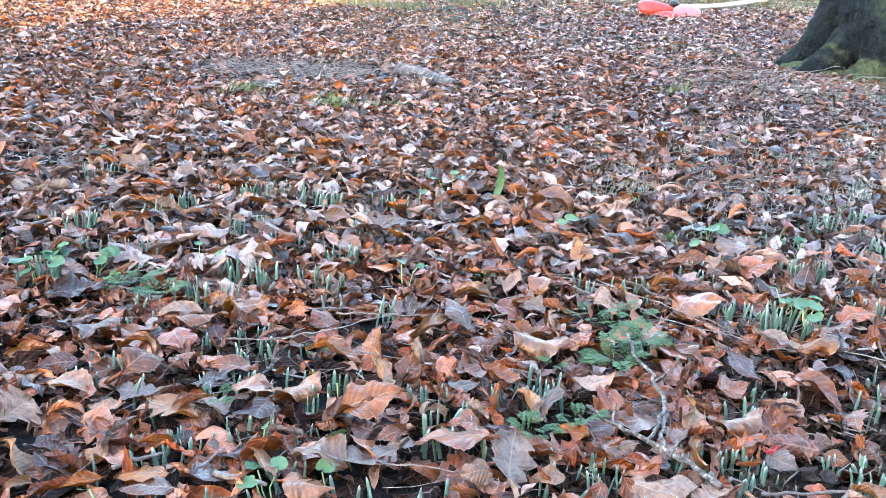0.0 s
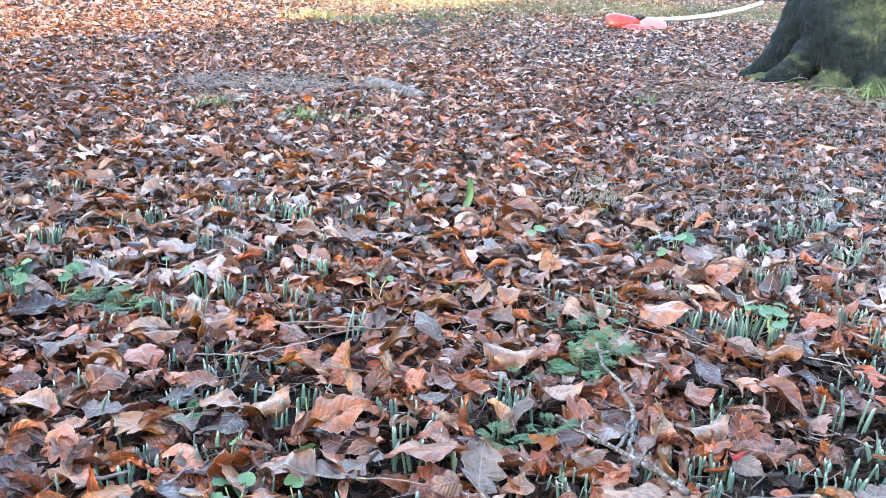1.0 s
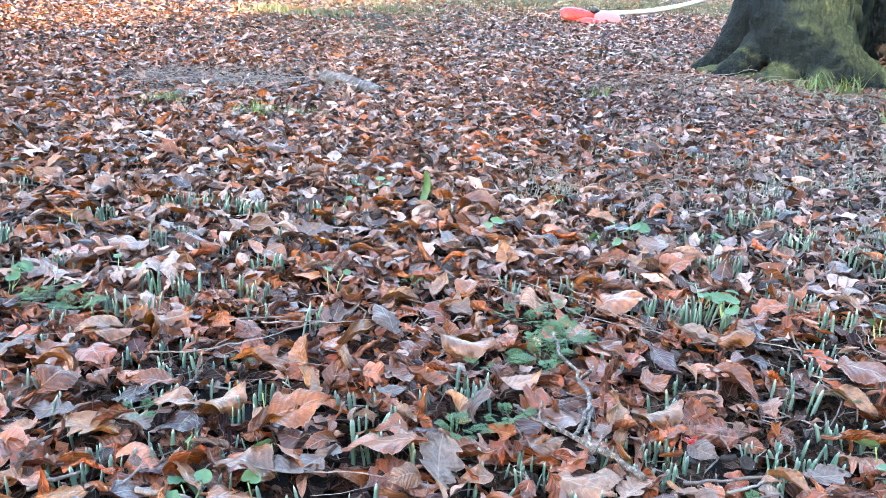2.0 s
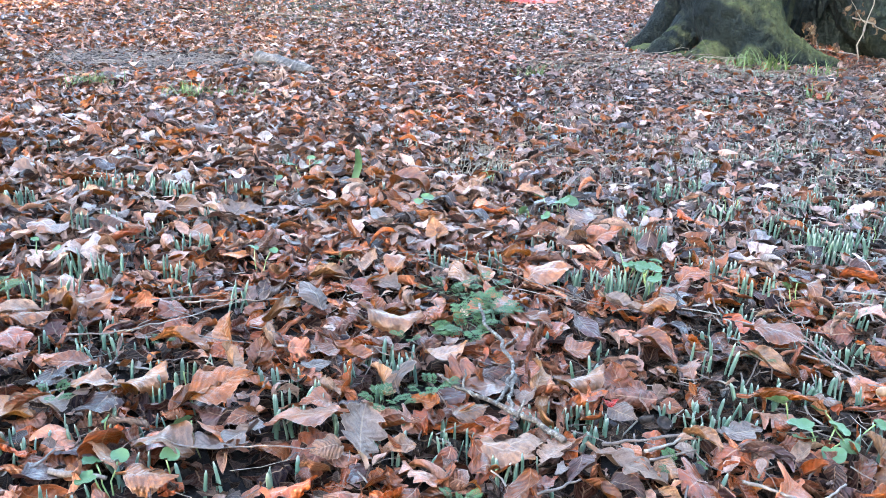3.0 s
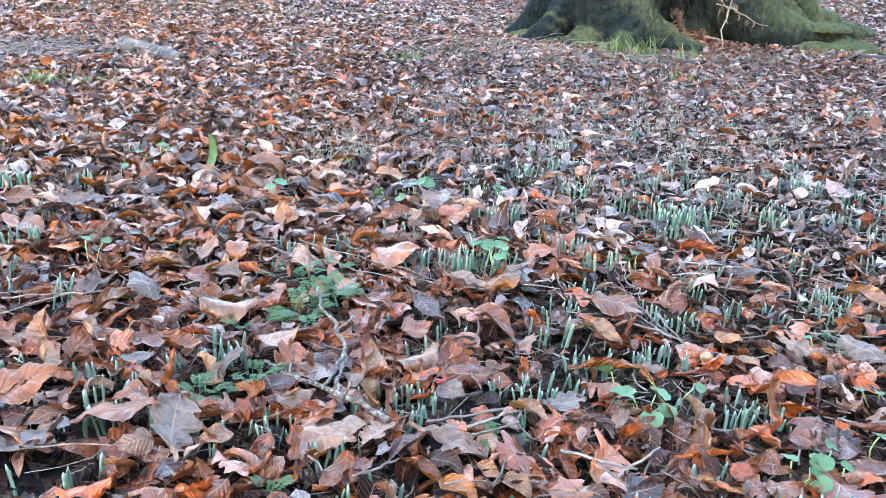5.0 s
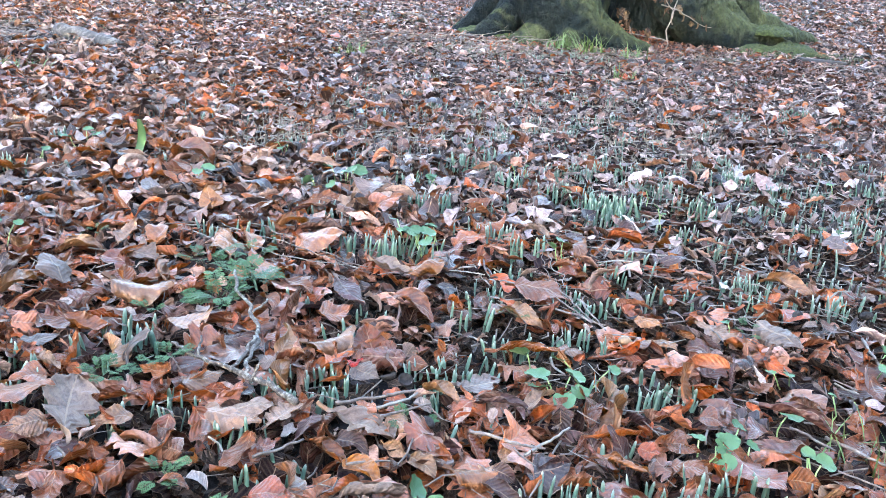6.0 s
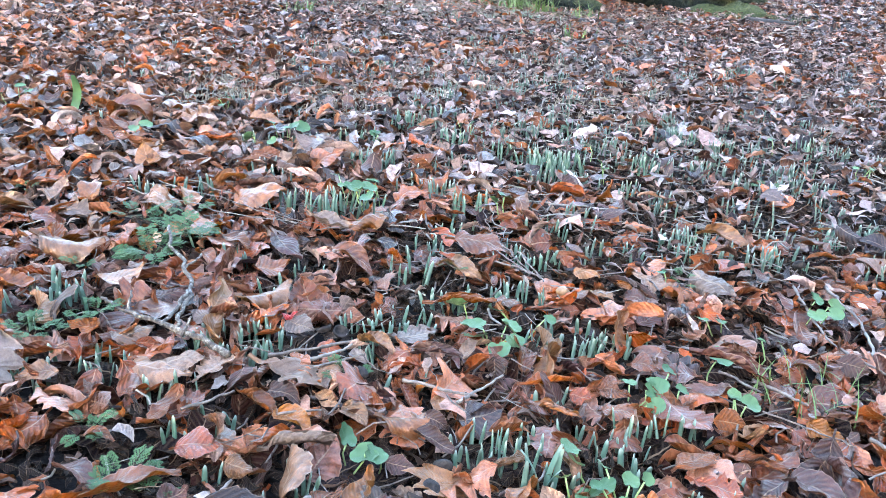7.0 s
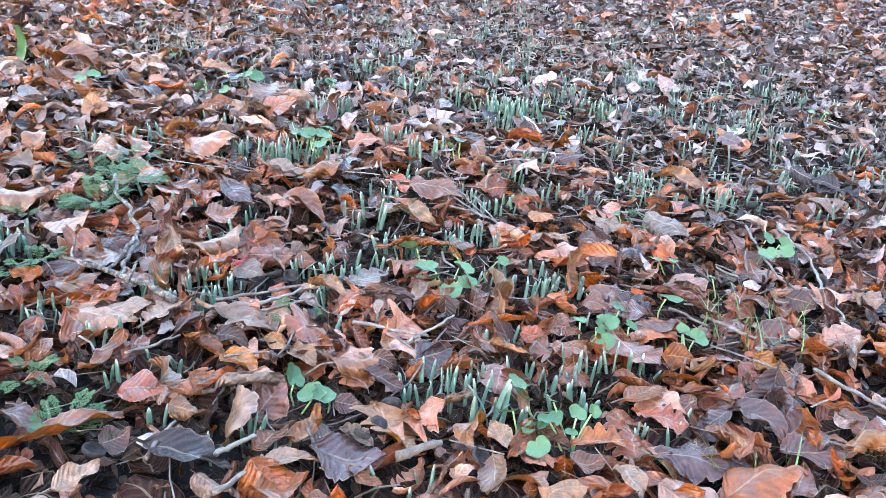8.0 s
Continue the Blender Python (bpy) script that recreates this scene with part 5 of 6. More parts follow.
FERNY = [
    (0.28, 1.18, 12, 4.2), (0.32, 1.25, 9, 3.8), (0.26, 1.35, 6, 3.4), (0.35, 1.26, 6, 3.2), (0.12, 0.92, 6, 2.4), (0.19, 0.96, 4, 2.2),
    (-0.67, 1.42, 9, 4.2), (-0.59, 1.37, 9, 3.8), (-0.36, 0.97, 5, 1.8), (0.14, 0.92, 3, 2.2), (0.05, 1.56, 5, 2), (-0.24, 1.15, 3, 1.6),
    (0.17, 1.14, 4, 1.8), (0.24, 0.58, 7, 2.6), (0.27, 0.56, 4, 1.8), (0.2, 0.68, 5, 2.0), (0.51, 0.75, 4, 2.2), (0.35, 1.39, 5, 2.8),
    (0.2, 0.97, 4, 2.4), (1.16, 0.95, 4, 1.8), (0.77, 1.06, 4, 1.6), (1.7, 1.4, 4, 2.4),
]
GRASS = [
    (1.03, 0.55, 10, 9), (1.1, 0.53, 8, 8), (1.07, 0.53, 6, 5), (0.83, 0.32, 6, 9), (1.93, 1.3, 7, 5), (0.97, 0.29, 5, 6),
    (-1.18, 4.01, 16, 9), (-0.66, 3.73, 12, 10), (-0.45, 3.73, 8, 8), (-1.12, 4.12, 12, 8), (-0.56, 3.8, 5, 7), (2.90, 5.75, 8, 16),
    (3.05, 5.62, 10, 18), (3.30, 5.36, 5, 14), (1.15, 4.82, 6, 12), (2.54, 4.07, 6, 10), (2.72, 5.92, 4, 10),
]


# ---------------------------------------------------------------- the carpet of leaves
STUBBLE = [
    (0.41, 2.31, 50), (0.47, 2.42, 70), (0.52, 2.38, 60), (0.60, 2.42, 60), (0.45, 2.62, 70), (0.55, 2.60, 40), (0.65, 2.72, 40), (0.78, 2.52, 50),
    (0.86, 2.45, 60), (0.94, 2.62, 60), (1.00, 2.44, 40), (0.72, 2.20, 40), (0.90, 2.18, 40), (1.06, 3.32, 60), (1.23, 3.40, 60), (1.10, 3.05, 50),
    (1.25, 2.92, 60), (1.20, 2.49, 70), (1.32, 2.62, 50), (1.45, 2.59, 60), (1.60, 2.40, 60), (1.75, 2.76, 60), (1.77, 2.40, 50), (1.55, 2.15, 60),
    (1.85, 2.10, 60), (1.35, 1.95, 40), (2.05, 2.50, 60), (2.20, 2.85, 50), (1.65, 3.20, 60), (0.80, 3.00, 40), (0.35, 2.85, 40), (1.95, 3.10, 50),
]
CLEAR = SHOOTS_A + SHOOTS_B + SHOOTS_C + SHOOTS_D + SHOOTS_E + SHOOTS_F + [(x, y, 6, 0) for x, y, n, w in ROUND_LEAVED_A + ROUND_LEAVED_B + FERNY] + [(0.085, 2.25, 30, 0), (0.085, 2.20, 30, 0), (0.12, 2.20, 20, 0)] + [(x, y, 42, 0) for x, y, n in STUBBLE]


def bleached(x, y):
    """Share of leaves that have gone grey in the damp hollow about the beech."""
    foot = 0.95 * np.exp(-((x - 2.2) / 1.3) ** 2 - ((y - 6.6) / 1.4) ** 2)
    rear = 0.7 * np.clip((x + 0.6) / 1.6, 0, 1) * np.clip((y - 6.0) / 2.0, 0, 1) * np.clip((12.9 - np.hypot(x - 0.1, y + 0.15)) / 0.5, 0, 1)
    hollow = 0.85 * np.clip((x - 0.75 + 0.4 * np.clip((y - 1.3) / 0.6, 0, 1)) / 0.85, 0, 1) * np.clip((7.5 - y) / 2.0, 0, 1) * np.clip(y + 0.6, 0, 1)
    return np.maximum(np.maximum(foot, rear), hollow)


def drifts(x, y):
    """Share of fallen beech leaves that the wind has gathered in loose, wandering drifts."""
    v = np.sin(2.9 * x + 1.1 * np.sin(2.3 * y)) + np.sin(2.4 * y + 1.3 * np.sin(1.9 * x + 0.7)) + 0.7 * np.sin(5.3 * x - 4.1 * y)
    return np.clip(0.45 + 0.55 * v, 0.05, 1.0)


def build_litter(name, label, bands, m, seed, share=None, narrow=1.0, curl=0.8):
    """Bands: density, from, to, azimuths, template grid, lift, size, tilt; share: which leaves, by place."""
    rng = np.random.default_rng(seed)
    groups = []
    for k, (dens, r0, r1, a0, a1, (nu, nv), lift, size, tilt) in enumerate(bands):
        temps = templates(26, nu, nv, 100 + k + seed, curl)
        temps = [(kind, co * np.array([1.0, narrow, 1.0]), f, uv) for kind, co, f, uv in temps]
        x, y = scatter(rng, dens, r0, r1, a0, a1, None if m is M_GAP_SHADE else CLEAR)
        if share:
            sel = rng.random(len(x)) < share(x, y)
            x, y = x[sel], y[sel]
        groups += litter_groups(rng, temps, x, y, lift, size, tilt)
    me = joined(name, groups)
    me.materials.append(m)
    return tagged(new(name, me), label, "leaf litter", kind="stuff")


# lower leaves, coloured near-black to deepen the shade between those on top
build_litter("wet_leaf_layer", "decaying leaves matted on the soil, coloured near-black as gap shade", [
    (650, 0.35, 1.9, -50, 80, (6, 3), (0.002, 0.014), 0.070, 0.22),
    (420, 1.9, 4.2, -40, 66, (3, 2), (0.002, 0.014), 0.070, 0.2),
    (220, 4.2, 8.0, -36, 58, (3, 2), (0.002, 0.016), 0.075, 0.2)], M_GAP_SHADE, 12)
build_litter("beech_litter", "russet and tan beech leaves heaped loosely over soil", [
    (1250, 0.35, 1.9, -50, 80, (14, 5), (0.008, 0.036), 0.060, 0.40)], M_FRESH, 24)
BANDS = [
    (820, 1.7, 4.2, -40, 66, (8, 3), (0.006, 0.058), 0.072, 0.30),
    (520, 4.2, 8.0, -36, 58, (5, 3), (0.002, 0.060), 0.074, 0.28),
    (330, 8.0, 13.0, -34, 52, (3, 2), (0.005, 0.05), 0.080, 0.24),
    (110, 13.0, 30.0, -33, 48, (2, 2), (0.005, 0.05), 0.12, 0.26),
    (190, 0.5, 4.5, 66, 320, (3, 2), (0.005, 0.04), 0.075, 0.25),
    (70, 4.5, 11.0, 58, 325, (2, 2), (0.005, 0.04), 0.11, 0.2)]
SCRAPS = [
    (800, 0.35, 1.9, -50, 80, (6, 3), (0.010, 0.042), 0.028, 0.6),
    (1000, 1.9, 4.2, -40, 66, (3, 2), (0.012, 0.052), 0.034, 0.6),
    (650, 4.2, 7.0, -36, 58, (3, 2), (0.012, 0.050), 0.036, 0.55)]
build_litter("leaf_litter", "damp brown beech and oak leaves strewn over the soil", BANDS, M_LITTER, 11, lambda x, y: 1 - bleached(x, y), 0.82)
build_litter("bleached_litter", "greyed rain-bleached leaves strewn in the damp hollow", BANDS[:3] + BANDS[4:], M_BLEACHED, 15, lambda x, y: (0.5 + 0.4 * np.clip((y - 7.0) / 2.0, 0, 1)) * bleached(x, y), 0.82)
build_litter("beech_drifts", "russet beech leaves blown together in loose drifts", [
    (260, 1.75, 4.2, -40, 66, (8, 3), (0.020, 0.060), 0.058, 0.42),
    (180, 4.2, 7.5, -36, 58, (4, 3), (0.020, 0.062), 0.062, 0.38)], M_FRESH, 27, drifts, 0.8)
build_litter("leaf_fragments", "small rolled scraps of broken brown leaves", SCRAPS, M_LITTER, 13, lambda x, y: 1 - bleached(x, y))
build_litter("leaf_fragments", "small greyed scraps of broken leaves", SCRAPS, M_BLEACHED, 16, bleached)
build_litter("leaf_shreds", "thin bleached shreds of broken leaves and stalks", [
    (2000, 1.3, 4.2, -5, 66, (4, 2), (0.010, 0.052), 0.042, 0.55),
    (1300, 4.2, 7.5, -5, 58, (3, 2), (0.012, 0.056), 0.052, 0.5)], M_BLEACHED, 17, bleached, 0.32)
build_litter("leaf_shreds", "thin brown shreds of broken leaves and stalks", [
    (600, 1.5, 4.2, -40, 66, (4, 2), (0.015, 0.056), 0.045, 0.55),
    (500, 4.2, 8.0, -36, 58, (3, 2), (0.015, 0.060), 0.055, 0.5)], M_LITTER, 18, lambda x, y: 1 - bleached(x, y), 0.34)


def hollow_heap():
    """Russet leaves blown into the hollow at the foot of the trunk."""
    rng = np.random.default_rng(19)
    n = 420
    x, y = 3.98 + rng.normal(0, 0.22, n), 6.52 + rng.normal(0, 0.16, n)
    R, sz, p = leaf_poses(rng, x, y, (0.0, 0.04), 0.075, 0.5)
    p[:, 2] += 0.16 * np.exp(-((x - 3.9) / 0.25) ** 2 - ((y - 6.6) / 0.2) ** 2) * rng.random(n)
    temps = templates(10, 6, 3, 190)
    pick = rng.integers(0, 10, n)
    me = joined("leaf_heap", [(t, R[pick == k], sz[pick == k], p[pick == k]) for k, t in enumerate(temps)])
    me.materials.append(M_FRESH)
    tagged(new("leaf_heap", me), "russet leaves heaped in the hollow between tree roots", "leaf litter", kind="stuff")


hollow_heap()


# ---------------------------------------------------------------- single fallen leaves
def leaf_pool(kind, count, seed, m, nu=24, nv=6, curl=1.0):
    rng = np.random.default_rng(seed)
    pool = []
    for k in range(count):
        co, f, uv = leaf_template(kind, nu + (10 if kind == "oak" else 0), nv, rng, curl)
        me = grid_mesh(kind + "_leaf", co, f, uv)
        me.materials.append(m)
        pool.append(me)
    return pool


def place_leaves(rows, m, words, seed):
    rng = np.random.default_rng(seed)
    pools = {"beech": leaf_pool("beech", 7, seed + 1, m), "oak": leaf_pool("oak", 6, seed + 2, m)}
    for k, (x, y, size, yaw, kind) in enumerate(rows):
        ob = new(kind + "_leaf", pools[kind][k % len(pools[kind])])
        heading = math.degrees(math.atan2(x, y + 0.15))
        ob.matrix_world = pose(*rest(x, y, 0.046 if y < 1.5 else 0.058 if y < 2.5 else 0.08), rng.normal(8, 10), rng.normal(0, 9), yaw - heading) @ Matrix.Scale(min(size, 9.0 if y < 1.3 else 12.0) / 100 * 1.04, 4)
        tagged(ob, words.format(kind), "leaf", "fallen leaves")


place_leaves(ORANGE_LEAVES, M_ORANGE, "bright orange-brown curled {} leaf on dark litter", 200)
place_leaves(RUSSET_LEAVES, M_RUSSET, "glossy russet-brown {} leaf curled on the litter", 210)
place_leaves(TAN_LEAVES_A + TAN_LEAVES_B, M_TAN, "dry pinkish-tan {} leaf lying on damp litter", 220)
place_leaves(GREY_LEAVES, M_GREYLEAF, "pale grey weathered {} leaf lying on litter", 230)
place_leaves(DARK_LEAVES, M_DARK, "wet purplish-dark {} leaf lying flat on soil", 240)
place_leaves([(0.445, 0.87, 2.4, 20, "beech")], M_REDLEAF, "small bright red {} leaf scrap among shoots", 250)


def lay_leaves(rows, m, words, seed):
    """Leaves whose lie is known: broad ones lie open, narrow ones are curled in."""
    open_pool = {"beech": leaf_pool("beech", 12, seed + 1, m, curl=0.75), "oak": leaf_pool("oak", 9, seed + 2, m, curl=0.5)}
    for k, (x, y, lift, length, width, yaw, pitch, roll, kind) in enumerate(rows):
        ob = new(kind + "_leaf", open_pool[kind][k % len(open_pool[kind])])
        full = 0.58 if kind == "beech" else 0.66
        L = length / 100
        ob.matrix_world = pose(*rest(x, y, lift / 100), roll, pitch, yaw) @ Matrix.Diagonal((L, width / 100 / full, 0.85 * L, 1))
        tagged(ob, words.format(kind), "leaf", "fallen leaves")


lay_leaves(RUSSET_LYING_A + RUSSET_LYING_B + RUSSET_LYING_C + RUSSET_LYING_D, M_RUSSET, "glossy russet-brown {} leaf lying on damp litter", 310)
lay_leaves(ORANGE_LYING_A + ORANGE_LYING_B, M_ORANGE, "bright rust-orange {} leaf lying on dark litter", 320)
lay_leaves(TAN_LYING_A + TAN_LYING_B + TAN_LYING_C + TAN_LYING_D + TAN_LYING_E + TAN_LYING_F, M_TAN, "dry pinkish-tan {} leaf lying on damp litter", 330)
lay_leaves(PALE_LYING_A + PALE_LYING_B + PALE_LYING_C, M_CREAM, "pale bleached pinkish {} leaf lying on litter", 340)
lay_leaves(GREY_LYING_A + GREY_LYING_B, M_GREYLEAF, "grey weathered {} leaf lying on litter", 350)
lay_leaves(DARK_LYING_A + DARK_LYING_B, M_DARK, "wet purplish-dark {} leaf lying on litter", 360)
lay_leaves(AMBER_LYING_A + AMBER_LYING_B, M_AMBER, "amber-brown {} leaf with ribbed veins on litter", 370)


def loose_leaves():
    rng = np.random.default_rng(31)
    pool = leaf_pool("beech", 16, 300, M_LEAF) + leaf_pool("oak", 9, 301, M_LEAF) + leaf_pool("piece", 4, 302, M_LEAF, 12, 4)
    n = 210
    x, y = rng.uniform(-0.55, 1.15, n), rng.uniform(0.34, 1.15, n)
    taken = np.array([(r[0], r[1]) for r in LYING + ORANGE_LEAVES + RUSSET_LEAVES + TAN_LEAVES_A + TAN_LEAVES_B + GREY_LEAVES + DARK_LEAVES] + [(r[0], r[1]) for r in CLEAR])
    free = [k for k in range(n) if rng.random() < cover(x[k:k + 1], y[k:k + 1])[0] and np.hypot(taken[:, 0] - x[k], taken[:, 1] - y[k]).min() > 0.034 and math.hypot(x[k] - 0.22, y[k] - 0.56) > 0.13 and math.hypot(x[k] - 0.95, y[k] - 0.43) > 0.11]
    for k in free:
        me = pool[rng.integers(len(pool))]
        ob = new(me.name.split(".")[0], me)
        ob.matrix_world = pose(*rest(x[k], y[k], rng.uniform(0.02, 0.04)), rng.normal(0, 22), rng.normal(0, 18), rng.uniform(0, 360)) @ Matrix.Scale(float(np.clip(rng.normal(0.062, 0.013), 0.04, 0.10)), 4)
        tagged(ob, "damp brown curled leaf lying on the litter", "leaf", "fallen leaves")


loose_leaves()


# ---------------------------------------------------------------- shoots
def shoot_arrays(h, w, lean, seed, rings=7, sides=7):
    """A blunt spear of folded leaf: flattened, widest below the middle, with a rounded tip."""
    rng = np.random.default_rng(seed)
    t = np.array([0, 0.25, 0.5, 0.74, 0.88, 0.96, 1.0])
    wid = w * np.array([0.78, 0.9, 1.0, 0.97, 0.82, 0.52, 0.12])
    th = np.linspace(0, 2 * np.pi, sides, endpoint=False)
    bend = rng.uniform(0, 6.28)
    cx, cy = lean * h * t ** 1.6 * np.cos(bend), lean * h * t ** 1.6 * np.sin(bend)
    X = cx[:, None] + wid[:, None] * np.cos(th)
    Y = cy[:, None] + 0.55 * wid[:, None] * np.sin(th)
    Z = np.repeat((h * t)[:, None], sides, 1)
    co = np.stack([X, Y, Z], -1).reshape(-1, 3)
    uv = np.stack(np.meshgrid(t, th / 6.3, indexing="ij"), -1).reshape(-1, 2)
    i, j = np.meshgrid(np.arange(rings - 1), np.arange(sides), indexing="ij")
    j2 = (j + 1) % sides
    f = np.stack([i * sides + j, i * sides + j2, (i + 1) * sides + j2, (i + 1) * sides + j], -1).reshape(-1, 4)
    return co, f, uv


def build_shoots():
    rng = np.random.default_rng(41)
    pool = []
    for k in range(8):
        me = grid_mesh("shoot", *shoot_arrays(1.0, 0.075 * (0.8 + 0.05 * k), 0.06 + 0.04 * (k % 4), 400 + k))
        me.materials.append(M_SHOOT)
        pool.append(me)
    for x, y, n, h in SHOOTS_A + SHOOTS_B + SHOOTS_C + SHOOTS_D + SHOOTS_E + SHOOTS_F:
        label = "cluster of short blue-green snowdrop shoots in leaf litter" if n > 2 else "lone blue-green snowdrop shoot in leaf litter"
        clump = thing("snowdrop_clump", label, "snowdrop shoots", rest(x, y), group="snowdrop clumps")
        spread = 0.0075 * math.sqrt(n) * 1.25
        for k in range(n if n < 3 else int((1.5 if y < 1.3 else 1.6) * n)):
            a, r = rng.uniform(0, 6.28), spread * math.sqrt(rng.random()) * (1.5 if n > 1 else 0)
            ob = part("shoot", pool[rng.integers(8)], clump)
            hh = h / 100 * rng.uniform(0.6, 1.05) + (0.022 if y < 1.3 else 0.048)
            ww = rng.uniform(0.7, 1.25) * (0.040 if y < 1.3 else 0.043)
            ob.matrix_local = pose(1.35 * r * math.cos(a), r * math.sin(a), -0.004, rng.normal(0, 6), rng.normal(0, 6), rng.uniform(0, 360)) @ Matrix.Diagonal((ww, ww, hh, 1))


build_shoots()


def far_shoots():
    """The carpet of small shoots farther off, past counting."""
    rng = np.random.default_rng(43)
    items = []
    beds = [(1.35, 1.9, 0.35, 0.35, 26), (2.0, 1.5, 0.4, 0.35, 28), (1.9, 2.4, 0.6, 0.5, 42), (1.15, 2.6, 0.5, 0.4, 28), (2.9, 3.0, 0.8, 0.6, 44), (-0.3, 1.75, 0.4, 0.35, 14),
            (0.9, 3.3, 0.5, 0.3, 16), (-0.7, 2.4, 0.35, 0.2, 9), (2.2, 3.9, 0.9, 0.5, 26), (3.2, 5.3, 0.9, 0.35, 22), (1.6, 1.2, 0.35, 0.25, 28), (1.0, 1.7, 0.3, 0.2, 9)]
    for bx, by, sx, sy, n in beds:
        for c in range(n):
            x, y = bx + rng.normal(0, sx), by + rng.normal(0, sy)
            for k in range(rng.integers(4, 12)):
                h = rng.uniform(0.048, 0.066)
                co, f, uv = shoot_arrays(h, 0.0028, rng.uniform(0, 0.25), int(rng.integers(1e6)), 7, 5)
                px, py = x + rng.normal(0, 0.026), y + rng.normal(0, 0.02)
                items.append((co + np.array([px, py, float(gz(px, py))]), f, uv))
    me = grid_mesh("snowdrop_carpet", *merge_arrays(items))
    me.materials.append(M_CARPET)
    tagged(new("snowdrop_carpet", me), "many small grey-green shoots pushing through the litter", "snowdrop shoots", kind="stuff")


far_shoots()


# ---------------------------------------------------------------- small green plants
def round_leaf_mesh(seed):
    """A cupped heart-shaped blade of unit width, stalk notch at the origin."""
    rng = np.random.default_rng(seed)
    n, k = 26, 5
    th = np.linspace(0, 2 * np.pi, n, endpoint=False)
    rim = 0.5 * (1 + 0.08 * np.cos(th) - 0.42 * np.exp(-((th - np.pi) / 0.3) ** 2) + 0.03 * np.sin(5 * th + rng.uniform(0, 6)))
    s = np.linspace(0.06, 1, k)
    X, Y = s[:, None] * rim * np.cos(th) + 0.30, s[:, None] * rim * np.sin(th)
    Z = 0.10 * s[:, None] ** 2 * (1 + 0.6 * np.cos(2 * th + rng.uniform(0, 6))) + 0.03 * np.sin(7 * th) * s[:, None] ** 2
    co = np.concatenate([np.stack([X, Y, Z], -1).reshape(-1, 3), [[0.30, 0, 0]]])
    i, j = np.meshgrid(np.arange(k - 1), np.arange(n), indexing="ij")
    j2 = (j + 1) % n
    q = np.stack([i * n + j, (i + 1) * n + j, (i + 1) * n + j2, i * n + j2], -1).reshape(-1, 4)
    jj = np.arange(n)
    f = np.concatenate([q[:, [0, 1, 2]], q[:, [0, 2, 3]], np.stack([np.full(n, len(co) - 1), jj, (jj + 1) % n], -1)])
    uv = co[:, :2] * 0.8 + 0.5
    me = grid_mesh("blade", co, f, uv)
    me.materials.append(M_ROUND)
    return me


def nearer(x, y):
    """The rooting point of a plant whose leaves stand a little above the litter."""
    return 0.05 + (x - 0.05) * 0.955, (y + 0.15) * 0.955 - 0.15


def build_round_leaved():
    rng = np.random.default_rng(51)
    pool = [round_leaf_mesh(500 + k) for k in range(6)]
    for x, y, n, w in ROUND_LEAVED_A + ROUND_LEAVED_B:
        plant = thing("celandine", "small plant with rounded blue-green leaves on thin stalks", "plant", rest(*nearer(x, y)), group="celandine plants")
        for k in range(n):
            a = rng.uniform(0, 360)
            r = (0.008 + 0.014 * rng.random()) * (1.0 if n > 1 else 0.3)
            hx, hy, hz = r * 1.6 * math.cos(radians(a)), r * 1.6 * math.sin(radians(a)), rng.uniform(0.042, 0.058) + (0.02 if y > 1.2 else 0)
            stalk = part("stalk", tube("stalk", crooked((0, 0, 0), (hx, hy, hz), 5, 0.3, rng), [0.0011] * 5, 5, M_STALK, k), plant)
            b = part("blade", pool[rng.integers(6)], stalk)
            s = w / 100 * rng.uniform(0.75, 1.1) * 1.12
            b.matrix_local = pose(hx, hy, hz, rng.normal(18, 14), rng.normal(0, 14), a) @ Matrix.Scale(s, 4)


build_round_leaved()


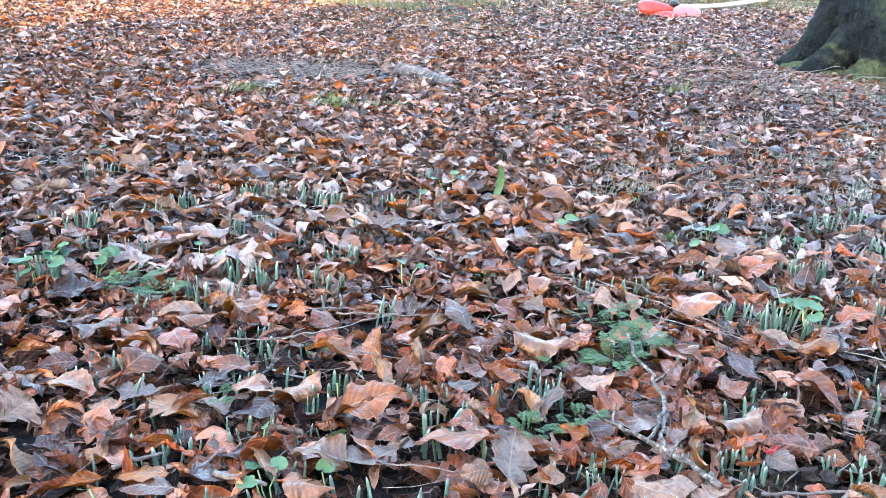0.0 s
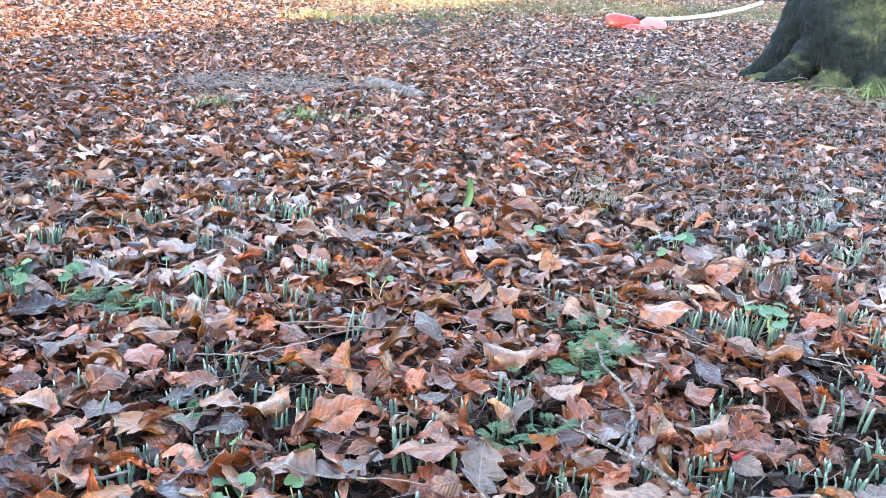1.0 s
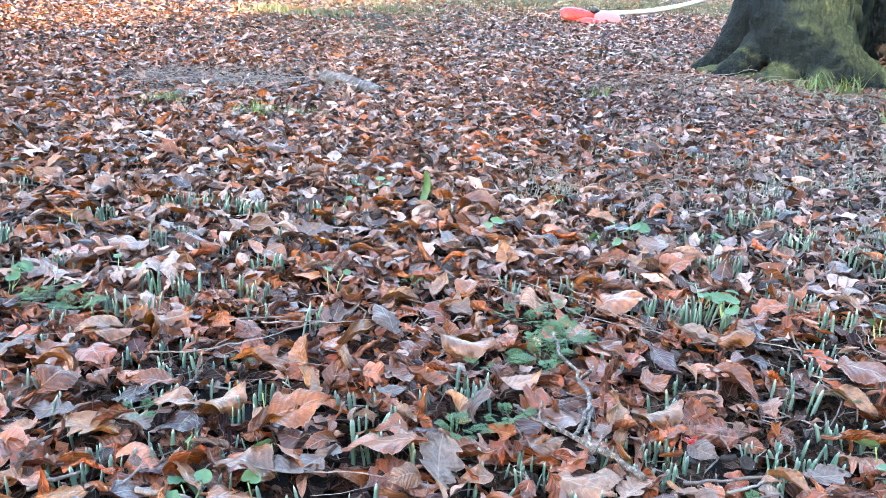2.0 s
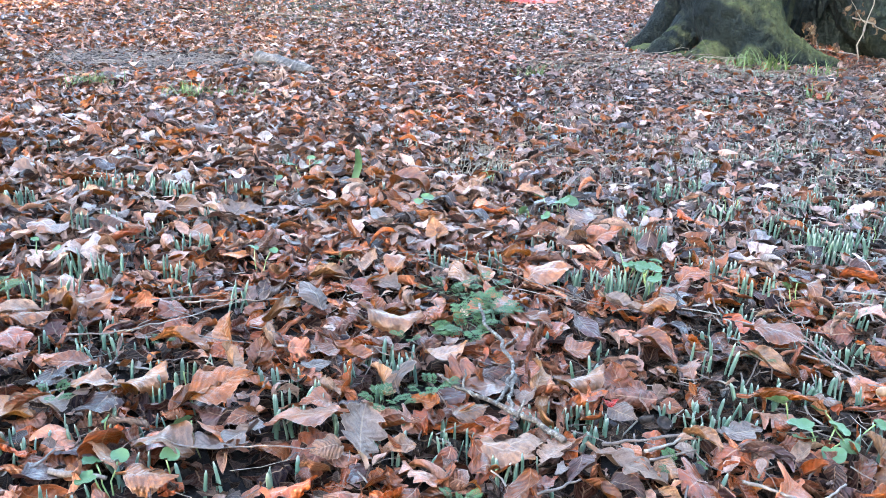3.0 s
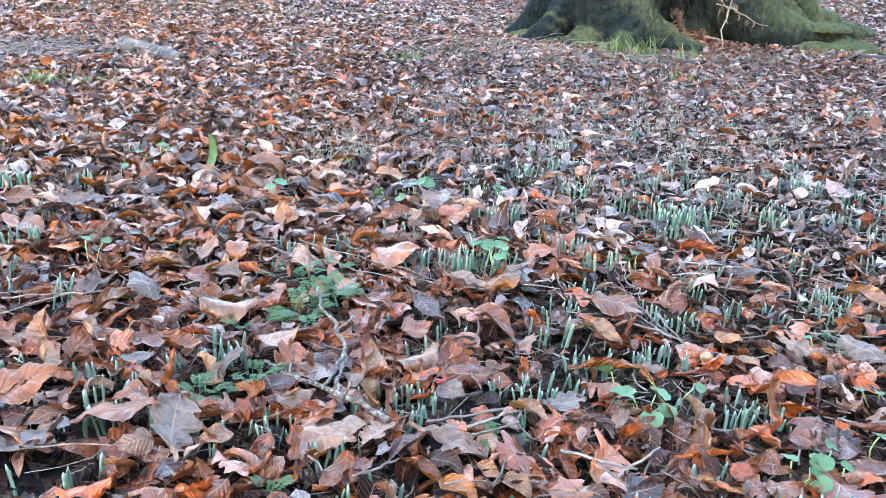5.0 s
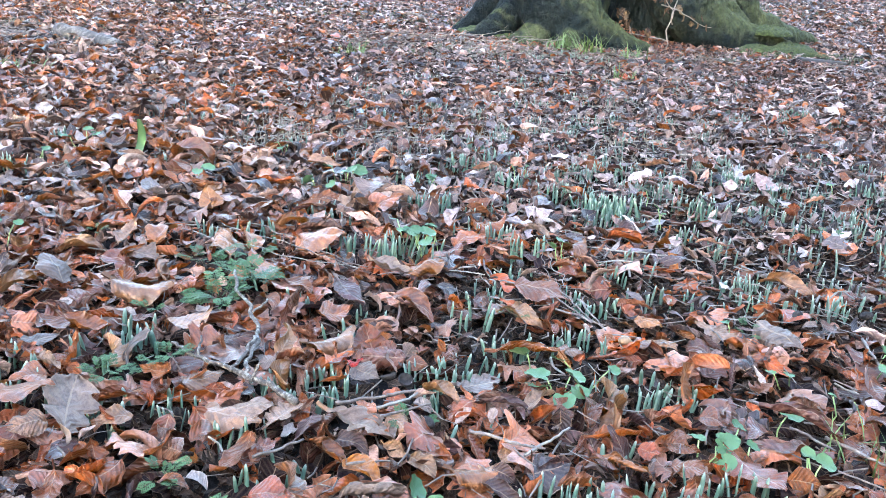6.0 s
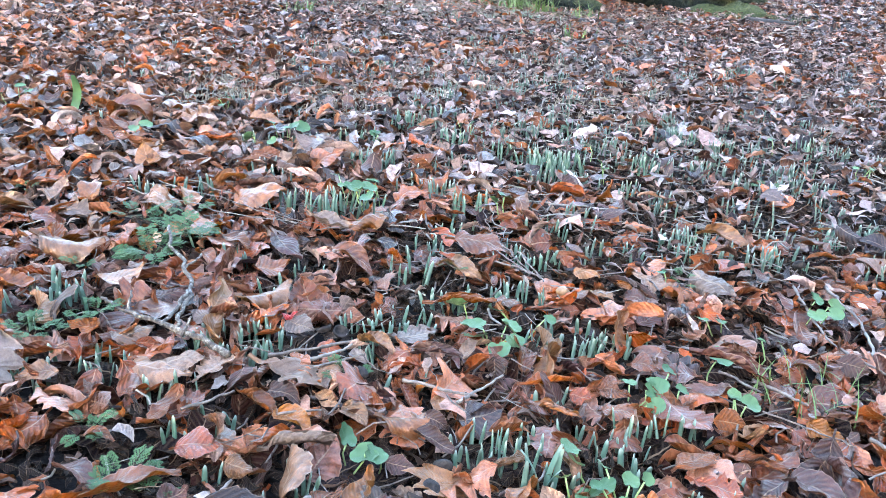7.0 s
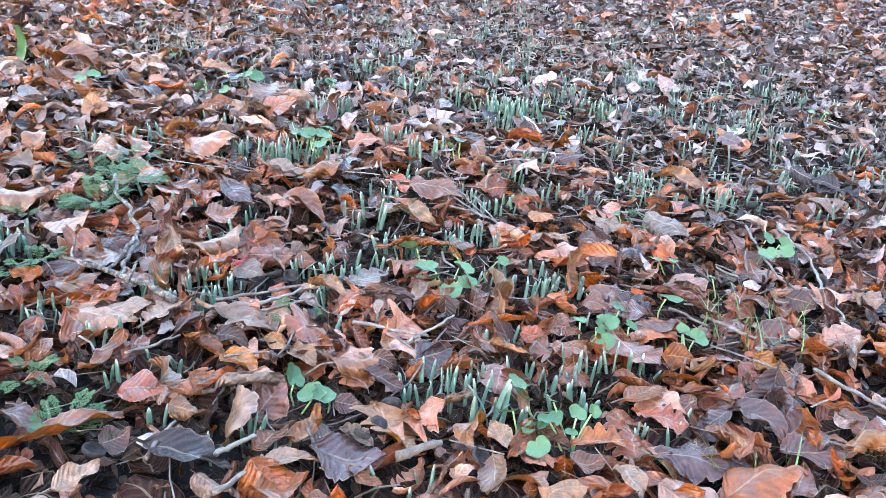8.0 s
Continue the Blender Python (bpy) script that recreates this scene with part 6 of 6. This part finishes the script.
def frond_mesh(seed):
    """A feathery divided leaf of unit length along +x, rising and arching, of many small lobes."""
    rng = np.random.default_rng(seed)
    co, f = [], []

    def lobe(p, d, L, w):
        d = np.array(d) / np.linalg.norm(d)
        s = np.cross((0, 0, 1.0), d)
        up = np.array([0, 0, 1.0]) * 0.12 * L * rng.uniform(-1, 1)
        b = len(co)
        co.extend([p, p + d * L * 0.5 + s * w + up, p + d * L, p + d * L * 0.5 - s * w + up])
        f.append((b, b + 1, b + 2)), f.append((b, b + 2, b + 3))

    for k in range(7):
        t = 0.28 + 0.68 * k / 6
        p = np.array([t, 0, 0.35 * math.sin(t * 2.2) - 0.02])
        size = 0.34 * math.sin(math.pi * (0.22 + 0.72 * (1 - t)))
        for side in (-1, 1):
            ang = side * radians(62 - 22 * t)
            d = np.array([math.cos(ang), math.sin(ang), rng.uniform(-0.15, 0.2)])
            for q in range(4):
                m = p + d * size * (0.25 + 0.22 * q)
                for s2 in (-1, 1):
                    a2 = ang + s2 * radians(50)
                    lobe(m, (math.cos(a2), math.sin(a2), 0.05), size * 0.34, size * 0.10)
            lobe(p + d * size * 0.85, d, size * 0.4, size * 0.12)
    lobe(np.array([0.93, 0, 0.3]), (1, 0, -0.1), 0.14, 0.035)
    for a, b in ((0, 0.35), (0.35, 0.7), (0.7, 0.95)):
        p, q = np.array([a, 0, 0.35 * math.sin(a * 2.2) - 0.02]), np.array([b, 0, 0.35 * math.sin(b * 2.2) - 0.02])
        base = len(co)
        co.extend([p + (0, 0.008, 0), p - (0, 0.008, 0), q - (0, 0.006, 0), q + (0, 0.006, 0)])
        f.append((base, base + 1, base + 2)), f.append((base, base + 2, base + 3))
    me = grid_mesh("frond", np.array(co), np.array(f), None, False)
    me.materials.append(M_FERN)
    return me


def build_ferny():
    rng = np.random.default_rng(53)
    pool = [frond_mesh(520 + k) for k in range(6)]
    for x, y, n, w in FERNY:
        plant = thing("feathery_herb", "low herb with feathery divided green leaves in litter", "plant", rest(*nearer(x, y), 0.024 if y < 0.8 else 0.036), group="feathery herbs")
        for k in range(n):
            a = 360 * k / n + rng.uniform(-25, 25)
            fr = part("frond", pool[rng.integers(6)], plant)
            fr.matrix_local = pose(0.006 * math.cos(radians(a)), 0.006 * math.sin(radians(a)), 0.004 + 0.01 * rng.random(), rng.normal(0, 12), rng.uniform(-16, 6), a) @ Matrix.Scale(w / 100 * rng.uniform(0.85, 1.3), 4)


build_ferny()


def blade_mesh(seed):
    rng = np.random.default_rng(seed)
    t = np.linspace(0, 1, 8)
    arch = rng.uniform(0.15, 0.7)
    w = 0.022 * (1 - t ** 2.2) + 0.001
    x, z = arch * t ** 2.0, t * (1 - 0.35 * arch * t)
    co = np.concatenate([np.stack([x, w, z], -1), np.stack([x + 0.004, np.zeros(8), z - 0.004], -1), np.stack([x, -w, z], -1)])
    i = np.arange(7)
    f = np.concatenate([np.stack([i, i + 8, i + 9, i + 1], -1), np.stack([i + 8, i + 16, i + 17, i + 9], -1)])
    uv = np.stack([np.tile(t, 3), np.repeat([0, 0.5, 1.0], 8)], -1)
    me = grid_mesh("grass_blade", co, f, uv)
    me.materials.append(M_GRASS)
    return me


def build_grass():
    rng = np.random.default_rng(57)
    pool = [blade_mesh(540 + k) for k in range(7)]
    for x, y, n, h in GRASS:
        tuft = thing("grass_tuft", "tuft of thin bright green grass among brown leaves", "grass", rest(x, y, 0.02 if y < 2 else 0.035), group="grass tufts")
        wide = 0.012 + 0.0035 * h
        for k in range(int(n * (5 if y > 2 else 1.5))):
            b = part("grass_blade", pool[rng.integers(7)], tuft)
            a = rng.uniform(0, 360)
            b.matrix_local = pose(rng.normal(0, wide), rng.normal(0, wide * 0.7), 0, 0, rng.uniform(0, 35), a) @ Matrix.Diagonal((h / 100, h / 100 * (1.3 if y > 2 else 0.6), h / 100, 1)) @ Matrix.Scale(rng.uniform(0.55, 1.1) if y > 2 else rng.uniform(0.5, 0.95), 4)
    # the long upright green leaf
    strap = thing("strap_leaf", "single broad pale green strap leaf standing in litter", "plant", rest(0.085, 2.29))
    s = np.linspace(0, 1, 10)
    half = 0.0115 * np.sin(np.pi * (0.22 + 0.70 * s)) ** 0.5
    x, z = 0.016 * np.sin(4 * s), 0.118 * s
    co = np.concatenate([np.stack([q * half + 0.007 * np.sin(3.4 * s - 0.6), x + 0.003 * (q == 0), z], -1) for q in (-1, 0, 1)])
    i = np.arange(9)
    f = np.concatenate([np.stack([i, i + 10, i + 11, i + 1], -1), np.stack([i + 10, i + 20, i + 21, i + 11], -1)])
    part("strap_blade", grid_mesh("strap_blade", co, f), strap, M_STRAP).matrix_local = pose(0, 0, 0, 6, 5, -10)


build_grass()


def strap_mesh(h, w, bend):
    """A keeled strap leaf with a blunt pale tip that bows outwards."""
    t = np.linspace(0, 1, 11)
    half = w / 2 * np.sin(np.pi * (0.25 + 0.70 * t)) ** 0.45
    y, z = bend * h * t ** 2, h * t * (1 - 0.3 * abs(bend) * t)
    co = np.concatenate([np.stack([-half, y, z], -1), np.stack([0 * t, y - 0.22 * w, z], -1), np.stack([half, y, z], -1)])
    i = np.arange(10)
    f = np.concatenate([np.stack([i, i + 11, i + 12, i + 1], -1), np.stack([i + 11, i + 22, i + 23, i + 12], -1)])
    me = grid_mesh("strap_blade", co, f, np.stack([np.tile(t, 3), np.repeat([0, 0.5, 1.0], 11)], -1))
    me.materials.append(M_SHOOT)
    return me


def build_stubble():
    """Last year's withered stalks, short, thin and bowed, with some lying flat."""
    rng = np.random.default_rng(83)
    x = np.concatenate([rng.normal(cx, 0.075, n // 2) for cx, cy, n in STUBBLE])
    y = np.concatenate([rng.normal(cy, 0.060, n // 2) for cx, cy, n in STUBBLE])
    n = len(x)
    flat = rng.random(n) < 0.25
    h = np.where(flat, rng.uniform(0.004, 0.014, n), rng.uniform(0.014, 0.034, n))
    run = np.where(flat, rng.uniform(0.03, 0.09, n), rng.uniform(0.0, 0.014, n))
    yaw, r = rng.uniform(0, 2 * np.pi, n), rng.uniform(0.0011, 0.0021, n)
    s = np.linspace(0, 1, 5)
    bow = run[:, None] * s ** 1.6
    side = rng.normal(0, 0.003, n)[:, None] * np.sin(np.pi * s)
    cx = x[:, None] + bow * np.cos(yaw)[:, None] - side * np.sin(yaw)[:, None]
    cy = y[:, None] + bow * np.sin(yaw)[:, None] + side * np.cos(yaw)[:, None]
    cz = (gz(x, y) + np.where(flat, 0.036, 0.034))[:, None] + h[:, None] * np.sin(s * np.where(flat, 2.6, 1.5)[:, None])
    ring = np.arange(4) * np.pi / 2
    rad = r[:, None] * (1 - 0.45 * s)
    up = np.where(flat, 1.0, 0.35)[:, None, None]
    co = np.stack([cx[..., None] + rad[..., None] * np.cos(ring), cy[..., None] + rad[..., None] * np.sin(ring), cz[..., None] + up * rad[..., None] * np.sin(ring)], -1).reshape(-1, 3)
    k, q = np.meshgrid(np.arange(4), np.arange(4), indexing="ij")
    f0 = np.stack([k * 4 + q, k * 4 + (q + 1) % 4, (k + 1) * 4 + (q + 1) % 4, (k + 1) * 4 + q], -1).reshape(-1, 4)
    f0 = np.concatenate([f0, [[16, 17, 18, 19]]])
    f = (f0[None] + 20 * np.arange(n)[:, None, None]).reshape(-1, 4)
    me = grid_mesh("withered_stalks", co, f)
    me.materials.append(M_STRAW)
    tagged(new("withered_stalks", me), "short pale withered stalks standing in damp black soil", "dead stalks", kind="stuff")


build_stubble()


def build_open_clump():
    plant = thing("snowdrop_plant", "snowdrop plant with open blue-green strap leaves in litter", "snowdrop plant", rest(0.645, 0.470))
    for dx, dy, h, w, bend, yaw in [(0, 0, 0.078, 0.0085, 0.35, 80), (0.008, 0.004, 0.072, 0.008, 0.25, -75), (-0.012, 0.006, 0.074, 0.008, 0.12, 30), (0.003, -0.004, 0.060, 0.007, 0.3, -150), (0.016, 0.0, 0.066, 0.0075, 0.15, -60)]:
        part("strap_blade", strap_mesh(h, w, bend), plant).matrix_local = pose(dx, dy, 0, 0, 0, yaw)


build_open_clump()


def far_grass():
    """Short grass and moss that thins the leaves on the far rise, and streaks nearer by."""
    rng = np.random.default_rng(59)
    co0, f0, uv0 = [], [], []
    spots = []
    far = [(-0.7, 10.5, 1.0, 0.9, 1500, 0.025), (-2.1, 13.5, 0.22, 0.25, 260, 0.11), (-1.35, 13.2, 0.28, 0.25, 260, 0.09), (-0.2, 15.0, 0.4, 0.4, 300, 0.09), (0.2, 14.5, 1.6, 1.6, 2600, 0.035), (-0.72, 6.1, 0.25, 0.10, 260, 0.02), (-0.35, 5.95, 0.2, 0.08, 150, 0.02), (4.5, 19.0, 3.5, 1.5, 9000, 0.06), (0.5, 20.0, 3.5, 2.0, 4000, 0.05), (4.0, 23.0, 6.0, 2.5, 9000, 0.07)]
    near = [(7.0, 19.5, 2.5, 1.5, 4000, 0.06), (8.5, 14.0, 1.5, 1.8, 1500, 0.06), (2.6, 6.2, 0.25, 0.2, 250, 0.02), (4.95, 5.95, 0.3, 0.15, 700, 0.025), (5.5, 6.1, 0.3, 0.2, 600, 0.025), (4.3, 5.6, 0.4, 0.15, 300, 0.02), (3.2, 5.75, 0.3, 0.12, 250, 0.03), (1.9, 5.6, 0.6, 0.3, 300, 0.025), (0.6, 6.4, 0.8, 0.5, 300, 0.02), (0.6, 9.0, 1.2, 0.8, 1300, 0.025), (2.3, 5.8, 0.5, 0.35, 1100, 0.02), (2.2, 8.0, 0.8, 1.0, 900, 0.025)]
    for cx, cy, sx, sy, n, h in far + near:
        x, y = cx + rng.normal(0, sx, n), cy + rng.normal(0, sy, n)
        spots.append(np.stack([x, y, gz(x, y) + 0.015, np.full(n, h) * rng.uniform(0.5, 1.3, n)], -1))
    s = np.concatenate(spots)
    n = len(s)
    a = rng.uniform(0, 6.28, n)
    lean = rng.normal(0, 0.4, (n, 2))
    w = 0.10 * s[:, 3] + 0.002
    base = s[:, :3]
    side = np.stack([np.cos(a), np.sin(a), np.zeros(n)], -1) * w[:, None]
    top = base + np.stack([lean[:, 0] * s[:, 3], lean[:, 1] * s[:, 3], s[:, 3] + 0.02], -1)
    co = np.stack([base - side, base + side, top], 1).reshape(-1, 3)
    f = np.arange(3 * n).reshape(-1, 3)
    me = grid_mesh("far_grass", co, f, np.tile([[0, 0], [0, 1], [0.6, 0.5]], (n, 1)), False)
    me.materials.append(M_FARGRASS)
    tagged(new("grass_patches", me), "thin mossy green grass on the far rise", "grass", kind="stuff")


M_FARGRASS = plain_mat("mossy_grass", [(0.3, (0.047, 0.061, 0.032)), (0.5, (0.086, 0.107, 0.055)), (0.7, (0.140, 0.156, 0.098))], 1.2, 0.7, 0.001)
far_grass()


# ---------------------------------------------------------------- twigs and bits
def build_twigs():
    rng = np.random.default_rng(61)
    for k, (x0, y0, x1, y1, mm) in enumerate(TWIGS_A + TWIGS_B + TWIGS_C + TWIGS_D):
        m, words = (M_PALE, "thin pale weathered twig lying across the leaves") if k % 5 == 3 and mm < 9 else (M_TWIG, "thin dark brown twig lying across the leaves")
        a, b = np.array(rest(x0, y0, 0.045)), np.array(rest(x1, y1, 0.045))
        mid = (a + b) / 2
        ob = new("twig", tube("twig", crooked(a - mid, b - mid, 12, 0.22, rng), np.linspace(1, 0.6, 12) * mm / 2000 * 0.85, 7, m, 600 + k, 0.12))
        ob.location = mid
        tagged(ob, words, "twig", "twigs")


BRANCHES = [(1.35, 5.6, 2.5, 6.35, 14), (1.7, 5.3, 2.25, 6.0, 9), (1.5, 6.05, 2.6, 6.15, 11), (2.0, 5.45, 3.0, 5.75, 9), (1.15, 5.2, 2.0, 5.6, 8), (2.2, 6.0, 2.42, 6.7, 10),
            (2.75, 5.35, 3.5, 5.3, 9), (4.0, 5.2, 4.9, 5.0, 10), (1.5, 5.7, 2.9, 5.55, 8), (1.9, 5.9, 2.75, 6.4, 7), (1.25, 5.75, 2.3, 5.9, 7), (1.75, 6.3, 2.5, 5.6, 8), (2.2, 5.3, 2.95, 5.95, 7), (1.0, 5.5, 1.9, 6.1, 6), (3.6, 5.15, 4.4, 5.45, 8), (4.3, 4.6, 5.1, 4.9, 8), (2.3, 7.4, 2.6, 8.6, 30), (-0.9, 9.2, 0.5, 8.9, 18), (0.3, 6.6, 1.0, 6.5, 14)]


def build_branches():
    rng = np.random.default_rng(65)
    for k, (x0, y0, x1, y1, mm) in enumerate(BRANCHES):
        a, b = np.array(rest(x0, y0, 0.055)), np.array(rest(x1, y1, 0.055 + 0.012 * (k % 5)))
        mid = (a + b) / 2
        br = thing("fallen_branch", "thin grey fallen branch with side twigs on litter", "branch", tuple(mid), group="fallen branches")
        pts = crooked(a - mid, b - mid, 16, 0.5, rng)
        m = M_PALE if k % 2 and mm < 15 else M_TWIG
        part("stem", tube("stem", pts, np.linspace(1, 0.4, 16) * mm / 2000, 7, m, 660 + k, 0.1), br)
        for s in range(3):
            i = int(rng.integers(3, 14))
            d = rng.normal(0, 0.14, 3)
            d[2] = abs(d[2]) * 0.4
            part("side_twig", tube("side_twig", crooked(pts[i], pts[i] + d, 7, 0.4, rng), np.linspace(0.4, 0.2, 7) * mm / 2000, 5, m, 690 + 3 * k + s, 0.1), br)


build_twigs()
build_branches()


def build_lichen_twig():
    tw = thing("lichen_twig", "forked knobbly twig crusted with pale grey lichen", "twig", rest(0.285, 0.888, 0.040))
    rng = np.random.default_rng(63)

    def run(name, a, b, r0, r1, seed):
        n = 14
        rad = 0.82 * np.linspace(r0, r1, n) * (1 + 0.16 * rng.uniform(-1, 1, n))
        return part(name, tube(name, crooked(a, b, n, 0.3, rng), rad, 9, M_LICHEN, seed, 0.18), tw)

    run("stem", (0.068, -0.115, 0.004), (-0.032, -0.005, 0.012), 0.0055, 0.0042, 640)
    run("branch", (-0.032, -0.005, 0.012), (-0.085, 0.045, 0.022), 0.004, 0.0028, 641)
    run("branch", (-0.01, -0.03, 0.012), (0.028, 0.055, 0.02), 0.0034, 0.003, 642)
    run("branch", (0.035, 0.08, 0.018), (0.012, 0.285, 0.035), 0.0042, 0.003, 643)
    run("branch", (0.035, 0.08, 0.018), (0.008, -0.04, 0.012), 0.0038, 0.0036, 644)
    run("spur", (0.03, 0.13, 0.024), (0.055, 0.155, 0.035), 0.0026, 0.0018, 645)
    run("spur", (-0.05, 0.015, 0.015), (-0.045, 0.035, 0.035), 0.0026, 0.0018, 646)
    run("spur", (0.015, -0.06, 0.008), (0.028, -0.045, 0.028), 0.0028, 0.002, 647)


build_lichen_twig()


def debris():
    """Twig bits, stalks and pale scraps, thick about the bare patches."""
    rng = np.random.default_rng(67)
    beds = [(-1.4, 2.36, 0.14, 0.12, 120, 0.06), (-1.15, 5.3, 0.65, 0.55, 2800, 0.09), (3.0, 5.5, 1.1, 0.5, 1700, 0.13), (1.8, 5.6, 0.7, 0.5, 900, 0.16), (2.3, 5.8, 0.35, 0.3, 500, 0.16), (1.4, 2.8, 0.8, 0.6, 800, 0.07), (0.9, 3.0, 0.4, 0.3, 200, 0.07), (2.4, 3.2, 0.9, 0.9, 3000, 0.075), (1.6, 1.6, 0.6, 0.45, 800, 0.055),
            (0.4, 1.2, 0.6, 0.4, 420, 0.05), (1.3, 1.1, 0.3, 0.2, 360, 0.05), (-0.3, 1.5, 0.6, 0.5, 320, 0.06), (-1.6, 2.1, 0.4, 0.25, 160, 0.07), (0.7, 0.6, 0.3, 0.15, 160, 0.045), (0.0, 3.5, 1.5, 0.8, 700, 0.08), (3.4, 3.4, 0.8, 0.9, 300, 0.1)]
    groups = {0: [], 1: []}
    for bx, by, sx, sy, n, L in beds:
        for k in range(n):
            x, y = bx + rng.normal(0, sx), by + rng.normal(0, sy)
            l, a = L * rng.uniform(0.3, 1.3), rng.uniform(0, 6.28)
            d = np.array([math.cos(a), math.sin(a), rng.normal(0, 0.16)]) * l / 2
            c = np.array(rest(x, y, rng.uniform(0.015, 0.045)))
            bend = np.array([-math.sin(a), math.cos(a), rng.uniform(-0.5, 1)]) * l * rng.normal(0, 0.09)
            pts = np.stack([c - d, c + bend, c + d])
            r = rng.uniform(0.0008, 0.0022) * (1 + 4 * L) * (1.0 if by > 1.5 else 0.62)
            s = np.array([-math.sin(a), math.cos(a), 0]) * r
            u = np.array([0, 0, r])
            ring = np.concatenate([[p + s, p + u, p - s] for p in pts])
            f = np.array([(q * 3 + w, q * 3 + (w + 1) % 3, q * 3 + 3 + (w + 1) % 3, q * 3 + 3 + w) for q in range(2) for w in range(3)])
            groups[int(rng.random() < (0.1 if by > 5.2 and bx < 0 else 0.22 if by > 4.5 else 0.55 if by > 1.3 else 0.15))].append((ring, f, np.zeros((9, 2))))
    for key, m, words in ((0, M_TWIG, "scattered dark twig bits and leaf stalks"), (1, M_PALE, "scattered bleached twig bits and leaf stalks")):
        me = grid_mesh("twig_debris", *merge_arrays(groups[key]))
        me.materials.append(m)
        tagged(new("twig_debris", me), words, "twig debris", kind="stuff")


debris()


def crumbs():
    """Crumbled dark leaf mould between the leaves."""
    rng = np.random.default_rng(69)
    temps = [(k, c, f, u) for k, c, f, u in templates(10, 3, 2, 700)]
    x, y = [], []
    for bx, by, sx, sy, n in [(0.3, 0.9, 0.7, 0.4, 2600), (1.3, 1.1, 0.3, 0.2, 1500), (0.55, 0.62, 0.4, 0.18, 1600), (1.5, 1.4, 0.6, 0.5, 5600), (1.2, 1.05, 0.3, 0.2, 1500), (0.75, 1.0, 0.2, 0.15, 900), (0.0, 2.2, 0.9, 0.6, 2200), (2.2, 2.6, 0.8, 0.7, 2200), (-1.7, 2.1, 0.35, 0.25, 700), (0.3, 0.5, 0.3, 0.12, 700)]:
        x.append(bx + rng.normal(0, sx, n)), y.append(by + rng.normal(0, sy, n))
    x, y = np.concatenate(x), np.concatenate(y)
    me = joined("leaf_mould", litter_groups(rng, temps, x, y, (0.004, 0.018), 0.022))
    me.materials.append(M_MOULD)
    tagged(new("leaf_mould", me), "black crumbled leaf mould on damp soil", "leaf mould", kind="stuff")


M_MOULD = leaf_mat("leaf_mould", "island", [(0.0, (0.012, 0.010, 0.010)), (0.4, (0.030, 0.021, 0.019)), (0.7, (0.055, 0.038, 0.031)), (0.9, (0.13, 0.09, 0.075))], 0.6, 0.1, 0.04)
crumbs()


def cup_mesh(r):
    """A hollow acorn cup."""
    prof = [(0.15, 0.0), (0.7, 0.12), (1.0, 0.5), (0.98, 0.8), (0.86, 0.8), (0.8, 0.45), (0.4, 0.22), (0.02, 0.2)]
    n = 16
    th = np.linspace(0, 2 * np.pi, n, endpoint=False)
    co = np.concatenate([np.stack([r * a * np.cos(th), r * a * np.sin(th), np.full(n, r * b)], -1) for a, b in prof])
    i, j = np.meshgrid(np.arange(len(prof) - 1), np.arange(n), indexing="ij")
    j2 = (j + 1) % n
    f = np.stack([i * n + j, i * n + j2, (i + 1) * n + j2, (i + 1) * n + j], -1).reshape(-1, 4)
    me = grid_mesh("acorn_cup", co, f)
    me.materials.append(M_HUSK)
    return me


cup = cup_mesh(0.011)
for k, (x, y, tilt) in enumerate([(0.505, 0.82, 25), (0.487, 0.83, -30), (0.255, 0.49, 20), (0.50, 0.455, 40), (0.545, 0.50, 70), (0.36, 0.46, 30), (0.60, 0.40, -40)]):
    ob = new("acorn_cup", cup)
    ob.matrix_world = pose(*rest(x, y, 0.034), tilt, 10, 40 * k)
    tagged(ob, "empty dark acorn cup lying in the litter", "acorn cup", "acorn cups")


def nut_mesh(name, L, r, m, seed):
    t = np.linspace(0, 1, 9)
    return tube(name, np.stack([L * (t - 0.5), 0 * t, 0 * t], -1), r * np.sin(np.pi * (0.03 + 0.94 * t)) ** 0.6, 10, m, seed, 0.16)


for k, (x, y, m, words) in enumerate([(0.888, 0.905, M_NUT, "pale tan acorn lying on dark soil"), (1.02, 0.655, M_NUT, "pale tan acorn lying beside a leaf"), (0.505, 0.70, M_HUSK, "black shrivelled nut husk in litter"), (1.38, 0.93, M_HUSK, "black shrivelled nut husk on soil"), (1.25, 0.95, M_HUSK, "black shrivelled nut husk on soil"), (0.52, 0.465, M_HUSK, "black shrivelled nut husk in litter")]):
    nm = "acorn" if m is M_NUT else "nut_husk"
    ob = new(nm, nut_mesh(nm, 0.024, 0.0085, m, 800 + k))
    ob.matrix_world = pose(*rest(x, y, 0.042), 0, 10, 55 * k)
    tagged(ob, words, "nut", "nuts")
